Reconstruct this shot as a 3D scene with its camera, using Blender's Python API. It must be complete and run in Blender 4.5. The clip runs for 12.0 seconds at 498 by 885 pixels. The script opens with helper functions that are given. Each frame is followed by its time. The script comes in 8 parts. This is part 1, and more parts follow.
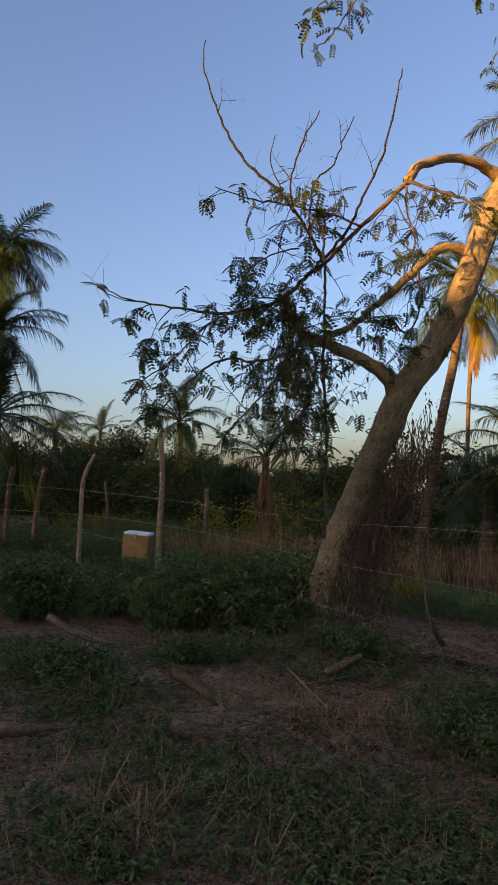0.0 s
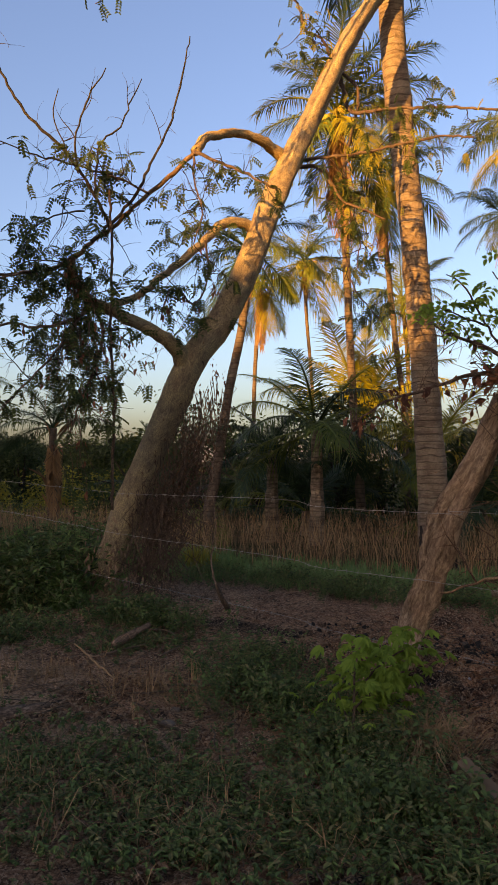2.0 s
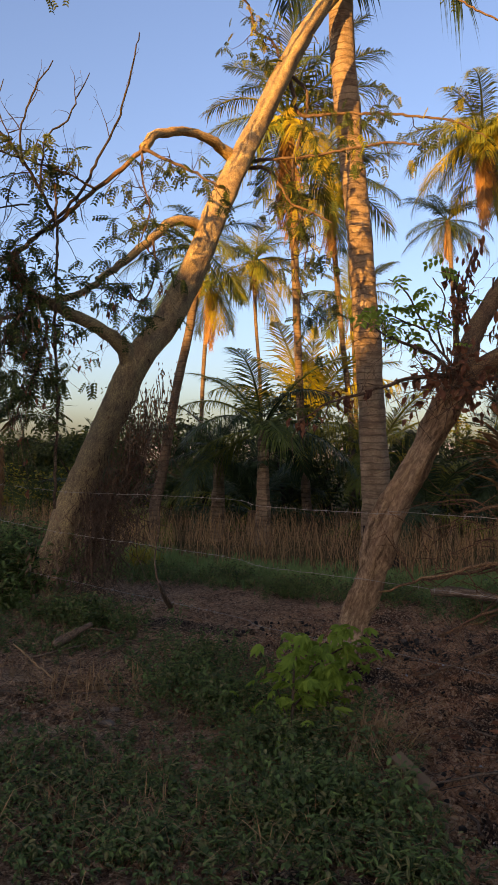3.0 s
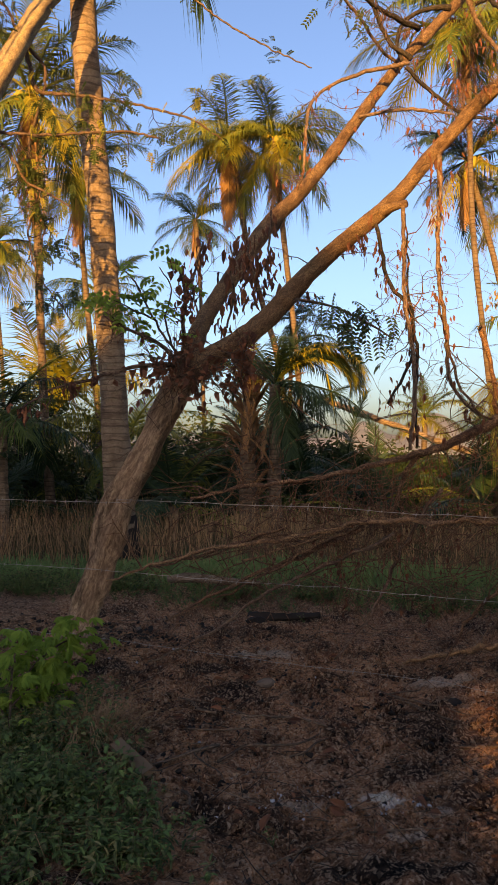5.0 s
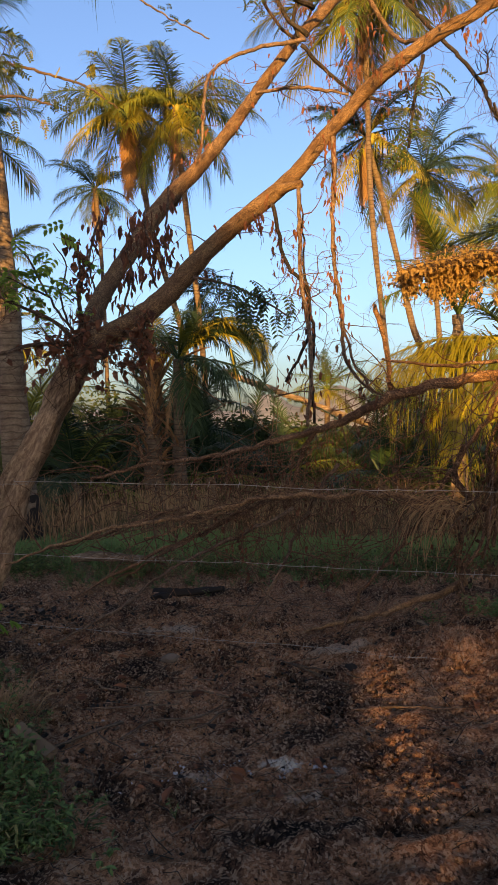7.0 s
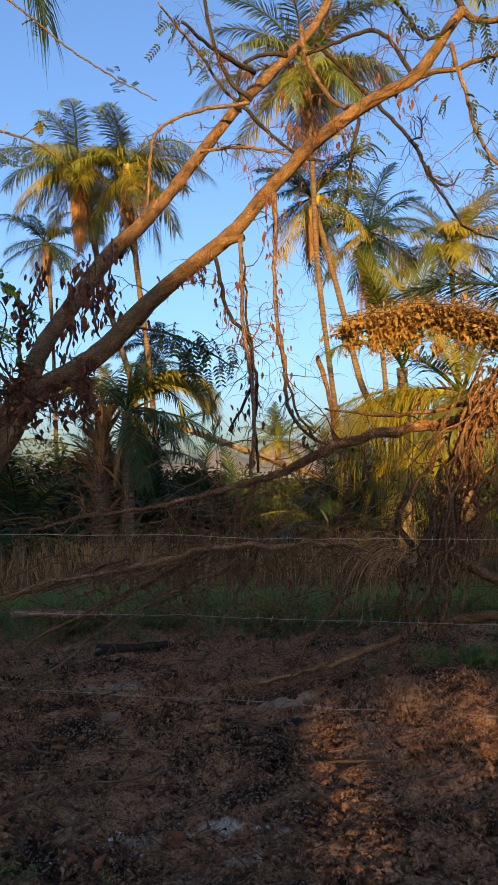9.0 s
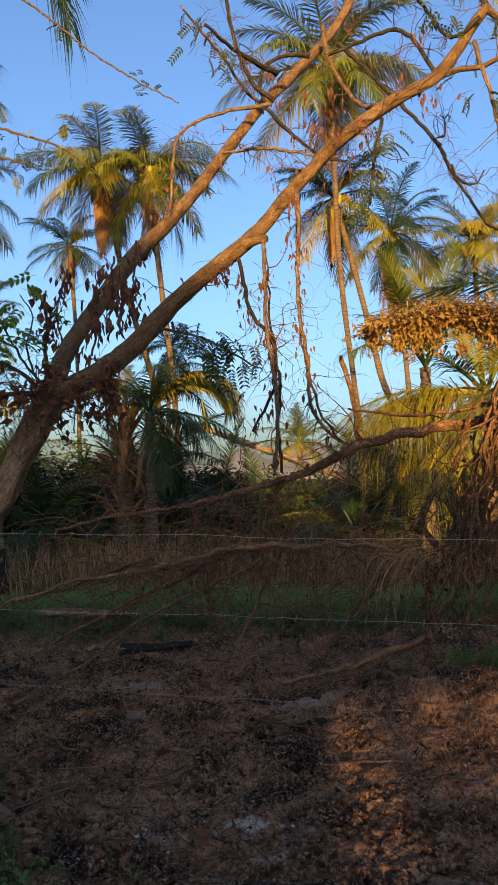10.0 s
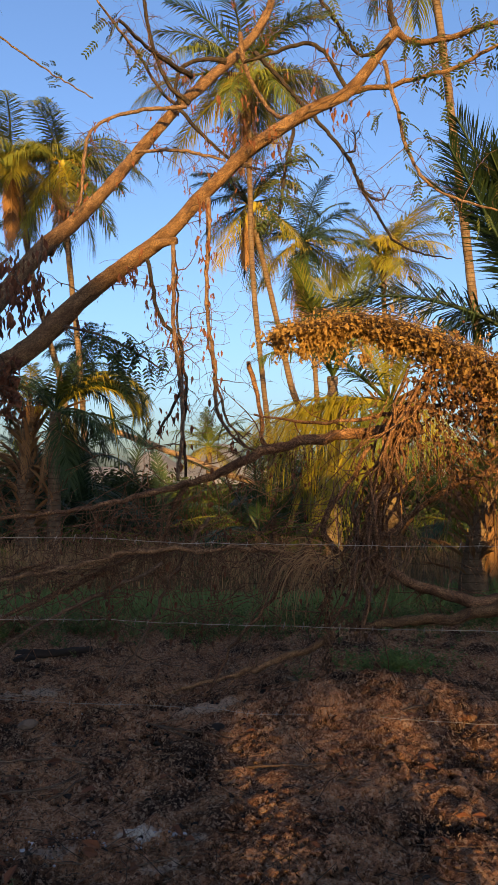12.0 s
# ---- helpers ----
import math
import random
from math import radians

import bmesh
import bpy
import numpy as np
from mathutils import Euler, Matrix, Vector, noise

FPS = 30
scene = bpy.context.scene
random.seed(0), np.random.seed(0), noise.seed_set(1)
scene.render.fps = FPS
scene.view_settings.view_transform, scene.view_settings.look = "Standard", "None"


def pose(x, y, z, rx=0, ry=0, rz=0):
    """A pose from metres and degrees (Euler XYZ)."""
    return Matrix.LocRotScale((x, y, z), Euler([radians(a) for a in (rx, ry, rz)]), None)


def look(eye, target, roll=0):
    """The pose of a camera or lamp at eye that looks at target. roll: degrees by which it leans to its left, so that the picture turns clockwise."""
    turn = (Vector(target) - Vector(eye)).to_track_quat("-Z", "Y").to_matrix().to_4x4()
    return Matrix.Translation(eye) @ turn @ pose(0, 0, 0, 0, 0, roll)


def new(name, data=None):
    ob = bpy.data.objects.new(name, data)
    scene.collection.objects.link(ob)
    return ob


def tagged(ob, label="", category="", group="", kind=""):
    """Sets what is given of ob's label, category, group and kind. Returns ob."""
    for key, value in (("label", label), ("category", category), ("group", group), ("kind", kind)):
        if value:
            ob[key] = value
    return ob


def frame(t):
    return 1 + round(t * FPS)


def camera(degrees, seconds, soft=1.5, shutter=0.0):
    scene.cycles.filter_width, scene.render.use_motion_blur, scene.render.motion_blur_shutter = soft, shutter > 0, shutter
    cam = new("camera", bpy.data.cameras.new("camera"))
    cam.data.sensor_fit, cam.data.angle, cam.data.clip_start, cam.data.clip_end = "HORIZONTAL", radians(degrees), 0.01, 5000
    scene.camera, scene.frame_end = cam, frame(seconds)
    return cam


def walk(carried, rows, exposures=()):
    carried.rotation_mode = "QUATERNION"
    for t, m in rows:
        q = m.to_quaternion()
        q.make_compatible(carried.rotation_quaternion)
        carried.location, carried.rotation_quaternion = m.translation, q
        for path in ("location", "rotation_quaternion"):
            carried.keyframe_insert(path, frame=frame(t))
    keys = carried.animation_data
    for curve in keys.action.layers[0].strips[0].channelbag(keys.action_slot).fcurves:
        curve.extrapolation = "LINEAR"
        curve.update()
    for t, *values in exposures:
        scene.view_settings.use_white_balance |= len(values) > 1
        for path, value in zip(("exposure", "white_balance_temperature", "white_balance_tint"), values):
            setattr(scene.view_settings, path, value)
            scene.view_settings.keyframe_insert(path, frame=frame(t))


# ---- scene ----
cam = camera(37.25, 12.0, soft=1.15)
PATH = [
    (0.0, (-0.136, -0.015, 1.623), (-6.656, 7.542, 2.246), 0.57),
    (0.5, (-0.081, -0.045, 1.618), (-6.174, 7.859, 2.249), 0.30),
    (1.0, (-0.121, -0.016, 1.637), (-5.467, 8.421, 2.123), 0.46),
    (1.5, (-0.150, 0.023, 1.619), (-4.872, 8.835, 1.861), -0.11),
    (2.0, (-0.127, 0.032, 1.616), (-4.306, 9.114, 1.859), -0.25),
    (2.5, (-0.095, 0.034, 1.615), (-3.891, 9.283, 1.813), 0.03),
    (2.7, (-0.092, 0.027, 1.619), (-3.775, 9.322, 1.828), 0.27),
    (4.3, (-0.038, 0.054, 1.600), (-1.882, 9.879, 1.879), -0.73),
    (4.5, (0.006, 0.060, 1.591), (-1.250, 9.977, 1.862), -0.46),
    (5.0, (0.065, 0.095, 1.584), (-0.244, 10.089, 1.735), 0.04),
    (5.5, (0.066, 0.112, 1.579), (0.067, 10.112, 1.588), 0.00),
    (6.0, (0.078, 0.092, 1.582), (0.380, 10.086, 1.463), -0.47),
    (6.5, (0.093, 0.073, 1.610), (0.677, 10.053, 1.379), -0.71),
    (7.0, (0.109, 0.053, 1.618), (1.052, 10.006, 1.397), -0.75),
    (7.5, (0.120, 0.076, 1.615), (1.360, 9.998, 1.549), -0.73),
    (7.7, (0.125, 0.075, 1.608), (1.524, 9.976, 1.657), -0.76),
    (9.3, (0.174, 0.067, 1.589), (1.768, 9.926, 2.090), -1.08),
    (9.5, (0.166, 0.070, 1.587), (1.672, 9.944, 2.075), -1.02),
    (10.0, (0.157, 0.054, 1.588), (1.458, 9.956, 2.090), -1.11),
    (10.5, (0.167, 0.070, 1.590), (1.436, 9.971, 2.197), -0.98),
    (11.0, (0.174, 0.085, 1.587), (1.683, 9.951, 2.206), -0.70),
    (11.5, (0.196, 0.073, 1.585), (2.331, 9.825, 2.178), -0.32),
    (12.0, (0.196, 0.063, 1.589), (2.689, 9.732, 2.134), 0.01),
]
walk(cam, [(t, look(eye, target, roll)) for t, eye, target, roll in PATH],
     exposures=[(0.0, 1.52, 8300, 32), (1.5, 1.72, 9000, 35), (2.5, 1.72, 9000, 35), (5.0, 1.65, 8200, 31), (7.0, 1.60, 7700, 27), (9.3, 1.47, 6900, 20), (11.0, 1.45, 7000, 20), (12.0, 1.45, 7150, 24)])

# ---------------------------------------------------------------- light
SUN_AZ = radians(10)      # compass way in which the sunlight travels, from +y towards +x
SUN_EL = radians(8)
world = bpy.data.worlds.new("sky")
scene.world = world
world.use_nodes = True
wn = world.node_tree.nodes
sky = wn.new("ShaderNodeTexSky")
sky.sky_type = "NISHITA"
sky.sun_disc = False
sky.sun_elevation = SUN_EL
sky.sun_rotation = radians(180) + SUN_AZ
sky.air_density, sky.dust_density, sky.ozone_density = 1.05, 2.9, 4.0
wn["Background"].inputs["Strength"].default_value = 0.143
world.node_tree.links.new(sky.outputs[0], wn["Background"].inputs["Color"])

sun = new("sun", bpy.data.lights.new("sun", "SUN"))
sun.data.energy, sun.data.angle, sun.data.color = 5.0, radians(0.6), (1.0, 0.64, 0.20)
way = Vector((math.sin(SUN_AZ) * math.cos(SUN_EL), math.cos(SUN_AZ) * math.cos(SUN_EL), -math.sin(SUN_EL)))
sun.matrix_world = look((0, -20, 12), Vector((0, -20, 12)) + way)

# ---------------------------------------------------------------- materials


class Nodes:
    """A small helper that strings shader nodes together."""

    def __init__(self, name):
        self.mat = bpy.data.materials.new(name)
        self.mat.use_nodes = True
        self.tree = self.mat.node_tree
        self.bsdf = self.tree.nodes["Principled BSDF"]
        self.out = self.tree.nodes["Material Output"]
        self.co = self.tree.nodes.new("ShaderNodeTexCoord")
        self.base = self.tree.nodes.new("ShaderNodeVectorMath")
        self.tree.links.new(self.co.outputs["Object"], self.base.inputs[0])

    def put(self, socket, value):
        if hasattr(value, "is_output"):
            self.tree.links.new(value, socket)
        elif value is not None:
            socket.default_value = value

    def noise(self, scale, detail=4, rough=0.6, vector=None, kind="Fac"):
        n = self.tree.nodes.new("ShaderNodeTexNoise")
        n.inputs["Scale"].default_value, n.inputs["Detail"].default_value, n.inputs["Roughness"].default_value = scale, detail, rough
        self.tree.links.new(vector or self.co.outputs["Object"], n.inputs["Vector"])
        return n.outputs[kind]

    def voronoi(self, scale, vector=None, out="Distance"):
        n = self.tree.nodes.new("ShaderNodeTexVoronoi")
        n.inputs["Scale"].default_value = scale
        self.tree.links.new(vector or self.co.outputs["Object"], n.inputs["Vector"])
        return n.outputs[out]

    def stretch(self, x, y, z):
        n = self.tree.nodes.new("ShaderNodeMapping")
        n.inputs["Scale"].default_value = (x, y, z)
        self.tree.links.new(self.base.outputs[0], n.inputs["Vector"])
        return n.outputs[0]

    def ramp(self, fac, *stops):
        n = self.tree.nodes.new("ShaderNodeValToRGB")
        e = n.color_ramp.elements
        while len(e) < len(stops):
            e.new(0.5)
        for k, (p, c) in zip(e, stops):
            k.position, k.color = p, (*c, 1) if len(c) == 3 else c
        self.put(n.inputs[0], fac)
        return n.outputs[0]

    def mix(self, fac, a, b, how="MIX"):
        n = self.tree.nodes.new("ShaderNodeMix")
        n.data_type, n.blend_type = "RGBA", how
        self.put(n.inputs[0], fac)
        self.put(n.inputs[6], a if hasattr(a, "is_output") else (*a, 1))
        self.put(n.inputs[7], b if hasattr(b, "is_output") else (*b, 1))
        return n.outputs[2]

    def math(self, op, a, b=0.5, clamp=False):
        n = self.tree.nodes.new("ShaderNodeMath")
        n.operation, n.use_clamp = op, clamp
        self.put(n.inputs[0], a)
        self.put(n.inputs[1], b)
        return n.outputs[0]

    def random(self):
        return self.tree.nodes.new("ShaderNodeObjectInfo").outputs["Random"]

    def island(self):
        return self.tree.nodes.new("ShaderNodeNewGeometry").outputs["Random Per Island"]

    def bump(self, height, strength=0.5, distance=0.02):
        n = self.tree.nodes.new("ShaderNodeBump")
        n.inputs["Strength"].default_value, n.inputs["Distance"].default_value = strength, distance
        self.put(n.inputs["Height"], height)
        self.put(self.bsdf.inputs["Normal"], n.outputs[0])

    def done(self, color, rough=0.8, spec=0.3, leafy=0.0, metal=0.0):
        self.put(self.bsdf.inputs["Base Color"], color if hasattr(color, "is_output") else (*color, 1))
        self.put(self.bsdf.inputs["Roughness"], rough)
        self.bsdf.inputs["Specular IOR Level"].default_value = spec
        self.bsdf.inputs["Metallic"].default_value = metal
        if leafy:
            t = self.tree.nodes.new("ShaderNodeBsdfTranslucent")
            self.put(t.inputs[0], color)
            m = self.tree.nodes.new("ShaderNodeMixShader")
            m.inputs[0].default_value = leafy
            self.tree.links.new(self.bsdf.outputs[0], m.inputs[1])
            self.tree.links.new(t.outputs[0], m.inputs[2])
            self.tree.links.new(m.outputs[0], self.out.inputs[0])
        return self.mat


def leaf_material(name, *colours, rough=0.5, leafy=0.3, by="island"):
    n = Nodes(name)
    r = n.island() if by == "island" else n.math("FRACT", n.math("ADD", n.random(), n.math("MULTIPLY", n.island(), 0.35)))
    stops = [(i / max(1, len(colours) - 1), c) for i, c in enumerate(colours)]
    c = n.ramp(r, *stops)
    c = n.mix(n.math("MULTIPLY", n.noise(9, 3), 0.5), c, tuple(0.55 * v for v in colours[0]))
    return n.done(c, min(1.0, rough + 0.12), 0.16, leafy)


def bark_material(name, light, mid, dark, scale=1.0, zscale=0.35, relief=0.6):
    n = Nodes(name)
    at = n.tree.nodes.new("ShaderNodeAttribute")
    at.attribute_name = "grain"
    n.tree.links.new(at.outputs["Vector"], n.base.inputs[0])
    v = n.stretch(1, 1, zscale)
    big = n.noise(4 * scale, 8, 0.72, n.stretch(1, 1, 0.6))
    c = n.ramp(big, (0.34, dark), (0.48, mid), (0.64, light))
    fine = n.noise(45 * scale, 6, 0.75, v)
    c = n.mix(n.ramp(fine, (0.42, (0.85, 0.85, 0.85)), (0.6, (0, 0, 0))), c, tuple(0.6 * k for k in dark))
    cracks = n.ramp(n.noise(16 * scale, 7, 0.8, n.stretch(1, 1, 0.22)), (0.36, (1, 1, 1)), (0.45, (0, 0, 0)))
    c = n.mix(n.math("MULTIPLY", cracks, 0.65), c, tuple(0.45 * k for k in dark))
    spots = n.ramp(n.voronoi(26 * scale, n.stretch(1, 1, 1)), (0.06, (1, 1, 1)), (0.15, (0, 0, 0)))
    c = n.mix(n.math("MULTIPLY", spots, 0.22), c, tuple(0.4 * k for k in dark))
    rise = n.math("SUBTRACT", n.math("ADD", fine, n.math("MULTIPLY", big, 1.5)), n.math("ADD", n.math("MULTIPLY", spots, 0.3), n.math("MULTIPLY", cracks, 0.8)))
    n.bump(rise, relief, 0.02)
    return n.done(c, 0.9, 0.08)


BARK_GREY = bark_material("bark_greybrown", (0.50, 0.38, 0.185), (0.345, 0.255, 0.14), (0.17, 0.12, 0.08), 2.2, 0.6, 0.6)
BARK_BROWN = bark_material("bark_brown", (0.60, 0.43, 0.27), (0.45, 0.305, 0.185), (0.23, 0.145, 0.09), 1.9)
BARK_PEEL = bark_material("bark_peeling", (0.56, 0.39, 0.25), (0.42, 0.28, 0.17), (0.26, 0.16, 0.10), 1.2, 0.3, 1.0)
# Lighter copy of the grey bark with golden sunlight in its colour
BARK_SUNLIT = bark_material("bark_sunlit_gold", (0.50, 0.36, 0.16), (0.39, 0.27, 0.12), (0.24, 0.15, 0.075), 1.6, 0.35, 0.4)
BARK_LIMB = bark_material("bark_limb", (0.36, 0.23, 0.115), (0.225, 0.135, 0.07), (0.105, 0.06, 0.034), 3.2, 0.7, 0.8)
BARK_BRUSH = bark_material("bark_brush", (0.42, 0.245, 0.13), (0.205, 0.11, 0.06), (0.07, 0.04, 0.026), 2.6, 0.7)
# Lighter, warmer copy of the brush bark; sun on lit limbs is in it
BARK_WARM = bark_material("bark_warm", (0.44, 0.26, 0.135), (0.32, 0.18, 0.092), (0.14, 0.08, 0.046), 2.6, 0.5)
BARK_TWIG = bark_material("bark_twig", (0.22, 0.15, 0.10), (0.14, 0.09, 0.06), (0.07, 0.045, 0.03), 3)
BARK_DEAD = bark_material("bark_dead", (0.32, 0.22, 0.15), (0.20, 0.13, 0.085), (0.09, 0.06, 0.04), 2)
BARK_DARK = bark_material("bark_dark", (0.09, 0.07, 0.055), (0.05, 0.04, 0.03), (0.025, 0.02, 0.016), 2)
WOOD_GREY = bark_material("weathered_wood", (0.36, 0.27, 0.19), (0.24, 0.17, 0.11), (0.12, 0.085, 0.06), 2, 0.08)

WOOD_SAWN = bark_material("sawn_wood", (0.29, 0.19, 0.11), (0.215, 0.135, 0.078), (0.11, 0.068, 0.042), 2, 0.08)


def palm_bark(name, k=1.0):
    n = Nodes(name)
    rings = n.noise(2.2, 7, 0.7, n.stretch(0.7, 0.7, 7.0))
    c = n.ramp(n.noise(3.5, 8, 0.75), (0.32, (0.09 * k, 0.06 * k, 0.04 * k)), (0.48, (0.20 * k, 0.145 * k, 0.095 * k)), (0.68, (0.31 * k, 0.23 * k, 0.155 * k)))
    c = n.mix(n.ramp(rings, (0.38, (0.85, 0.85, 0.85)), (0.5, (0, 0, 0))), c, (0.10, 0.065, 0.042))
    c = n.mix(n.math("MULTIPLY", n.ramp(n.noise(40, 4, 0.7), (0.4, (0, 0, 0)), (0.65, (1, 1, 1))), 0.4), c, (0.12, 0.08, 0.05))
    sep = n.tree.nodes.new("ShaderNodeSeparateXYZ")
    n.tree.links.new(n.co.outputs["Object"], sep.inputs[0])
    scar = n.math("SINE", n.math("ADD", n.math("MULTIPLY", sep.outputs[2], 62.0), n.math("MULTIPLY", n.noise(3.0, 4, 0.6), 9.0)))
    line = n.ramp(scar, (0.7, (0, 0, 0)), (1.0, (0.5, 0.5, 0.5)))
    c = n.mix(line, c, (0.07 * k, 0.05 * k, 0.035 * k))
    n.bump(n.math("SUBTRACT", n.math("ADD", rings, n.noise(30, 5, 0.7)), line), 0.8, 0.03)
    return n.done(c, 0.9, 0.15)


PALM_BARK = palm_bark("palm_bark")
# Same bark darkened: shade on the other palms' trunks is in the colour
PALM_BARK_FAR = palm_bark("palm_bark_shaded", 0.56)
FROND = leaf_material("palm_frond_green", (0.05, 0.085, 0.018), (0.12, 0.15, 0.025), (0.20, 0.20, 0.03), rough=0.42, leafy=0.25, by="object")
# Yellow for old fronds, and for sun put into the lit ones
FROND_YELLOW = leaf_material("palm_frond_yellow", (0.14, 0.15, 0.02), (0.33, 0.27, 0.03), (0.22, 0.21, 0.024), rough=0.42, leafy=0.3, by="object")
# Dark green copy; on shaded palms their shade is in this colour
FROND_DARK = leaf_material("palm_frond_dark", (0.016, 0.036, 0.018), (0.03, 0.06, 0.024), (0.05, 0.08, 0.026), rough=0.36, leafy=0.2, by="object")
FROND_DEAD = leaf_material("palm_frond_dead", (0.22, 0.12, 0.055), (0.30, 0.17, 0.075), (0.16, 0.09, 0.05), rough=0.8, leafy=0.15, by="object")
COCONUT = leaf_material("coconut_husk", (0.32, 0.25, 0.04), (0.42, 0.30, 0.05), (0.22, 0.20, 0.04), rough=0.45, leafy=0.0)
LEAF = leaf_material("leaf_green", (0.035, 0.06, 0.018), (0.06, 0.09, 0.025), (0.10, 0.115, 0.03), rough=0.5, leafy=0.3)
LEAF_BUSH = leaf_material("leaf_dark_bush", (0.024, 0.040, 0.016), (0.05, 0.075, 0.026), (0.08, 0.10, 0.034), rough=0.55, leafy=0.2)
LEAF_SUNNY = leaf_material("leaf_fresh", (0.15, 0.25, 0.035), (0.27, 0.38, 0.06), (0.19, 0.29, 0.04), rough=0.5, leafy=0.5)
LEAF_SAPLING = leaf_material("leaf_sapling", (0.14, 0.24, 0.033), (0.26, 0.38, 0.056), (0.18, 0.28, 0.038), rough=0.5, leafy=0.5)
# Yellow leaf; for tree leaves and shrubs the sun is in the colour
LEAF_YELLOW = leaf_material("leaf_yellow", (0.22, 0.20, 0.03), (0.30, 0.26, 0.04), (0.14, 0.16, 0.03), rough=0.5, leafy=0.35)
LEAF_DRY = leaf_material("leaf_dry_red", (0.13, 0.052, 0.028), (0.21, 0.082, 0.04), (0.07, 0.032, 0.022), rough=0.7, leafy=0.2)
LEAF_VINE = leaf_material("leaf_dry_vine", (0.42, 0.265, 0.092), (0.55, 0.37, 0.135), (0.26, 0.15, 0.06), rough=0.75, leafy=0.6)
# Darker copy of LEAF_VINE: shade on the creeper is in its colour
LEAF_VINE_SHADED = leaf_material("leaf_dry_vine_shaded", (0.085, 0.042, 0.023), (0.19, 0.10, 0.047), (0.03, 0.019, 0.014), rough=0.8, leafy=0.25)
LEAF_LITTER = leaf_material("leaf_litter", (0.18, 0.11, 0.065), (0.28, 0.18, 0.11), (0.11, 0.07, 0.045), rough=0.85, leafy=0.0)
WEED = leaf_material("weed_green", (0.025, 0.044, 0.015), (0.155, 0.245, 0.07), (0.055, 0.09, 0.03), (0.25, 0.22, 0.09), rough=0.55, leafy=0.25)
WEED_LUSH = leaf_material("weed_lush", (0.06, 0.115, 0.035), (0.17, 0.28, 0.08), (0.10, 0.18, 0.055), rough=0.55, leafy=0.35)
GRASS = leaf_material("grass_green", (0.085, 0.18, 0.06), (0.15, 0.28, 0.09), (0.24, 0.28, 0.10), rough=0.55, leafy=0.25)
STRAW = leaf_material("straw_dry", (0.29, 0.16, 0.08), (0.43, 0.26, 0.125), (0.14, 0.07, 0.04), rough=0.8, leafy=0.15)
REED = leaf_material("reed_dry", (0.23, 0.14, 0.07), (0.45, 0.285, 0.145), (0.085, 0.052, 0.032), rough=0.8, leafy=0.15)


def ground_material():
    n = Nodes("burnt_soil_and_earth")
    sep = n.tree.nodes.new("ShaderNodeSeparateXYZ")
    n.tree.links.new(n.co.outputs["Object"], sep.inputs[0])
    x, y = sep.outputs[0], sep.outputs[1]
    warp = n.math("MULTIPLY", n.math("SUBTRACT", n.noise(0.8, 5, 0.7), 0.5), 3.0)
    # the burnt strip: right of a wavering line, this side of the reeds
    edge = n.math("ADD", n.math("ADD", x, n.math("MULTIPLY", y, 0.10)), warp)
    burnt = n.ramp(n.math("MULTIPLY", n.math("ADD", edge, 2.2), 0.7, True), (0.2, (0, 0, 0)), (0.8, (1, 1, 1)))
    near = n.ramp(n.math("MULTIPLY", n.math("ADD", y, n.math("MULTIPLY", warp, 0.35)), 0.1, True), (0.76, (1, 1, 1)), (0.84, (0, 0, 0)))
    burnt = n.math("MULTIPLY", burnt, near)
    earth = n.ramp(n.noise(2.2, 8, 0.7), (0.3, (0.17, 0.095, 0.055)), (0.5, (0.42, 0.23, 0.135)), (0.72, (0.60, 0.36, 0.215)))
    earth = n.mix(n.ramp(n.noise(26, 5, 0.7), (0.45, (0, 0, 0)), (0.62, (0.6, 0.6, 0.6))), earth, (0.06, 0.042, 0.03))
    char = n.ramp(n.noise(3.5, 9, 0.72), (0.33, (0.045, 0.025, 0.02)), (0.43, (0.30, 0.148, 0.085)), (0.56, (0.54, 0.275, 0.145)), (0.70, (0.66, 0.385, 0.215)))
    ash = n.ramp(n.noise(7, 6, 0.75), (0.60, (0, 0, 0)), (0.72, (0.75, 0.75, 0.75)))
    char = n.mix(ash, char, (0.30, 0.27, 0.235))
    char = n.mix(n.ramp(n.noise(45, 4, 0.7), (0.56, (0, 0, 0)), (0.68, (0.6, 0.6, 0.6))), char, (0.03, 0.022, 0.018))
    char = n.mix(n.ramp(n.noise(17, 7, 0.8), (0.38, (0.95, 0.95, 0.95)), (0.46, (0, 0, 0))), char, (0.016, 0.012, 0.010))
    char = n.mix(n.ramp(n.noise(21, 7, 0.8), (0.56, (0, 0, 0)), (0.66, (0.8, 0.8, 0.8))), char, (0.46, 0.28, 0.175))
    earth = n.mix(n.ramp(n.noise(12, 8, 0.8), (0.40, (0.9, 0.9, 0.9)), (0.5, (0, 0, 0))), earth, (0.035, 0.026, 0.02))
    char = n.mix(n.ramp(n.noise(1.7, 6, 0.7), (0.40, (0.85, 0.85, 0.85)), (0.50, (0, 0, 0))), char, (0.022, 0.016, 0.014))
    c = n.mix(burnt, earth, char)
    # grit
    c = n.mix(n.ramp(n.noise(110, 5, 0.8), (0.38, (0.8, 0.8, 0.8)), (0.5, (0, 0, 0))), c, n.mix(1.0, c, (0.36, 0.33, 0.31), "MULTIPLY"))

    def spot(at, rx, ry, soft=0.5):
        """A patch of colour with its own shape on the soil."""
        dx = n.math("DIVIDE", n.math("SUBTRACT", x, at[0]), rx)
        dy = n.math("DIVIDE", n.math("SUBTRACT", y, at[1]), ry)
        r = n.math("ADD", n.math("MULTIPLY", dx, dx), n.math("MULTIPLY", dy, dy))
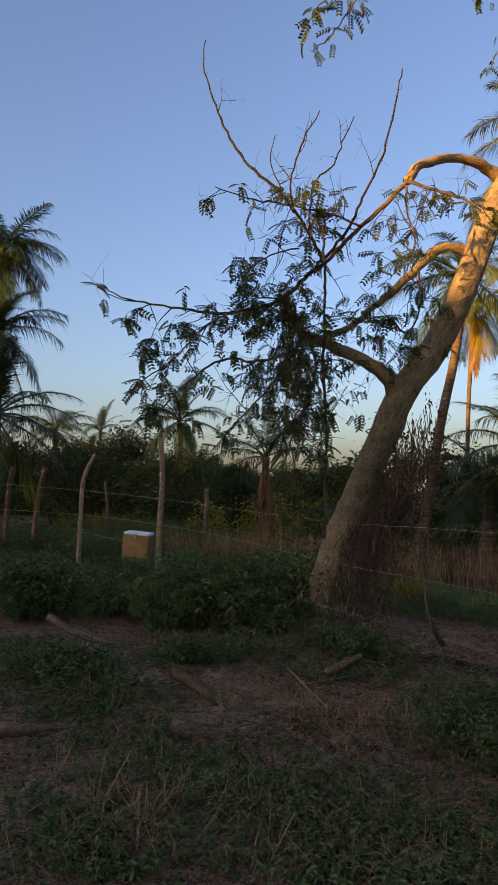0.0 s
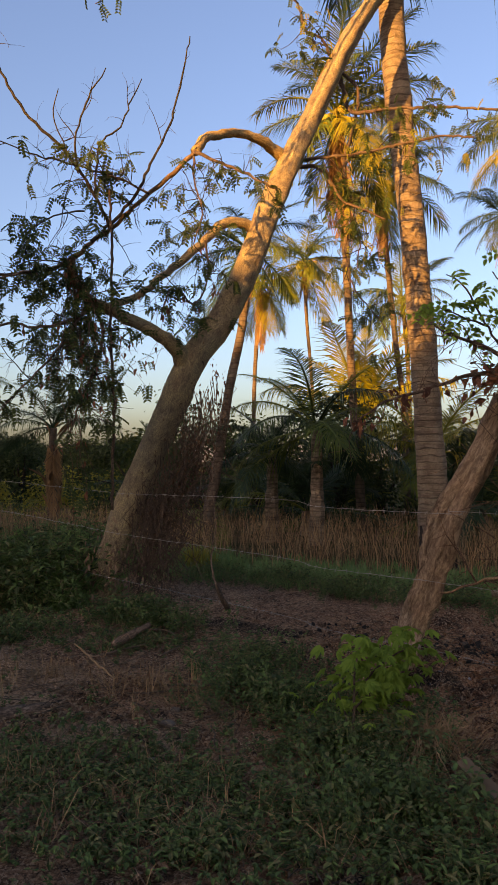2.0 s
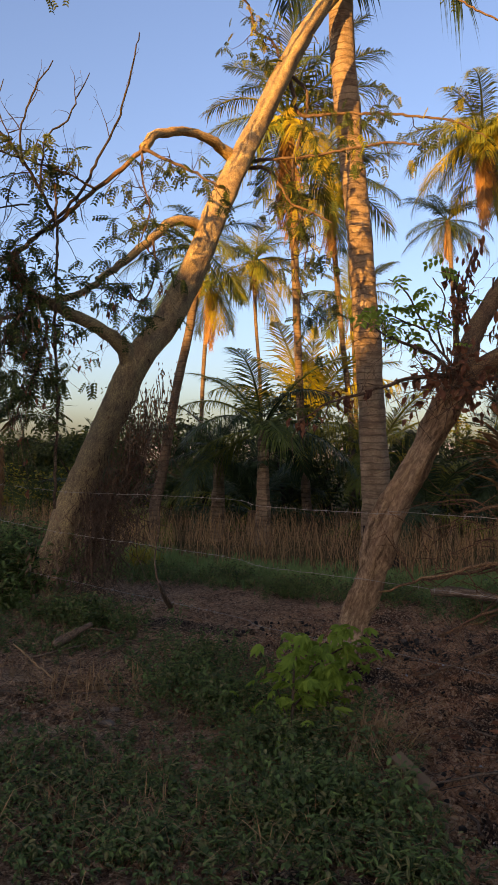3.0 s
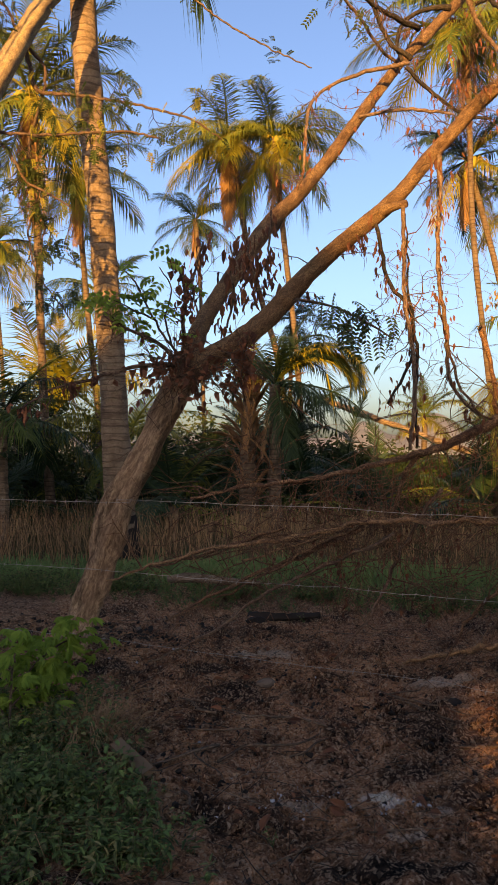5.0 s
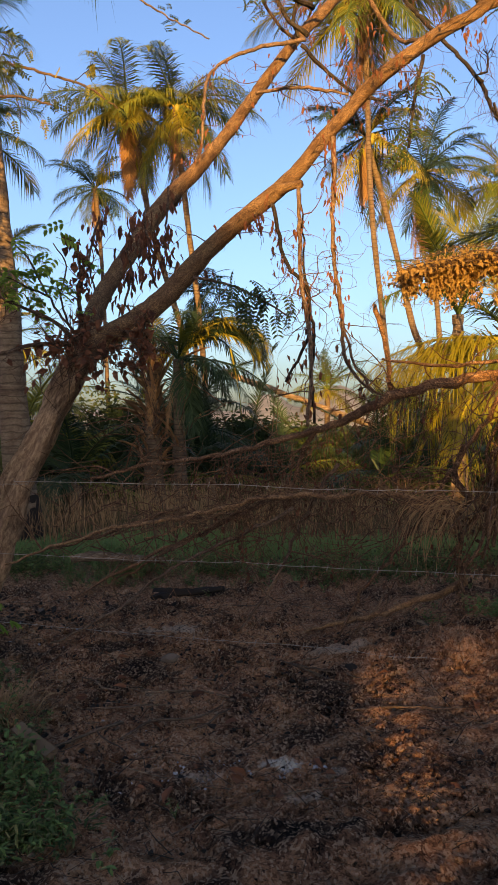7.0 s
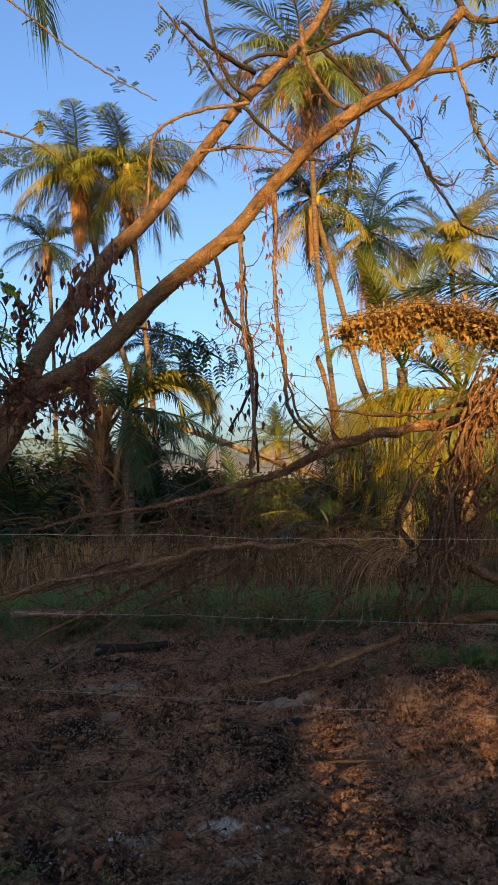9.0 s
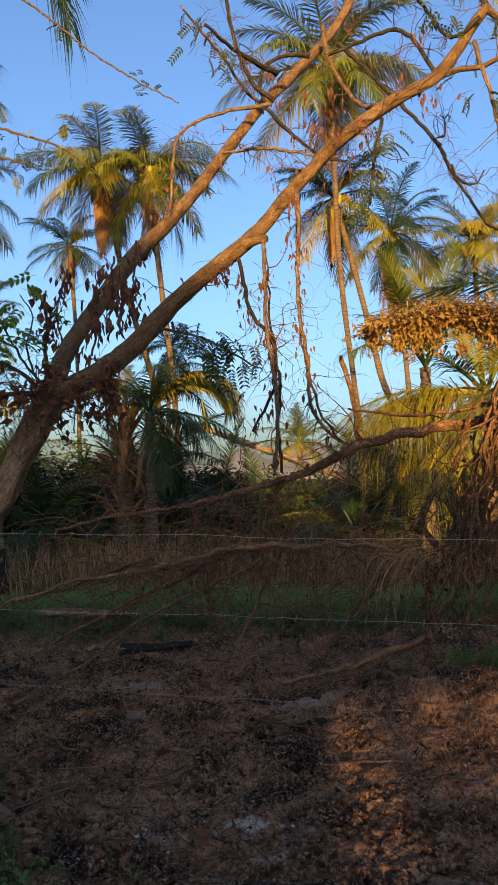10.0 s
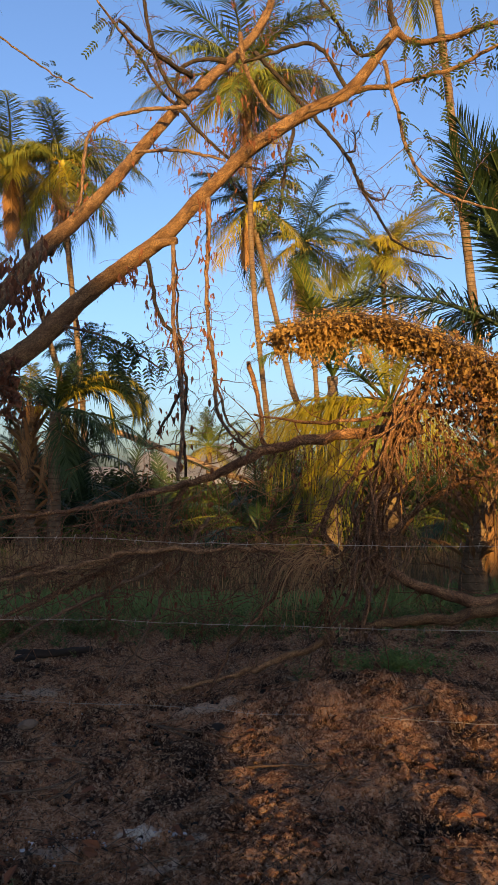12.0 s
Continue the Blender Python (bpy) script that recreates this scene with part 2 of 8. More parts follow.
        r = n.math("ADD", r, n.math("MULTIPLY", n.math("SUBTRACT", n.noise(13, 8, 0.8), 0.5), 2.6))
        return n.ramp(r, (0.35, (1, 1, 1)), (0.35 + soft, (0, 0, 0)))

    for at, rx, ry in (((-4.92, 4.50, 0.00), 0.75, 0.55), ((-3.78, 3.93, 0.00), 0.6, 0.3), ((-3.98, 4.47, 0.00), 0.6, 0.3), ((-2.69, 3.62, 0.00), 0.5, 0.25), ((-3.42, 2.34, 0.00), 0.5, 0.3), ((-1.14, 2.87, 0.00), 0.3, 0.15)):
        c = n.mix(n.math("MULTIPLY", spot(at, rx, ry, 0.9), 0.92), c, n.mix(n.noise(60, 6, 0.8), (0.40, 0.25, 0.15), (0.66, 0.44, 0.28)))
    # Near-black patches on charred soil; the dark of hollows is painted in
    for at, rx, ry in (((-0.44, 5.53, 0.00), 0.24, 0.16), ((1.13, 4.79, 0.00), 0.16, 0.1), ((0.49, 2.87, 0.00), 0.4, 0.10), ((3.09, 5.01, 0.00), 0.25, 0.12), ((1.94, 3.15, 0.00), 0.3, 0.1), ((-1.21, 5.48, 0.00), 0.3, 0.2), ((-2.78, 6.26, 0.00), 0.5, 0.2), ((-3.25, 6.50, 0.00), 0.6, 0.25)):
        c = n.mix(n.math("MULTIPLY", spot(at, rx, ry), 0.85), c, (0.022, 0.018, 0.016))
    for at, rx, ry, k in (((0.57, 3.50, 0.00), 0.12, 0.075, 0.95), ((0.18, 3.43, 0.00), 0.14, 0.06, 0.35), ((0.79, 3.37, 0.00), 0.10, 0.05, 0.3), ((0.01, 5.97, 0.00), 0.3, 0.15, 0.4), ((0.64, 3.16, 0.00), 0.12, 0.05, 0.45), ((1.23, 5.21, 0.00), 0.3, 0.12, 0.3)):
        c = n.mix(n.math("MULTIPLY", spot(at, rx, ry), k), c, (0.80, 0.74, 0.62))
    crumb = n.tree.nodes.new("ShaderNodeSeparateColor")
    dust = n.tree.nodes.new("ShaderNodeMapping")
    dust.inputs["Scale"].default_value = (1.0, 1.0, 0.35)
    n.tree.links.new(n.co.outputs["Object"], dust.inputs["Vector"])
    twist = n.tree.nodes.new("ShaderNodeVectorMath")
    twist.operation = "MULTIPLY_ADD"
    n.tree.links.new(n.noise(24, 4, 0.7, None, "Color"), twist.inputs[0])
    twist.inputs[1].default_value = (0.05, 0.05, 0.05)
    n.tree.links.new(dust.outputs[0], twist.inputs[2])
    n.tree.links.new(n.voronoi(88, twist.outputs[0], "Color"), crumb.inputs[0])
    c = n.mix(n.ramp(crumb.outputs[0], (0.25, (0.7, 0.7, 0.7)), (0.44, (0, 0, 0))), c, n.mix(1.0, c, (0.34, 0.31, 0.30), "MULTIPLY"))
    c = n.mix(n.ramp(crumb.outputs[1], (0.66, (0, 0, 0)), (0.9, (0.6, 0.6, 0.6))), c, (0.60, 0.41, 0.27))
    # far ground carries dry grass
    far = n.ramp(n.math("MULTIPLY", y, 0.05, True), (0.42, (0, 0, 0)), (0.6, (1, 1, 1)))
    c = n.mix(far, c, n.ramp(n.noise(0.6, 6), (0.35, (0.06, 0.065, 0.025)), (0.65, (0.14, 0.10, 0.05))))
    n.bump(n.math("ADD", n.noise(14, 9, 0.78), n.math("MULTIPLY", n.noise(60, 7, 0.75), 0.6)), 1.0, 0.07)
    return n.done(c, 1.0, 0.02)


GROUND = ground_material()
ASH = leaf_material("white_ash", (0.34, 0.33, 0.33), (0.5, 0.49, 0.49), (0.25, 0.24, 0.24), rough=0.95, leafy=0.0)
STONE = leaf_material("pale_stone", (0.12, 0.085, 0.06), (0.09, 0.065, 0.048), (0.15, 0.11, 0.08), rough=0.9, leafy=0.0)
CHARCOAL = leaf_material("charred_wood", (0.014, 0.011, 0.009), (0.034, 0.026, 0.021), (0.022, 0.017, 0.014), rough=0.88, leafy=0.0)


def plain(name, colour, rough=0.6, metal=0.0, wear=0.35, scale=14):
    n = Nodes(name)
    c = n.mix(n.ramp(n.noise(scale, 6, 0.7), (0.45, (0, 0, 0)), (0.75, (wear, wear, wear))), colour, tuple(0.35 * k for k in colour))
    n.bump(n.noise(scale * 5, 4), 0.15, 0.004)
    return n.done(c, rough, 0.4, 0.0, metal)


WIRE = plain("galvanised_wire", (0.33, 0.29, 0.245), 0.6, 0.2, 0.5, 30)
BOX_TAN = plain("tan_painted_metal", (0.30, 0.165, 0.05), 0.55, 0.0, 0.5, 5)
BOX_WHITE = plain("white_painted_lid", (0.72, 0.72, 0.74), 0.5, 0.0, 0.25, 6)


def hill_material():
    n = Nodes("hazy_scrub_hill")
    # Pale greyish scrub tones: distance haze is put into the colour
    c = n.ramp(n.noise(0.02, 8, 0.7), (0.35, (0.17, 0.175, 0.16)), (0.6, (0.28, 0.26, 0.225)), (0.75, (0.37, 0.33, 0.28)))
    return n.done(c, 1.0, 0.0)


HILL = hill_material()

# ---------------------------------------------------------------- mesh helpers
rng = np.random.default_rng(7)


class Geo:
    """Collects vertices and faces of one mesh; every face has three or four corners."""

    def __init__(self):
        self.v, self.f, self.n, self.b = [], [], 0, []

    def add(self, verts, faces, grain=None):
        verts = np.asarray(verts, float)
        self.v.append(verts)
        self.b.append(verts if grain is None else grain)
        self.f.extend([tuple(int(i) + self.n for i in q) for q in faces])
        self.n += len(verts)

    def stamp(self, verts, faces, mats):
        """The same small piece many times: mats is (N, 3, 4)."""
        verts = np.asarray(verts, float)
        mats = np.asarray(mats, float)
        if not len(mats):
            return
        w = np.einsum("nij,vj->nvi", mats[:, :, :3], verts) + mats[:, None, :, 3]
        k = len(verts)
        base = self.n + np.arange(len(mats)) * k
        for q in faces:
            self.f.extend(map(tuple, (base[:, None] + np.array(q)[None]).tolist()))
        self.v.append(w.reshape(-1, 3))
        self.b.append(w.reshape(-1, 3))
        self.n += k * len(mats)

    def mesh(self, name, material, smooth=False):
        me = bpy.data.meshes.new(name)
        me.from_pydata(np.concatenate(self.v).tolist() if self.v else [], [], self.f)
        me.materials.append(material)
        if self.b:
            me.attributes.new("grain", "FLOAT_VECTOR", "POINT").data.foreach_set("vector", np.concatenate(self.b).ravel())
        if smooth:
            me.polygons.foreach_set("use_smooth", [True] * len(me.polygons))
        me.update()
        return me


def part(name, geo, material, parent=None, label="", smooth=False, kind=""):
    me = geo if isinstance(geo, bpy.types.Mesh) else geo.mesh(name, material, smooth)
    ob = new(name, me)
    if parent is not None:
        ob.parent = parent
    return tagged(ob, label, kind=kind)


def thing(name, at, label, category, group="", kind=""):
    ob = new(name)
    ob.location = at
    ob.empty_display_size = 0.2
    return tagged(ob, label, category, group, kind)


def turns(n, yaw=None, tilt=0.0, roll=0.0, scale=1.0, at=None):
    """n placements (n, 3, 4): turned about z, tilted about the own y axis, rolled about the own x axis."""
    yaw = rng.uniform(0, 2 * np.pi, n) if yaw is None else np.broadcast_to(yaw, n)
    tilt, roll, scale = np.broadcast_to(tilt, n), np.broadcast_to(roll, n), np.broadcast_to(scale, n)
    cy, sy, ct, st, cr, sr = np.cos(yaw), np.sin(yaw), np.cos(tilt), np.sin(tilt), np.cos(roll), np.sin(roll)
    m = np.zeros((n, 3, 4))
    m[:, 0, 0], m[:, 1, 0], m[:, 2, 0] = cy * ct, sy * ct, -st
    m[:, 0, 1], m[:, 1, 1], m[:, 2, 1] = -sy * cr + cy * st * sr, cy * cr + sy * st * sr, ct * sr
    m[:, 0, 2], m[:, 1, 2], m[:, 2, 2] = sy * sr + cy * st * cr, -cy * sr + sy * st * cr, ct * cr
    m[:, :, :3] *= scale[:, None, None]
    if at is not None:
        m[:, :, 3] = at
    return m


def smooth_path(points, step):
    """Catmull-Rom through rows of (x, y, z, r), at about every step metres."""
    p = np.asarray(points, float)
    if len(p) == 2:
        p = np.array([p[0], (p[0] + p[1]) / 2, p[1]])
    q = np.concatenate([[2 * p[0] - p[1]], p, [2 * p[-1] - p[-2]]])
    q[[0, -1], 3] = p[[0, -1], 3]
    out = []
    for i in range(1, len(q) - 2):
        a, b, c, d = q[i - 1:i + 3]
        k = max(1, int(np.linalg.norm((c - b)[:3]) / step))
        for s in np.arange(k) / k:
            out.append(0.5 * ((2 * b) + (c - a) * s + (2 * a - 5 * b + 4 * c - d) * s * s + (3 * b - a - 3 * c + d) * s ** 3))
    out.append(p[-1])
    return np.array(out)


def tube(geo, path, sides=8, rough=0.0, cap=True, lump=0.0, flute=0.0):
    """A tapered, slightly knobbly tube along rows of (x, y, z, r)."""
    path = np.asarray(path, float)
    n = len(path)
    t = np.gradient(path[:, :3], axis=0)
    t /= np.linalg.norm(t, axis=1)[:, None] + 1e-9
    up = np.array([0.0, 0.0, 1.0]) if abs(t[0, 2]) < 0.9 else np.array([0.0, 1.0, 0.0])
    u = np.cross(t[0], up)
    rings, grain = [], []
    along = np.concatenate([[0], np.cumsum(np.linalg.norm(np.diff(path[:, :3], axis=0), axis=1))]) + path[0, 0] * 7.7
    a = np.arange(sides) * 2 * np.pi / sides
    for i in range(n):
        u = u - t[i] * (u @ t[i])
        u /= np.linalg.norm(u) + 1e-9
        w = np.cross(t[i], u)
        r = path[i, 3] * (1 + rough * rng.normal(size=sides)) if rough else np.full(sides, path[i, 3])
        if lump:
            r = r * np.array([1 + lump * noise.fractal(Vector((path[i, 0] * 2.5 + 1.3 * math.cos(b), path[i, 1] * 2.5 + 1.3 * math.sin(b), path[i, 2] * 2.2)), 1.0, 2.0, 4) for b in a])
        if flute:
            r = r * (1 + flute * np.sin(3 * a + 1.1 * along[i]) + 0.6 * flute * np.sin(5 * a - 1.4 * along[i]))
        grain.append(np.stack([path[i, 3] * np.cos(a), path[i, 3] * np.sin(a), np.full(sides, along[i])], -1))
        rings.append(path[i, :3] + r[:, None] * (np.cos(a)[:, None] * u + np.sin(a)[:, None] * w))
    v = np.concatenate(rings)
    f = [(i * sides + j, i * sides + (j + 1) % sides, (i + 1) * sides + (j + 1) % sides, (i + 1) * sides + j) for i in range(n - 1) for j in range(sides)]
    if cap:
        v = np.concatenate([v, path[[0, -1], :3]])
        grain.append(np.array([(0, 0, along[0]), (0, 0, along[-1])]))
        k = n * sides
        f += [(j, k, (j + 1) % sides) for j in range(sides)]
        f += [((n - 1) * sides + j, (n - 1) * sides + (j + 1) % sides, k + 1) for j in range(sides)]
    geo.add(v, f, np.concatenate(grain))


def limb(points, step=0.12, sides=8, rough=0.03, wander=0.0, lump=0.0, flute=0.0):
    """One branch as a mesh of its own; returns the geometry and the path along it."""
    path = smooth_path(points, step)
    if wander:
        path[1:-1, :3] += rng.normal(0, wander, (len(path) - 2, 3))
    g = Geo()
    tube(g, path, sides, rough, True, lump, flute)
    return g, path


# small leaf shapes: along +x, a folded blade
def blade(length, width, fold=0.25, droop=0.15):
    x = np.array([0, 0.35, 0.75, 1.0]) * length
    w = np.array([0.05, 0.5, 0.36, 0.02]) * width
    z = -droop * length * (x / length) ** 2
    v = []
    for i in range(4):
        v += [(x[i], -w[i], z[i] + fold * w[i]), (x[i], 0, z[i]), (x[i], w[i], z[i] + fold * w[i])]
    f = []
    for i in range(3):
        a = 3 * i
        f += [(a, a + 1, a + 4, a + 3), (a + 1, a + 2, a + 5, a + 4)]
    return np.array(v), f


def simple_leaf(length, width, fold=0.3):
    v = [(0, 0, 0), (0.28 * length, -0.45 * width, fold * width), (0.68 * length, -0.42 * width, 0.6 * fold * width), (length, 0, -0.1 * length), (0.68 * length, 0.42 * width, 0.6 * fold * width), (0.28 * length, 0.45 * width, fold * width)]
    return np.array(v), [(0, 1, 2, 3), (0, 3, 4, 5)]


def compound_leaf(length=0.21, pairs=5, leaflet=0.052, width=0.030, droop=0.35):
    """A pinnate leaf: a thin stalk with opposite leaflets."""
    v, f = [], []
    lv, lf = simple_leaf(leaflet, width)
    for i in range(pairs):
        s = (i + 1.2) / (pairs + 0.6)
        o = np.array([s * length, 0, -droop * length * s * s])
        for side in (-1, 1):
            a = side * radians(62)
            c, sn = math.cos(a), math.sin(a)
            w = np.stack([lv[:, 0] * c - lv[:, 1] * sn, lv[:, 0] * sn + lv[:, 1] * c, lv[:, 2] - 0.25 * lv[:, 0]], -1) + o
            f += [tuple(k + len(v) for k in q) for q in lf]
            v += w.tolist()
    k = len(v)
    e = np.array([length, 0, -droop * length])
    v += [(0, -0.0015, 0), (0, 0.0015, 0), (e + (0, 0.001, 0)).tolist(), (e - (0, 0.001, 0)).tolist()]
    f.append((k, k + 1, k + 2, k + 3))
    return np.array(v), f


def leaves_along(geo, paths, shape, count, tilt=(0.2, 0.6), scale=(0.7, 1.2), spread=0.03, start=0.3):
    """Scatter copies of a leaf along the outer part of some paths."""
    at = []
    for _ in range(count):
        p = paths[rng.integers(len(paths))]
        i = min(len(p) - 1, int((start + (1 - start) * rng.random()) * len(p)))
        at.append(p[i, :3] + rng.normal(0, spread, 3))
    m = turns(count, None, rng.uniform(*tilt, count), rng.normal(0, 0.5, count), rng.uniform(*scale, count), np.array(at))
    geo.stamp(*shape, m)


def leaf_sprays(geo, paths, shape, count, each=(3, 7), tilt=(-0.3, 1.2), scale=(0.7, 1.2), start=0.55, spread=0.012):
    """Leaves in bunches: several spring from one place near a twig's end."""
    for _ in range(count):
        p = paths[rng.integers(len(paths))]
        i = min(len(p) - 1, int((start + (1 - start) * rng.random()) * len(p)))
        k = int(rng.integers(*each))
        at = p[i, :3] + rng.normal(0, spread, (k, 3))
        geo.stamp(*shape, turns(k, None, rng.uniform(*tilt, k), rng.normal(0, 0.5, k), rng.uniform(*scale, k), at))


def crumpled_leaf(length, width, seed):
    """A broad dead leaf, curled and creased, along +x."""
    r = np.random.default_rng(seed)
    v, f = [], []
    for i, (s, w) in enumerate(((0.0, 0.08), (0.22, 0.46), (0.5, 0.5), (0.78, 0.3), (1.0, 0.03))):
        for j in (-1, 0, 1):
            v.append((s * length * (1 - 0.15 * abs(j)), j * w * width * r.uniform(0.45, 1.2), (0.8 * abs(j) * r.uniform(-0.4, 1.3) + r.normal(0, 0.4)) * w * width - 0.3 * length * s * s))
    for i in range(4):
        a = 3 * i
        f += [(a, a + 1, a + 4, a + 3), (a + 1, a + 2, a + 5, a + 4)]
    return np.array(v), f


def twigs(geo, path, count, length, r, rise=0.2, start=0.2, depth=1, kink=0.35, drop=0.0, keep=None):
    """Thin crooked twigs off a branch, with twigs of their own; returns their paths."""
    made = []
    for _ in range(count):
        i = min(len(path) - 2, int((start + (1 - start) * rng.random()) * (len(path) - 1)))
        d = path[i + 1, :3] - path[i, :3]
        d = d / (np.linalg.norm(d) + 1e-9) * 0.5 + rng.normal(0, 0.6, 3) + (0, 0, rise)
        d /= np.linalg.norm(d)
        p, rr, rows = path[i, :3].copy(), min(r, path[i, 3] * 0.8), []
        n = 6
        ll = length * rng.uniform(0.5, 1.25)
        for k in range(n + 1):
            rows.append((*p, max(0.0012, rr * (1 - 0.8 * k / n))))
            d = d + rng.normal(0, kink, 3) * 0.5 + (0, 0, -drop)
            d /= np.linalg.norm(d)
            p = p + d * ll / n
        rows = np.array(rows)
        tube(geo, rows, 4, cap=False)
        made.append(rows)
        if depth > 1:
            made += twigs(geo, rows, 3, length * 0.5, r * 0.6, rise, 0.25, depth - 1, kink, drop)
    return made


# ---------------------------------------------------------------- ground


def height(x, y):
    """The lie of the land: low swells, a clod heap, a burnt and lumpy strip."""
    x, y = np.asarray(x, float), np.asarray(y, float)
    h = 0.05 * np.sin(0.9 * x + 1.3) * np.sin(0.7 * y + 0.4) + 0.02 * np.sin(2.7 * x - 0.8 * y)
    h = h + 0.17 * np.exp(-((x - 2.3) / 0.9) ** 2 - ((y - 4.9) / 0.55) ** 2)
    h = h + 0.10 * np.exp(-((x + 5.2) / 0.9) ** 2 - ((y - 6.8) / 0.9) ** 2)
    h = h + 0.10 * np.exp(-((x + 1.2) / 0.7) ** 2 - ((y - 5.9) / 0.6) ** 2)
    return h * np.exp(-(np.hypot(x, y) / 60) ** 2)


def make_ground():
    xs = np.concatenate([-np.geomspace(3000, 7.6, 36), np.arange(-7.5, 4.8, 0.033), np.geomspace(4.9, 3000, 36)])
    ys = np.concatenate([-np.geomspace(3000, 1.2, 26), np.arange(1.0, 2.2, 0.2), np.arange(2.2, 8.5, 0.033), np.geomspace(8.6, 4000, 46)])
    gx, gy = np.meshgrid(xs, ys)
    gz = height(gx, gy)
    # lumps by layered noise
    flat = np.stack([gx.ravel(), gy.ravel()], -1)
    near = (np.abs(flat[:, 0] + 1.5) < 9) & (flat[:, 1] > 0.9) & (flat[:, 1] < 10)
    lump = np.zeros(len(flat))
    for i in np.nonzero(near)[0]:
        px, py = flat[i]
        burnt = min(1.0, max(0.0, (px + 2.0 + 0.1 * py) * 0.8)) * (1.0 if py < 8 else max(0.0, 9 - py))
        n1 = noise.fractal((px * 1.7, py * 1.7, 3.1), 1.0, 2.1, 4)
        n2 = noise.fractal((px * 6.0, py * 6.0, 9.7), 0.7, 2.2, 4)
        heap = math.exp(-((px - 2.3) / 0.9) ** 2 - ((py - 4.8) / 0.6) ** 2)
        lump[i] = 0.025 * n1 + (0.018 + 0.036 * burnt + 0.085 * heap) * n2
    gz = gz + lump.reshape(gz.shape)
    ny, nx = gz.shape
    v = np.stack([gx.ravel(), gy.ravel(), gz.ravel()], -1)
    idx = np.arange(nx * ny).reshape(ny, nx)
    f = np.stack([idx[:-1, :-1], idx[:-1, 1:], idx[1:, 1:], idx[1:, :-1]], -1).reshape(-1, 4)
    me = bpy.data.meshes.new("ground")
    me.from_pydata(v.tolist(), [], f.tolist())
    me.materials.append(GROUND)
    me.polygons.foreach_set("use_smooth", [True] * len(me.polygons))
    ob = new("ground", me)
    return tagged(ob, "bare brown earth and burnt, ash-strewn soil of a field edge", "ground", kind="structure")


make_ground()


def on_ground(x, y, up=0.0):
    x, y = np.asarray(x, float), np.asarray(y, float)
    return np.stack([x, y, height(x, y) + up], -1)


def make_hills():
    g = Geo()
    az = np.radians(np.arange(-75, 60, 0.5))
    rows = []
    for k, (dist, hs) in enumerate(((1100, 0.0), (1500, 1.0), (1900, 0.55), (2600, 0.0))):
        r = []
        for a in az:
            d = math.degrees(a)
            top = 34 + 48 * math.exp(-((d - 12.3) / 2.0) ** 2) + 38 * math.exp(-((d - 7.0) / 1.6) ** 2) + 10 * noise.fractal((d * 0.25, k * 3.0, 0), 1.0, 2.0, 4)
            r.append((dist * math.sin(a), dist * math.cos(a), hs * top - 2))
        rows.append(r)
    v = np.array(rows).reshape(-1, 3)
    n = len(az)
    f = [(k * n + i, k * n + i + 1, (k + 1) * n + i + 1, (k + 1) * n + i) for k in range(3) for i in range(n - 1)]
    g.add(v, f)
    tagged(part("hills", g, HILL, smooth=True), "low hazy scrub-covered hills on the horizon", "hills", kind="structure")


make_hills()

# ---------------------------------------------------------------- palms


def frond_mesh(name, start, droop, length=1.0, pairs=46, hang=0.5, material=FROND, leaflet=0.2, seed=0, curl=0.0, width=0.0075):
    """One pinnate palm leaf, rooted at the origin and reaching along +x; start and droop in degrees."""
    r = np.random.default_rng(seed)
    g = Geo()
    n = 16
    p, a, rows = np.zeros(3), radians(start), []
    for k in range(n + 1):
        s = k / n
        rows.append((*p, 0.012 * (1 - 0.85 * s) + 0.0015))
        step = length / n
        ang = a - radians(droop) * s ** 1.4
        side = curl * s * s
        p = p + step * np.array([math.cos(ang) * math.cos(side), math.cos(ang) * math.sin(side), math.sin(ang)])
    rows = np.array(rows)
    tube(g, rows, 5, cap=False)
    for i in range(pairs):
        s = 0.16 + 0.83 * i / (pairs - 1)
        q = s * n
        k = min(n - 1, int(q))
        o = rows[k, :3] + (rows[k + 1, :3] - rows[k, :3]) * (q - k)
        t = rows[k + 1, :3] - rows[k, :3]
        t = t / np.linalg.norm(t)
        side = np.cross((0, 0, 1), t)
        side = side / (np.linalg.norm(side) + 1e-9) if np.linalg.norm(side) > 0.05 else np.array([0.0, 1.0, 0.0])
        nor = np.cross(t, side)
        ll = leaflet * (0.35 + 0.9 * math.sin(math.pi * min(1, 0.12 + 0.88 * s)) ** 0.7) * r.uniform(0.65, 1.15)
        w = width * (1 - 0.4 * s)
        for sg in (-1, 1):
            if r.random() < 0.04:
                continue
            d = sg * side * r.uniform(0.6, 0.85) + t * (0.35 + 0.9 * s * s) + nor * r.uniform(0.0, 0.3)
            d /= np.linalg.norm(d)
            h = hang * r.uniform(0.4, 1.4)
            m = o + d * ll * 0.5 + np.array([0, 0, -h * ll * 0.12])
            e = o + d * ll * 0.9 + np.array([0, 0, -h * ll * 0.55])
            wv = np.cross(d, nor)
            wv = wv / (np.linalg.norm(wv) + 1e-9) * w
            g.add([o - wv * 0.6, o + wv * 0.6, m + wv, m - wv, e], [(0, 1, 2, 3), (3, 2, 4)])
    return g.mesh(name, material)


# fronds by the angle at which they leave the crown: upright, rising, level, hanging
ANGLES = ((76, 34), (60, 58), (43, 72), (22, 72), (0, 58), (-26, 44), (-52, 26))


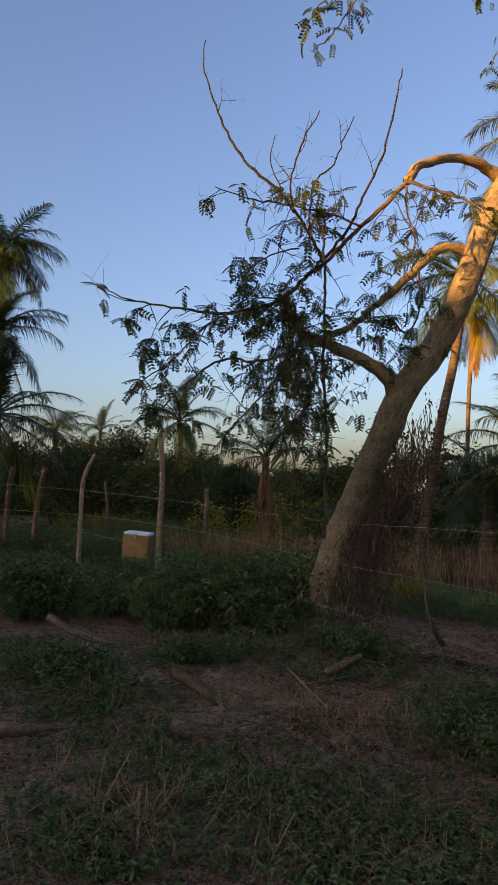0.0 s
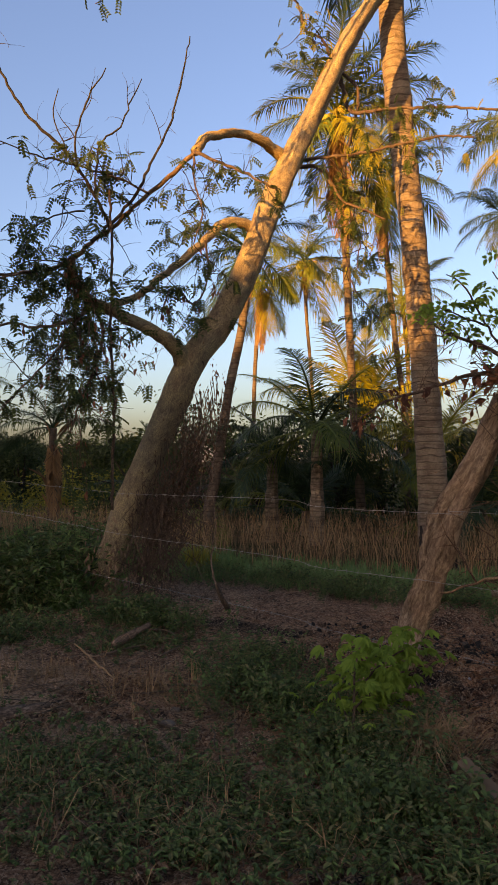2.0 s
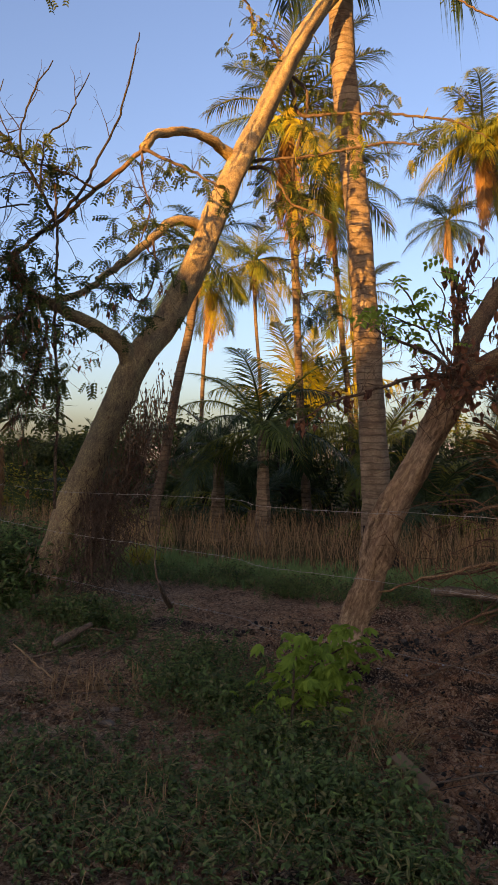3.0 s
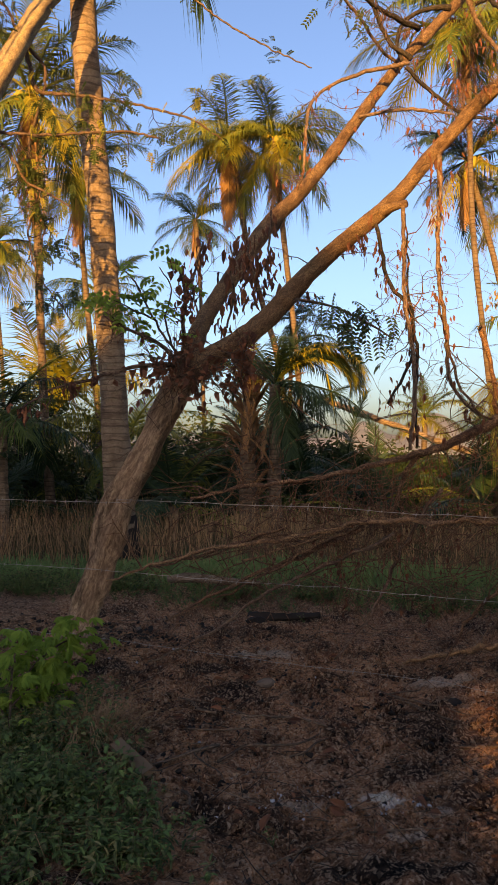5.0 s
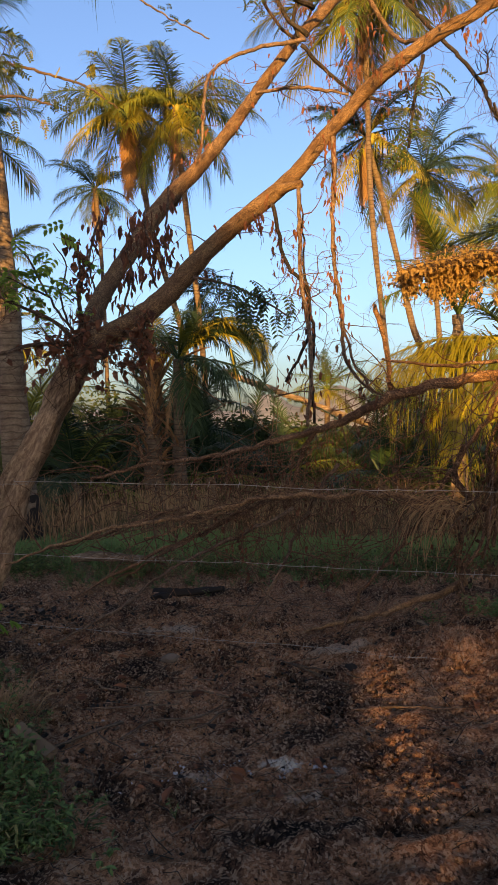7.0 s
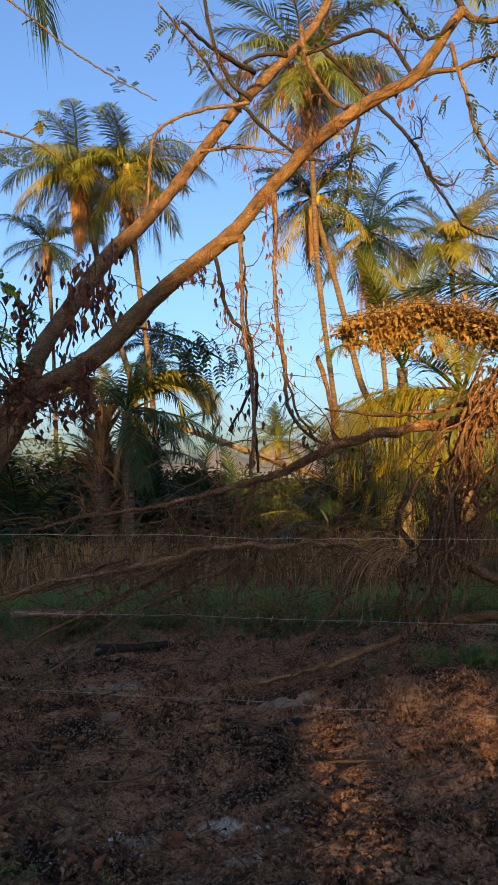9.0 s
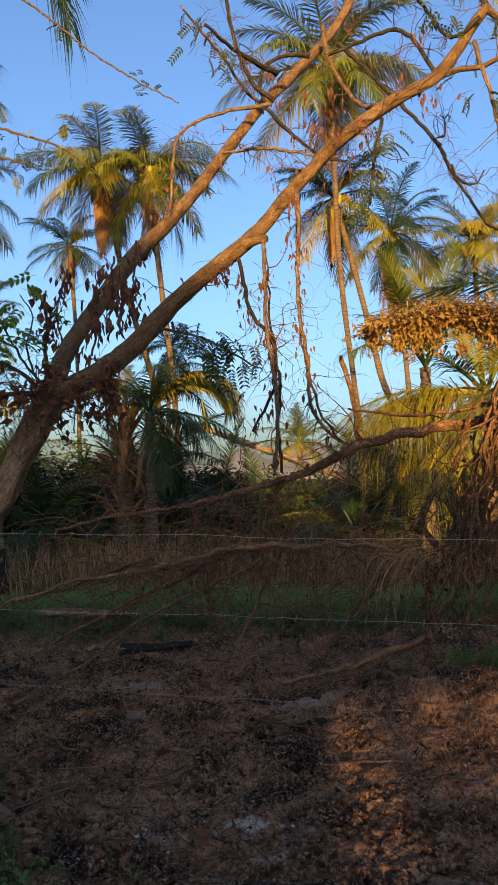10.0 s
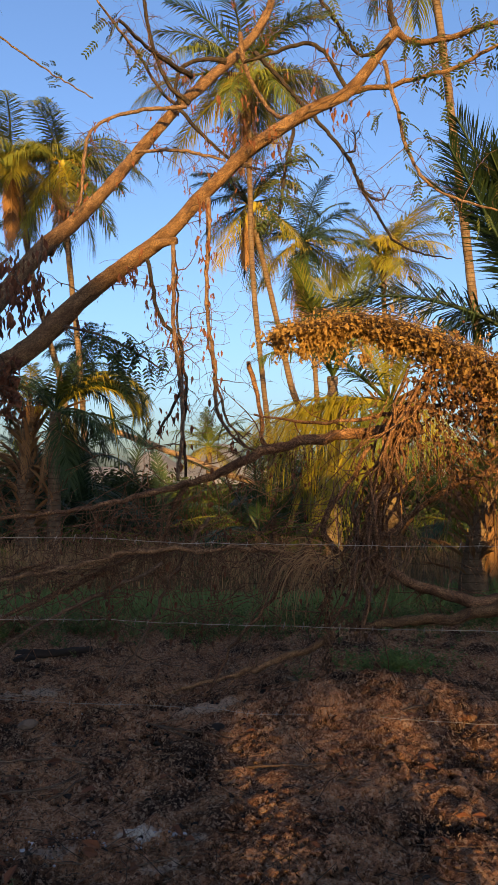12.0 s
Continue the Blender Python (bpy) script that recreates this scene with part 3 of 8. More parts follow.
def frond_set(tag, material, hang=0.9, leaflet=0.2, pairs=62, width=0.0066):
    return [[frond_mesh("frond_" + tag, s, d, 1.0, pairs, hang * (0.25, 0.5, 0.9, 1.1, 1.2, 1.3, 1.4)[i], material, leaflet * (0.8, 0.9, 1, 1, 1, 1, 1)[i], 31 * i + 7 * j, (-0.35, 0.1, 0.4)[j], width) for j in range(3)] for i, (s, d) in enumerate(ANGLES)]


SET_GREEN = frond_set("green", FROND, 1.1, 0.235, 70, 0.0062)
SET_YELLOW = frond_set("yellow", FROND_YELLOW, 1.1, 0.235, 70, 0.0062)
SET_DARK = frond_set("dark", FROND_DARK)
SET_FINE = frond_set("fine", FROND, 0.8, 0.25, 84, 0.005)
SET_BOLD_Y = frond_set("bold_yellow", FROND_YELLOW, 1.25, 0.25, 60, 0.0075)
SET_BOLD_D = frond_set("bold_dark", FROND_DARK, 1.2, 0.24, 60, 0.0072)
SET_COMB = frond_set("comb", FROND_YELLOW, 1.5, 0.3, 84, 0.005)
SET_FINE_D = frond_set("fine_dark", FROND_DARK, 1.1, 0.3, 120, 0.0042)
DEAD = [frond_mesh("frond_dead", -72 - 6 * j, 10, 1.0, 44, 1.8, FROND_DEAD, 0.12, 90 + j, 0.0, 0.007) for j in range(3)]


def arch_set(tag, material):
    """Long fronds that rise, arch right over and hang."""
    return [[frond_mesh("frond_" + tag, 64 - 3 * i, 128 + 7 * i, 1.0, 70, 0.9, material, 0.21, 400 + 11 * i + j, (-0.3, 0.1, 0.35)[j], 0.0062) for j in range(3)] for i in range(7)]


# One crown in two colours: sun in the yellow, shade in the dark
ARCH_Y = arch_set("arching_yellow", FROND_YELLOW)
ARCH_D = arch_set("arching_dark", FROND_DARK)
LIMP = [[frond_mesh("frond_folded", -78, 8, 1.0, 60, 0.2, FROND_YELLOW, 0.09, 500 + j, 0.0, 0.008) for j in range(3)] for i in range(7)]


def coconut_mesh():
    bm = bmesh.new()
    bmesh.ops.create_icosphere(bm, subdivisions=2, radius=1.0)
    for v in bm.verts:
        v.co.z *= 1.25
        v.co.x *= 1 - 0.12 * max(0, v.co.z)
        v.co.y *= 1 - 0.12 * max(0, v.co.z)
    me = bpy.data.meshes.new("coconut")
    bm.to_mesh(me)
    bm.free()
    me.materials.append(COCONUT)
    return me


NUT = coconut_mesh()


def boot_mesh():
    g = Geo()
    v, f = blade(0.46, 0.075, 0.5, 0.2)
    g.add(v, f)
    g.add(v + (0, 0, -0.012), [tuple(reversed(q)) for q in f])
    return g.mesh("leaf_sheath", FROND_DEAD)


BOOT = boot_mesh()


def fruit_stalk_mesh():
    """A flowering stalk: one bowed stem that ends in a spray of yellow strands."""
    g = Geo()
    r = np.random.default_rng(77)
    stem = np.array([(0, 0, 0, 0.022), (0.14, 0, 0.12, 0.02), (0.28, 0, 0.12, 0.016), (0.38, 0, 0.03, 0.012)])
    tube(g, smooth_path(stem, 0.06), 5, cap=False)
    for i in range(16):
        p = stem[1 + i % 3, :3] + (0.03 * (i % 4), 0, 0)
        d = np.array([r.uniform(0.3, 1.0), r.normal(0, 0.7), r.uniform(-0.4, 0.5)])
        q = p + 0.14 * d
        tube(g, np.array([(*p, 0.012), (*q, 0.012), (*(q + 0.12 * d + (0, 0, -0.14)), 0.006)]), 4, cap=False)
    return g.mesh("fruit_stalk", COCONUT)


FRUIT_STALK = fruit_stalk_mesh()


def crown(parent, at, size, count, kinds, r, low=0, high=6, turn=0.0, droopy=0.0, sector=None):
    """Fronds round a crown, in the golden angle, upright ones innermost."""
    for i in range(count):
        s = ((i + 0.5) / count) ** 1.25
        k = min(high, max(low, int(round(low + (high - low) * s + r.normal(0, 0.5)))))
        meshes = kinds[0] if (len(kinds) == 1 or r.random() > (s - 0.25)) else kinds[1]
        ob = new("frond", meshes[k][r.integers(3)])
        ob.parent = parent
        az = turn + i * 2.39996 + r.normal(0, 0.2)
        if sector:
            az = r.uniform(*sector)
        z = size * r.uniform(0.8, 1.12)
        ob.matrix_local = Matrix.Translation(at) @ Euler((r.normal(0, 0.1), r.normal(0, 0.08), az)).to_matrix().to_4x4() @ Matrix.Diagonal((z, z, z, 1))


def palm(points, label, size=2.6, count=20, kinds=(SET_GREEN,), skirt=5, nuts=0, seed=1, low=1, high=6, group="coconut palms", skirt_len=0.55, sides=10, boots=0, extra=(), burnt=0.0):
    """A coconut palm: ringed trunk along rows from the crown down to the ground, crown, dead skirt, nuts."""
    r = np.random.default_rng(seed)
    pts = np.array(points, float)
    pts[:, 3] *= 0.92 if sides > 12 else 0.62 if sides == 10 else 0.9
    pts = np.concatenate([pts, [[*pts[-1, :2], -0.15, pts[-1, 3]]]]) if pts[-1, 2] > 0 else pts
    top, foot = pts[0, :3], pts[-1, :3].copy()
    foot[2] = 0.0
    ob = thing("coconut_palm", foot, label, "palm tree", group)
    path = smooth_path(pts - np.array([*foot, 0]), 0.16)[::-1]
    path[:, 3] *= 1 + 0.02 * r.normal(size=len(path))
    zb = path[:, 2]
    path[:, 3] *= 1 + 0.22 * np.exp(-np.maximum(zb, 0) / 0.4)
    g = Geo()
    tube(g, path, sides, 0.02, True, 0.1)
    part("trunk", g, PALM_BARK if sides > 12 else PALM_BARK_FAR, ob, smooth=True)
    c = top - foot
    if burnt:
        below = path[path[:, 2] < burnt]
        below[:, 3] *= 1.03
        g = Geo()
        tube(g, below, sides, 0.03, False, 0.1)
        part("charred_foot", g, CHARCOAL, ob, "charred black bark", True)
    for i in range(boots):
        s = 0.25 + 0.75 * r.random()
        q = path[min(len(path) - 1, int(s * len(path)))]
        d = new("leaf_sheath", BOOT)
        d.parent = ob
        a = r.uniform(0, 6.28)
        z = r.uniform(0.7, 1.5)
        d.matrix_local = Matrix.Translation((q[0] + 0.92 * q[3] * math.cos(a), q[1] + 0.92 * q[3] * math.sin(a), q[2])) @ Euler((r.normal(0, 0.4), -r.uniform(0.45, 1.4), a)).to_matrix().to_4x4() @ Matrix.Diagonal((z, z, z, 1))
    crown(ob, c, size, count if sides > 10 else int(1.25 * count), kinds, r, low, high)
    for number, sort, first, last, sector, large in extra:
        crown(ob, c, large, number, sort, r, first, last, 0.0, sector=sector)
    for i in range(skirt):
        d = new("dead_frond", DEAD[r.integers(3)])
        d.parent = ob
        z = size * skirt_len * r.uniform(0.7, 1.3)
        d.matrix_local = Matrix.Translation(c + (0, 0, -0.05 * size)) @ Euler((0, r.uniform(0.0, 0.25), r.uniform(0, 6.28))).to_matrix().to_4x4() @ Matrix.Diagonal((z, z, z, 1))
    for i in range(min(nuts, 6)):
        d = new("fruit_stalk", FRUIT_STALK)
        d.parent = ob
        d.matrix_local = Matrix.Translation(c + (0, 0, -0.05 - 0.15 * r.random())) @ Euler((r.normal(0, 0.2), r.uniform(-0.3, 0.5), i * 2.4 + r.random())).to_matrix().to_4x4()
    for i in range(nuts):
        d = new("coconut", NUT)
        d.parent = ob
        a = r.uniform(0, 6.28)
        q = 0.1 * r.uniform(0.8, 1.15)
        d.matrix_local = Matrix.Translation(c + np.array([0.28 * math.cos(a), 0.28 * math.sin(a), -0.12 - 0.4 * r.random()])) @ Euler((r.random(), r.random(), a)).to_matrix().to_4x4() @ Matrix.Diagonal((q, q, q, 1))
    return ob


def young_palm(at, label, size=2.5, count=11, kinds=(SET_GREEN,), seed=1, low=0, high=4, stem=0.5, group="young palms", sector=None, name="young_palm"):
    """A young palm whose fronds rise from a short, sheathed stump."""
    r = np.random.default_rng(seed)
    stem += at[2]
    at = (at[0], at[1], 0.0)
    ob = thing(name, at, label, "young palm", group)
    g = Geo()
    tube(g, smooth_path([(0, 0, -0.15, 0.16), (0.02, 0, stem * 0.5, 0.13), (0, 0.02, stem, 0.10)], 0.12), 8, 0.12)
    part("stump", g, PALM_BARK, ob)
    crown(ob, Vector((0, 0, stem)), size, count, kinds, r, low, high, r.uniform(0, 6), sector=sector)
    return ob


TALL = "tall coconut palm with ringed grey trunk and drooping fronds"
LIT = "sunlit coconut palm with yellow-green fronds and hanging dead leaves"
# the thick palm beside the fence trees; its crown stands above the view
palm([(-2.63, 10.33, 11.53, 0.162), (-2.65, 10.42, 9.82, 0.188), (-2.65, 10.50, 8.29, 0.198), (-2.57, 10.61, 6.66, 0.207), (-2.42, 10.73, 5.02, 0.201), (-2.31, 10.84, 3.38, 0.211), (-2.23, 10.94, 1.74, 0.229), (-2.18, 11.02, 0.41, 0.256), (-2.17, 11.04, 0.00, 0.265)],
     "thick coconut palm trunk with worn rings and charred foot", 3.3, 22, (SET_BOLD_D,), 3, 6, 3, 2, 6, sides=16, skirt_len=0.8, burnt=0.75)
palm([(-5.30, 16.22, 9.57, 0.156), (-5.16, 16.27, 7.00, 0.143), (-5.01, 16.32, 3.10, 0.156), (-4.84, 16.36, 0.46, 0.182)], LIT, 2.7, 18, (SET_GREEN, SET_YELLOW), 16, 10, 11, 1, 6, skirt_len=0.85)
palm([(-5.33, 20.38, 9.41, 0.128), (-5.23, 20.40, 7.56, 0.128), (-5.01, 20.46, 5.01, 0.128), (-4.79, 20.51, 2.95, 0.144), (-4.72, 20.52, 0.44, 0.144)], LIT, 2.3, 16, (SET_GREEN, SET_YELLOW), 6, 8, 12, 1, 6, skirt_len=0.7)
palm([(-9.49, 25.36, 8.93, 0.124), (-9.45, 25.37, 6.89, 0.103), (-9.27, 25.44, 4.20, 0.103), (-9.20, 25.46, 0.50, 0.144)], LIT, 2.3, 18, (SET_GREEN, SET_YELLOW), 5, 4, 13)
palm([(-6.21, 13.19, 5.81, 0.133), (-6.22, 13.05, 4.44, 0.132), (-6.43, 12.78, 2.88, 0.141), (-6.59, 12.52, 1.25, 0.161), (-6.66, 12.41, 0.67, 0.171)], LIT, 1.8, 13, (SET_DARK, SET_GREEN), 7, 0, 14, 1, 6)
palm([(-10.59, 23.83, 7.82, 0.119), (-10.73, 23.77, 5.92, 0.119), (-10.83, 23.73, 3.72, 0.119), (-10.88, 23.71, 0.54, 0.139)], LIT, 2.3, 16, (SET_GREEN, SET_YELLOW), 7, 3, 15, skirt_len=0.8)
palm([(-6.60, 28.30, 7.82, 0.133), (-6.42, 28.34, 5.41, 0.133), (-6.30, 28.37, 0.64, 0.155)], LIT, 2.5, 14, (SET_GREEN, SET_YELLOW), 3, 0, 16, 1, 5)
palm([(-1.38, 24.07, 11.84, 0.165), (-1.12, 24.08, 11.02, 0.147), (-0.72, 24.10, 8.27, 0.147), (-0.13, 24.11, 6.08, 0.147), (0.34, 24.11, 4.24, 0.165), (0.78, 24.10, 0.39, 0.183)], LIT, 2.9, 20, (SET_GREEN, SET_YELLOW), 8, 12, 17, 2, 6, skirt_len=0.8)
palm([(0.16, 23.11, 11.48, 0.176), (0.23, 23.11, 10.29, 0.158), (0.51, 23.11, 7.65, 0.141), (0.82, 23.10, 4.83, 0.141), (1.10, 23.09, 0.44, 0.176)], LIT, 2.7, 18, (SET_GREEN, SET_YELLOW), 7, 8, 18, 2, 6, skirt_len=0.7)
palm([(-3.26, 31.94, 11.73, 0.196), (-3.12, 31.95, 9.98, 0.147), (-2.97, 31.97, 7.06, 0.122), (-2.83, 31.98, 0.49, 0.171)], LIT, 2.2, 18, (SET_DARK, SET_GREEN), 6, 0, 19, 1, 6, skirt_len=0.8)
palm([(1.03, 34.10, 7.82, 0.208), (0.93, 34.10, 5.35, 0.156), (0.93, 34.10, 0.42, 0.182)], LIT, 2.3, 14, (SET_DARK,), 3, 0, 20, 1, 6)
palm([(4.62, 17.51, 11.81, 0.138), (4.69, 17.49, 9.99, 0.110), (4.77, 17.47, 6.85, 0.110), (5.02, 17.40, 4.06, 0.110), (5.18, 17.36, 2.54, 0.110), (5.26, 17.33, 0.64, 0.138)], LIT, 2.7, 20, (SET_GREEN, SET_YELLOW), 6, 14, 21, 1, 6, skirt_len=0.7)
palm([(5.43, 20.40, 9.64, 0.128), (5.77, 20.31, 8.21, 0.128), (6.18, 20.19, 6.39, 0.128), (6.58, 20.07, 4.43, 0.144), (6.92, 19.95, 3.31, 0.144), (7.29, 19.82, 0.94, 0.160)], LIT, 2.3, 17, (SET_DARK, SET_YELLOW), 7, 4, 22, 1, 6, skirt_len=0.7)
palm([(8.22, 23.74, 9.85, 0.172), (8.35, 23.69, 8.01, 0.134), (8.56, 23.62, 5.70, 0.134), (8.83, 23.52, 1.19, 0.172)], LIT, 2.6, 18, (SET_DARK, SET_YELLOW), 9, 3, 23, 1, 6, skirt_len=0.85)
palm([(12.00, 25.44, 10.05, 0.171), (11.99, 25.45, 8.53, 0.150), (12.06, 25.42, 6.03, 0.150), (12.13, 25.39, 1.51, 0.193)], "sunlit coconut palm with bright yellow-green crown", 3.0, 20, (SET_YELLOW, SET_GREEN), 3, 5, 24, 1, 5, skirt_len=0.5)
palm([(8.08, 15.12, 15.37, 0.143), (8.47, 14.91, 12.70, 0.143), (8.65, 14.81, 10.93, 0.143), (8.80, 14.73, 9.19, 0.143), (8.97, 14.62, 7.09, 0.156), (9.19, 14.49, 4.28, 0.156), (9.44, 14.33, 1.29, 0.182)], TALL, 2.9, 20, (SET_GREEN, SET_YELLOW), 5, 6, 25)
# Shade on the left-hand palms is put into their dark frond colour
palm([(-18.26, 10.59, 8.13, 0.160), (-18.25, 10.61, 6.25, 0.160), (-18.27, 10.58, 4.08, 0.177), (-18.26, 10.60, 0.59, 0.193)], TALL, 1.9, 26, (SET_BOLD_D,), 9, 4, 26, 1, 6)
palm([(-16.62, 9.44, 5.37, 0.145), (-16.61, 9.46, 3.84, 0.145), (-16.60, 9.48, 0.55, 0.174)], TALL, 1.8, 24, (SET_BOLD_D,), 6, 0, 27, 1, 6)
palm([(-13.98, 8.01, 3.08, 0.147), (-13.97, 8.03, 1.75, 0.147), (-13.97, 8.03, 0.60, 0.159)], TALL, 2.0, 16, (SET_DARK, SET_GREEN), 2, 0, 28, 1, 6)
palm([(-28.16, 19.23, 4.20, 0.182), (-28.14, 19.26, 2.68, 0.182), (-28.11, 19.31, 0.38, 0.208)], TALL, 2.0, 14, (SET_GREEN, SET_YELLOW), 2, 0, 29, 1, 6)
palm([(-21.79, 20.75, 4.35, 0.183), (-21.70, 20.84, 2.64, 0.160), (-21.63, 20.91, 0.41, 0.183)], TALL, 2.2, 16, (SET_GREEN, SET_DARK), 4, 0, 30, 0, 6)
palm([(-26.21, 20.22, 4.05, 0.126), (-26.22, 20.20, 2.69, 0.126), (-26.19, 20.24, 0.42, 0.151)], TALL, 1.5, 9, (SET_GREEN,), 1, 0, 31, 0, 4)
palm([(6.51, 31.43, 3.14, 0.196), (6.49, 31.44, 2.04, 0.196), (6.46, 31.44, 0.58, 0.196)], TALL, 2.2, 14, (SET_GREEN, SET_YELLOW), 1, 0, 32, 0, 5)

YOUNG = "young palm with arching fronds growing from the ground"
palm([(-11.59, 13.90, 2.40, 0.10), (-11.60, 13.90, 1.3, 0.11), (-11.60, 13.90, 0.2, 0.14)], "small palm with splayed fronds over a dry stump", 1.75, 10, (SET_BOLD_D,), 14, 0, 41, 0, 4, "young palms", 0.95, 12, 10)
young_palm((-6.22, 21.17, 1.12), "young palm with upright bright yellow fronds", 3.6, 12, (SET_BOLD_Y,), 42, 0, 2, 1.6)
young_palm((-4.81, 13.23, 0.88), "young palm with long arching shaded fronds", 2.2, 15, (SET_GREEN, SET_BOLD_D), 43, 1, 5, 1.3)
young_palm((-5.99, 13.84, 0.82), YOUNG, 1.8, 12, (SET_DARK,), 44, 1, 5, 1.0)
young_palm((-3.29, 16.72, 0.89), YOUNG, 2.6, 12, (SET_YELLOW, SET_GREEN), 45, 1, 4, 0.9)
young_palm((0.05, 17.11, 0.61), YOUNG, 2.6, 11, (SET_DARK,), 46, 0, 4, 0.8)
# the palm with the pale stump and big arching crown beyond the reeds
palm([(-0.35, 15.41, 3.10, 0.175), (-0.41, 15.40, 2.34, 0.164), (-0.43, 15.40, 1.41, 0.187), (-0.39, 15.40, -0.11, 0.234)],
     "short palm with ragged pale stump and broken sheaths", 1.2, 7, (SET_BOLD_Y, SET_BOLD_D), 12, 0, 47, 0, 5, "young palms", 0.9, 12, 90)
arching = palm([(0.12, 14.70, 2.95, 0.12), (0.12, 14.69, 2.0, 0.12), (0.14, 14.69, -0.03, 0.14)],
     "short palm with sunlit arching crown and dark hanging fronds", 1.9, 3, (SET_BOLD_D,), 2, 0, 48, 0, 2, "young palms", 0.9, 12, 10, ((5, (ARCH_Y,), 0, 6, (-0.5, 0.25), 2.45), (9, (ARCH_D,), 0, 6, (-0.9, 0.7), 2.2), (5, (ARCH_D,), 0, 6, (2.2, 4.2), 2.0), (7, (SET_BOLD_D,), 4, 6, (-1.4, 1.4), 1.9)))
folded = new("frond", LIMP[0][0])
folded.parent = arching
folded.matrix_local = Matrix.Translation((1.0, -0.1, 3.15)) @ Matrix.Diagonal((1.35, 1.35, 1.35, 1))
# right of the vines
palm([(5.16, 6.77, 2.95, 0.163), (5.16, 6.77, 2.5, 0.175), (5.12, 6.83, 1.92, 0.188), (5.12, 6.83, 0.40, 0.213)],
     "near palm with long green fronds beside the vine tangle", 2.4, 6, (SET_FINE_D,), 2, 0, 49, 0, 0, "young palms", 0.7, 12, 0, ((7, (SET_FINE_D,), 0, 0, (2.0, 3.6), 2.6), (1, (SET_FINE_D,), 2, 2, (2.75, 2.85), 2.5), (6, (SET_FINE_D, SET_FINE), 1, 5, (-1.2, 1.6), 2.4)))
palm([(5.11, 10.46, 2.80, 0.12), (5.12, 10.46, 1.9, 0.12), (5.12, 10.45, 0.27, 0.15)],
     "sunlit palm with drooping yellow-green fronds", 2.4, 9, (SET_COMB, SET_FINE), 6, 0, 50, 0, 5, "young palms", 0.7, 12, 14, ((6, (SET_COMB,), 3, 5, (2.3, 3.1), 2.5), (3, (SET_COMB,), 4, 5, (3.4, 4.6), 2.2)))
palm([(5.92, 8.87, 2.01, 0.144), (5.82, 8.93, 1.40, 0.144), (5.69, 9.01, 0.79, 0.160), (5.63, 9.04, 0.19, 0.193)],
     "leaning palm stump with sunlit orange fibre and few fronds", 1.8, 9, (SET_BOLD_Y, SET_FINE), 4, 0, 51, 1, 6, "young palms", 0.7, 12, 60)
young_palm((5.21, 13.14, 2.60), "young palm with upright pointed fronds", 2.4, 9, (SET_FINE,), 52, 0, 1, 1.0)

# ---------------------------------------------------------------- the two fence trees


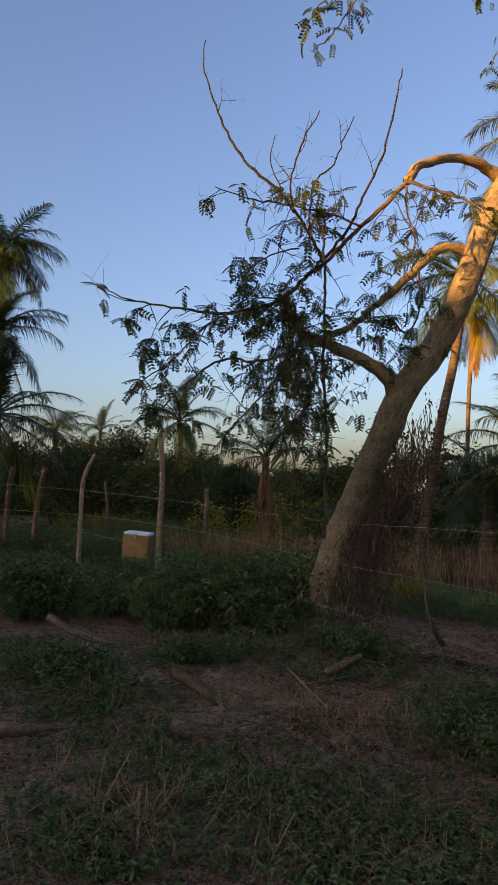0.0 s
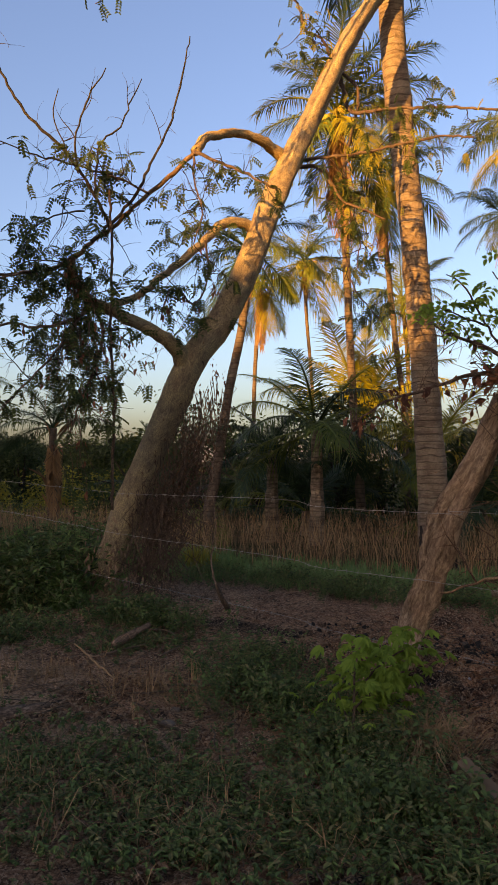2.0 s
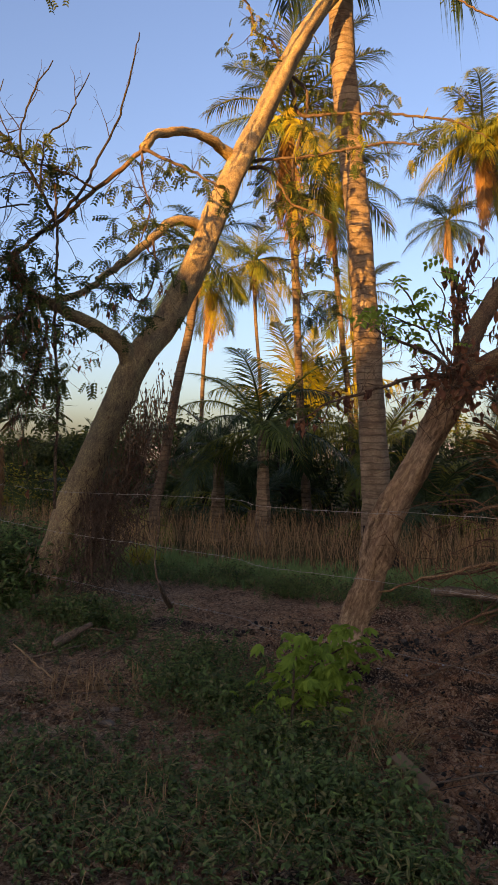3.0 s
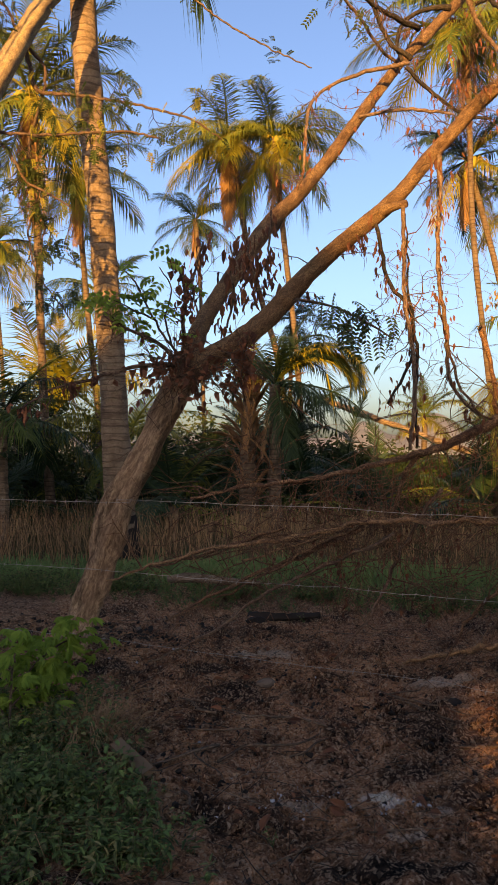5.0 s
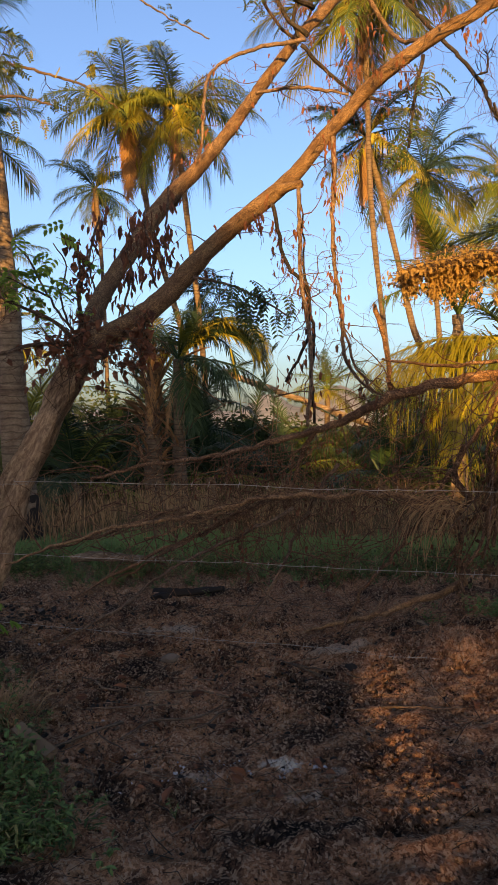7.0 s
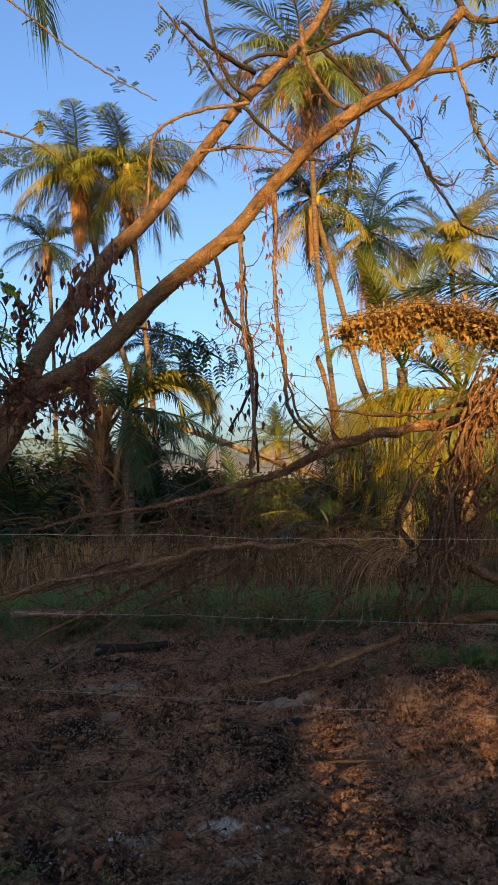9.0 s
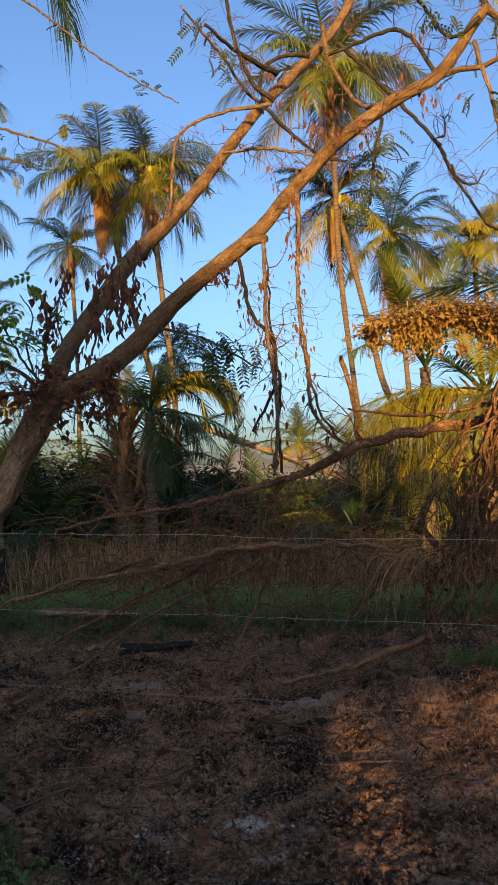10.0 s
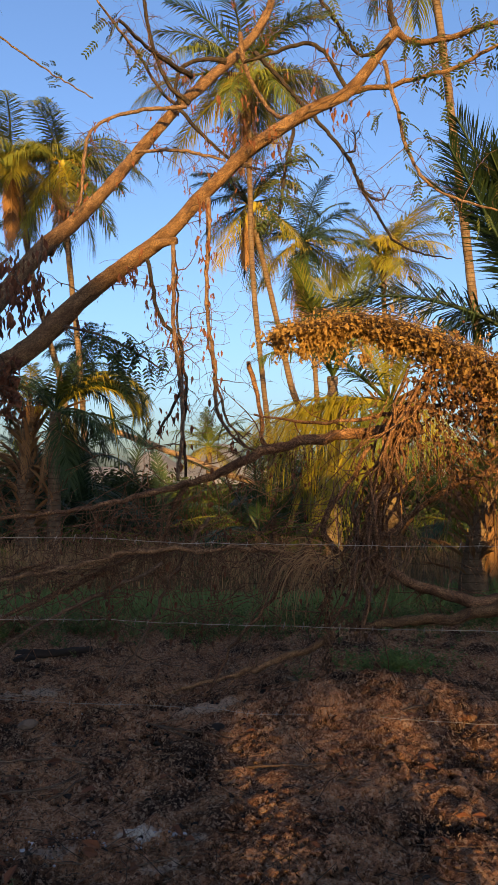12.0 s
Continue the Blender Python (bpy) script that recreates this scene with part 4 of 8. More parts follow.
def tree_one():
    ob = thing("leaning_tree", (-5.00, 6.71, 0.14), "grey-barked leaning tree with sparse feathery leaves, wire nailed to it", "tree")
    o = np.array(ob.location)

    def grow(name, pts, mat, sides=8, step=0.1, rough=0.03, wander=0.0, label=""):
        pts = np.array(pts, float)
        pts[:, :3] -= o
        if name == "trunk":
            pts[:, 3] *= 0.9
        g, path = limb(pts, step, sides, rough, wander, 0.10 if name in ("trunk", "stem", "limb") else 0.0, {"trunk": 0.07, "stem": 0.03}.get(name, 0.0))
        part(name, g, mat, ob, label, True)
        return path

    def thin(name, pts, mat, *rest):
        pts = np.array(pts, float)
        pts[:, 3] *= 0.58
        return grow(name, pts, mat, *rest)

    grow("trunk", [(-5.06, 6.67, -0.14, 0.228), (-4.97, 6.67, 0.21, 0.189), (-4.84, 6.71, 0.56, 0.182), (-4.70, 6.74, 0.96, 0.176), (-4.58, 6.77, 1.24, 0.174), (-4.41, 6.81, 1.67, 0.176), (-4.23, 6.85, 2.09, 0.172), (-4.05, 6.88, 2.51, 0.176), (-3.94, 6.93, 2.74, 0.172), (-3.82, 7.09, 2.98, 0.168), (-3.72, 7.22, 3.24, 0.163), (-3.61, 7.38, 3.60, 0.160), (-3.49, 7.57, 4.05, 0.153), (-3.42, 7.80, 4.52, 0.150), (-3.34, 8.08, 5.00, 0.146), (-3.20, 8.37, 5.59, 0.142), (-3.04, 8.64, 6.19, 0.136), (-2.89, 8.87, 6.73, 0.130), (-2.74, 9.05, 7.16, 0.122), (-2.61, 9.19, 7.46, 0.104), (-2.40, 9.44, 8.06, 0.088), (-2.10, 9.78, 8.95, 0.072), (-1.85, 10.09, 9.86, 0.042)], BARK_GREY, 18, 0.08, 0.03)
    # Sun on the arch and the top branch is in their paler bark
    paths = [grow("branch", p, BARK_SUNLIT if i in (1, 3) else BARK_GREY, 9, 0.07, 0.04, 0.006) for i, p in enumerate((
        [(-4.06, 6.90, 2.46, 0.10), (-4.00, 6.72, 2.74, 0.088), (-4.11, 6.42, 2.93, 0.068), (-4.26, 6.13, 3.03, 0.062), (-4.37, 5.89, 3.11, 0.055), (-4.42, 5.77, 3.13, 0.050)],
        [(-3.39, 8.31, 5.22, 0.095), (-3.45, 8.08, 5.28, 0.073), (-3.52, 7.81, 5.32, 0.058), (-3.62, 7.50, 5.30, 0.050), (-3.72, 7.19, 5.19, 0.049), (-3.79, 6.92, 5.05, 0.048), (-3.79, 6.69, 4.82, 0.052)],
        [(-3.52, 7.67, 4.21, 0.077), (-3.61, 7.54, 4.29, 0.057), (-3.71, 7.41, 4.29, 0.057), (-3.81, 7.28, 4.21, 0.056), (-3.90, 7.11, 4.02, 0.049), (-4.06, 6.79, 3.70, 0.042), (-4.21, 6.48, 3.41, 0.035), (-4.33, 6.23, 3.22, 0.034), (-4.45, 6.00, 3.13, 0.040)],
        [(-2.94, 9.73, 7.57, 0.108), (-2.76, 9.92, 7.91, 0.086), (-2.57, 10.11, 8.25, 0.071), (-2.31, 10.40, 8.88, 0.057)],
    ))]
    # Dark bark on the bare tops stands in for shade against the sky
    fine = [thin("branch", p, BARK_DARK if i in (2, 3, 4, 5, 6, 14, 15) else BARK_LIMB if i in (0, 1) else BARK_TWIG, 6, 0.06, 0.05, 0.006) for i, p in enumerate((
        [(-3.77, 6.66, 4.81, 0.046), (-3.90, 6.52, 4.59, 0.046), (-4.11, 6.31, 4.31, 0.040), (-4.30, 6.09, 4.00, 0.040), (-4.49, 5.87, 3.74, 0.039), (-4.60, 5.72, 3.56, 0.044), (-4.74, 5.55, 3.44, 0.028), (-4.98, 5.23, 3.33, 0.022), (-5.17, 4.96, 3.34, 0.019), (-5.34, 4.67, 3.36, 0.016), (-5.47, 4.43, 3.39, 0.013), (-5.57, 4.24, 3.45, 0.009)],
        [(-4.42, 5.77, 3.13, 0.083), (-4.46, 5.66, 3.25, 0.071), (-4.47, 5.55, 3.37, 0.065), (-4.43, 5.51, 3.50, 0.059)],
        [(-4.32, 5.97, 3.86, 0.033), (-4.43, 5.83, 4.19, 0.028), (-4.54, 5.72, 4.41, 0.028), (-4.64, 5.59, 4.61, 0.027), (-4.83, 5.38, 4.83, 0.025), (-4.97, 5.20, 5.14, 0.022), (-5.04, 5.08, 5.46, 0.016), (-5.08, 4.98, 5.77, 0.013), (-5.05, 4.97, 6.01, 0.008)],
        [(-4.48, 5.85, 3.74, 0.033), (-4.26, 6.03, 4.04, 0.028), (-4.11, 6.15, 4.32, 0.028), (-3.99, 6.24, 4.67, 0.022), (-3.86, 6.34, 5.03, 0.020), (-3.78, 6.41, 5.49, 0.017), (-3.72, 6.46, 5.89, 0.010)],
        [(-4.46, 5.62, 4.37, 0.022), (-4.46, 5.58, 4.64, 0.016), (-4.37, 5.61, 4.95, 0.016), (-4.28, 5.65, 5.15, 0.012), (-4.19, 5.69, 5.30, 0.008)],
        [(-4.34, 5.71, 4.14, 0.019), (-4.34, 5.80, 4.62, 0.016), (-4.21, 5.95, 4.86, 0.014), (-4.14, 6.04, 5.14, 0.012), (-4.08, 6.13, 5.38, 0.008)],
        [(-4.45, 5.62, 4.32, 0.014), (-4.58, 5.52, 4.65, 0.011), (-4.64, 5.48, 4.85, 0.011), (-4.60, 5.51, 5.11, 0.007)],
        [(-4.42, 5.77, 3.12, 0.050), (-4.49, 5.65, 2.95, 0.033), (-4.71, 5.35, 2.85, 0.024), (-4.89, 5.07, 2.84, 0.021), (-5.04, 4.77, 2.59, 0.016), (-5.13, 4.54, 2.35, 0.013), (-5.19, 4.39, 2.20, 0.010)],
        [(-4.66, 5.20, 3.32, 0.021), (-4.81, 4.98, 3.23, 0.016), (-4.92, 4.79, 3.05, 0.016), (-5.01, 4.59, 2.80, 0.013), (-5.12, 4.37, 2.61, 0.011), (-5.18, 4.24, 2.49, 0.009)],
        [(-4.40, 5.66, 3.02, 0.033), (-4.49, 5.51, 2.79, 0.022), (-4.58, 5.36, 2.54, 0.019), (-4.69, 5.17, 2.31, 0.016), (-4.77, 5.03, 2.12, 0.013), (-4.83, 4.90, 1.96, 0.010)],
        [(-4.28, 5.87, 4.23, 0.022), (-4.26, 5.89, 3.55, 0.025), (-4.27, 5.88, 2.87, 0.028), (-4.25, 5.90, 2.21, 0.028), (-4.25, 5.89, 1.66, 0.028), (-4.26, 5.89, 1.15, 0.028)],
        [(-4.40, 5.79, 3.10, 0.039), (-4.30, 5.80, 2.81, 0.027), (-4.35, 5.69, 2.42, 0.022), (-4.41, 5.59, 2.14, 0.016), (-4.46, 5.49, 1.82, 0.011)],
        [(-3.72, 6.57, 4.75, 0.034), (-3.50, 6.60, 4.63, 0.028), (-3.27, 6.63, 4.52, 0.025), (-3.05, 6.64, 4.38, 0.022), (-2.86, 6.65, 4.27, 0.022)],
        [(-3.69, 6.48, 4.67, 0.023), (-3.63, 6.40, 4.34, 0.017), (-3.52, 6.34, 4.02, 0.014), (-3.54, 6.21, 3.71, 0.011)],
        [(-4.02, 6.17, 4.24, 0.022), (-4.18, 6.00, 4.33, 0.017), (-4.36, 5.82, 4.39, 0.017), (-4.56, 5.58, 4.43, 0.014), (-4.78, 5.32, 4.46, 0.011), (-4.97, 5.05, 4.54, 0.009)],
        [(-4.41, 5.66, 3.97, 0.016), (-4.55, 5.48, 3.91, 0.013), (-4.68, 5.30, 3.77, 0.013), (-4.73, 5.20, 3.59, 0.012), (-4.66, 5.20, 3.36, 0.011)],
        [(-3.82, 6.97, 3.97, 0.024), (-3.76, 6.91, 3.56, 0.018), (-3.86, 6.78, 3.25, 0.018), (-4.02, 6.61, 3.42, 0.015), (-4.08, 6.48, 3.05, 0.012)],
        # branches on the far side of the stem
        [(-3.38, 8.61, 5.36, 0.056), (-3.14, 8.63, 5.36, 0.035), (-2.58, 8.65, 5.33, 0.027), (-2.02, 8.64, 5.35, 0.027), (-1.60, 8.61, 5.34, 0.023), (-1.25, 8.57, 5.24, 0.020)],
        [(-3.09, 9.25, 6.87, 0.059), (-2.94, 9.12, 6.38, 0.051), (-2.80, 9.03, 6.04, 0.043), (-2.30, 8.96, 5.95, 0.035), (-1.78, 8.86, 5.82, 0.031), (-1.35, 8.76, 5.68, 0.027), (-0.85, 8.60, 5.46, 0.023), (-0.51, 8.44, 5.16, 0.013)],
        [(-3.41, 8.60, 5.28, 0.049), (-3.13, 8.62, 5.24, 0.042), (-2.95, 8.61, 5.02, 0.035), (-2.80, 8.58, 4.76, 0.031), (-2.59, 8.57, 4.64, 0.024), (-2.27, 8.56, 4.45, 0.020)],
        [(-2.97, 8.87, 6.55, 0.036), (-3.09, 8.72, 6.90, 0.028), (-3.26, 8.60, 6.98, 0.024), (-3.33, 8.49, 7.27, 0.021), (-3.46, 8.37, 7.41, 0.021)],
        [(-2.65, 8.66, 4.57, 0.028), (-2.75, 8.53, 4.16, 0.020), (-2.62, 8.44, 3.66, 0.017), (-2.37, 8.41, 3.31, 0.013), (-2.17, 8.38, 3.04, 0.011)],
        [(-3.04, 9.16, 6.71, 0.044), (-2.77, 9.17, 6.39, 0.036), (-2.80, 9.04, 5.83, 0.032), (-2.88, 8.92, 5.35, 0.028), (-2.81, 8.83, 4.81, 0.025), (-2.65, 8.77, 4.29, 0.017), (-2.67, 8.65, 3.78, 0.014)],
        # a spray hanging in from above
        [(-2.90, 6.96, 7.94, 0.034), (-3.32, 6.27, 7.08, 0.022), (-3.54, 5.80, 6.50, 0.015), (-3.66, 5.48, 6.05, 0.012), (-3.72, 5.22, 5.65, 0.010), (-3.79, 4.99, 5.41, 0.007)],
        [(-3.54, 5.40, 6.03, 0.012), (-3.74, 5.16, 5.94, 0.010), (-3.80, 5.07, 5.82, 0.008), (-3.83, 4.96, 5.57, 0.006)],
        # a long thin stalk reaching over to the other tree
        [(-2.17, 9.79, 8.44, 0.031), (-1.20, 9.46, 7.62, 0.025), (-0.62, 9.19, 7.02, 0.021), (-0.07, 8.90, 6.51, 0.018), (0.52, 8.56, 6.03, 0.013)],
    ))]
    g = Geo()
    small = []
    for i, p in enumerate(fine[:17]):
        if i == 2:
            cut_a = len(small)
        small += twigs(g, p, 2 if 2 <= i <= 6 else max(7, int(len(p) * 0.34)), 0.4, 0.006, 0.1, 0.15, 2, 0.32, 0.05)
        if i == 6:
            cut_b = len(small)
    for p in fine[17:23]:
        small += twigs(g, p, 9, 0.5, 0.007, -0.1, 0.2, 2, 0.5, 0.08)
    small += twigs(g, fine[23], 4, 0.2, 0.004, -0.2, 0.7)
    # a dense tangle in the heart of the crown
    for i in (0, 1, 7, 9, 11, 13, 14, 15, 16):
        small += twigs(g, fine[i], 8, 0.55, 0.006, 0.15, 0.1, 2, 0.36, 0.02)
    # short twigs on the bare tops
    for p in fine[2:7]:
        twigs(g, p, 3, 0.24, 0.003, 0.3, 0.3, 1, 0.6)
    part("twigs", g, BARK_DARK, ob, "thin crooked twigs", kind="stuff")
    leaf = compound_leaf(0.145, 5, 0.041, 0.023)
    g = Geo()
    full = [p for i, p in enumerate(fine) if i not in (2, 3, 4, 5, 6, 10)]
    leaf_sprays(g, full + [fine[7], fine[9], fine[11], fine[16]], leaf, 64, (2, 6), start=0.3)
    near = small[:cut_a] + small[cut_b:]
    leaf_sprays(g, near, leaf, 350, (2, 6))
    # a shaggy heart of leaves and dead stuff under the fork of the branches
    leaf_sprays(g, [fine[1], fine[7][:8], fine[9], fine[11]], leaf, 22, start=0.05, spread=0.12)
    leaves_along(g, [fine[23][-9:], fine[24]], leaf, 15, (0.4, 1.2), (0.7, 1.0), 0.03, 0.1)
    leaves_along(g, fine[17:23], leaf, 80, (0.3, 1.2), (0.7, 1.1), 0.14, 0.2)
    leaves_along(g, [fine[25][-12:-5]], leaf, 9, (-0.8, 0.4), (0.6, 0.9), 0.06, 0.0)
    tail = []
    dead = Geo()
    for _ in range(150):
        src = (fine[1], fine[7][:9], fine[9][:10], fine[11], fine[16])[rng.integers(5)]
        q = src[rng.integers(len(src)), :3] + rng.normal(0, 0.06, 3)
        d, ln, rows = np.array([rng.normal(0, 0.35), rng.normal(0, 0.3), -1.0]), rng.uniform(0.3, 1.15), []
        for k in range(7):
            rows.append((*q, 0.0034 * (1 - 0.1 * k)))
            d = d / np.linalg.norm(d) + rng.normal(0, 0.2, 3)
            q = q + d / np.linalg.norm(d) * ln / 7
        tail.append(np.array(rows))
        tube(dead, rows, 4, cap=False)
    part("hanging_creeper", dead, BARK_TWIG, ob, "dead brown creeper hanging in the crown", kind="stuff")
    leaf_sprays(g, tail, leaf, 70, (2, 5), (0.3, 1.5), (0.7, 1.15), 0.25, 0.03)
    part("leaves", g, LEAF, ob, "dark green feathery leaves", kind="stuff")
    g = Geo()
    leaf_sprays(g, tail, crumpled_leaf(0.075, 0.03, 21), 60, (2, 5), (0.9, 1.6), (0.6, 1.1), 0.2, 0.03)
    part("withered_leaves", g, LEAF_DRY, ob, "withered brown leaves in the crown", kind="stuff")
    # Sun on the far-side leaves is put into their yellow colour
    g = Geo()
    leaves_along(g, [p for p in fine[17:23]], leaf, 120, (0.3, 1.2), (0.7, 1.1), 0.16, 0.15)
    part("yellowing_leaves", g, LEAF_YELLOW, ob, "sunlit leaves, the sun put into their yellow", kind="stuff")
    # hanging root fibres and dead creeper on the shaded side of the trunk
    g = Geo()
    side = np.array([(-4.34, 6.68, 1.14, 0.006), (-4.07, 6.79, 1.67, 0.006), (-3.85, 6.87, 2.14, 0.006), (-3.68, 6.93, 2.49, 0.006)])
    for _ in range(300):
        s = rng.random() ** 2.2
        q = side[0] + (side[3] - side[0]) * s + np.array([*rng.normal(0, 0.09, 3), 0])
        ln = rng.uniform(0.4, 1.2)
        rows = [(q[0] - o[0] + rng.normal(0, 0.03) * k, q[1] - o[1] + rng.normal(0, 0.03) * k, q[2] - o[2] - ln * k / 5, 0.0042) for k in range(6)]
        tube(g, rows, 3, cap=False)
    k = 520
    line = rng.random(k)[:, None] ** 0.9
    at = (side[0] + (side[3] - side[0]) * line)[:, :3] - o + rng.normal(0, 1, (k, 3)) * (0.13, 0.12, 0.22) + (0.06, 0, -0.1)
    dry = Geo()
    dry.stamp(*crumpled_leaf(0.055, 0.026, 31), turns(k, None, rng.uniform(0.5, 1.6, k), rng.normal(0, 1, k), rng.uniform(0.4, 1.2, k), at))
    # Trunk creeper leaves take the vine colour with shade in it
    part("creeper_leaves", dry, LEAF_VINE_SHADED, ob, "small withered creeper leaves", kind="stuff")
    part("dead_creeper", g, BARK_TWIG, ob, "hanging dead brown creeper strands", kind="stuff")
    g = Geo()
    n = 170
    foot = np.array((-4.86, 6.44, 0.30)) - o
    m = turns(n, None, rng.uniform(0.6, 1.6, n), rng.normal(0, 0.9, n), rng.uniform(0.6, 1.5, n), foot + rng.normal(0, 1, (n, 3)) * (0.22, 0.12, 0.30) + (0.1, 0, 0.1))
    g.stamp(*crumpled_leaf(0.07, 0.022, 11), m)
    part("dead_leaves", g, LEAF_LITTER, ob, "dead brown leaves caught at the foot", kind="stuff")


tree_one()


def tree_two():
    ob = thing("forked_tree", (-1.47, 5.77, 0.12), "brown-barked forked tree with peeling trunk and dead red leaves", "tree")
    o = np.array(ob.location)

    def grow(name, pts, mat, sides=8, step=0.08, rough=0.03, wander=0.0, label=""):
        pts = np.array(pts, float)
        pts[:, :3] -= o
        if name in ("trunk", "limb"):
            pts[:, 3] *= 0.83
        g, path = limb(pts, step, sides, rough, wander, {"trunk": 0.32, "limb": 0.2}.get(name, 0.0), {"trunk": 0.17, "limb": 0.04}.get(name, 0.0))
        part(name, g, mat, ob, label, True)
        return path

    def thin(name, pts, mat, *rest):
        pts = np.array(pts, float)
        pts[:, 3] *= 0.74
        return grow(name, pts, mat, *rest)

    grow("trunk", [(-1.59, 5.75, -0.22, 0.162), (-1.43, 5.64, 0.20, 0.123), (-1.31, 5.56, 0.47, 0.116), (-1.20, 5.48, 0.73, 0.114), (-1.09, 5.38, 1.04, 0.128), (-0.98, 5.30, 1.29, 0.114), (-0.84, 5.21, 1.53, 0.107), (-0.71, 5.12, 1.77, 0.105), (-0.59, 5.04, 1.96, 0.114), (-0.48, 4.96, 2.14, 0.120)], BARK_PEEL, 22, 0.045, 0.03)
    both = grow("limb", [(-0.51, 4.96, 2.06, 0.097), (-0.37, 4.99, 2.21, 0.086), (-0.22, 5.02, 2.30, 0.081), (-0.07, 5.04, 2.40, 0.080), (0.06, 5.06, 2.52, 0.080), (0.18, 5.07, 2.66, 0.080), (0.35, 5.09, 2.84, 0.072), (0.54, 5.10, 3.01, 0.068), (0.74, 5.10, 3.17, 0.067), (0.93, 5.09, 3.34, 0.062), (1.10, 5.09, 3.55, 0.060), (1.27, 5.12, 3.74, 0.059), (1.50, 5.15, 4.00, 0.057), (1.76, 5.15, 4.21, 0.057), (2.02, 5.14, 4.38, 0.054), (2.24, 5.11, 4.50, 0.050), (2.42, 5.10, 4.71, 0.047), (2.56, 5.10, 4.93, 0.046), (2.67, 5.09, 5.06, 0.044)], BARK_LIMB, 14, 0.05, 0.03)
    right, far = both[:len(both) // 2], both[len(both) // 2:]
    long = grow("limb", [(-0.50, 4.96, 2.12, 0.090), (-0.45, 5.33, 2.46, 0.081), (-0.35, 5.65, 2.75, 0.077), (-0.18, 6.01, 3.11, 0.079), (0.04, 6.42, 3.55, 0.082), (0.29, 6.75, 3.91, 0.074), (0.57, 7.10, 4.35, 0.071), (0.89, 7.48, 4.89, 0.069), (1.16, 7.77, 5.34, 0.070), (1.44, 8.04, 5.79, 0.069), (1.73, 8.25, 6.16, 0.072), (2.03, 8.47, 6.55, 0.070), (2.32, 8.66, 6.94, 0.070), (2.59, 8.84, 7.37, 0.064), (2.79, 9.02, 7.80, 0.060), (2.92, 9.27, 8.40, 0.051)], BARK_LIMB, 14, 0.06, 0.035)
    left, left2 = long[:int(0.7 * len(long))], long[int(0.7 * len(long)):]
    grow("knob", [(0.06, 6.79, 3.64, 0.072), (0.14, 6.79, 3.79, 0.056), (0.22, 6.79, 3.89, 0.036)], BARK_LIMB, 8, 0.04, 0.1, label="broken knob")
    grow("stub", [(0.79, 5.09, 3.22, 0.050), (0.86, 5.04, 3.23, 0.034), (0.95, 4.96, 3.23, 0.026)], BARK_LIMB, 8, 0.03, 0.06)
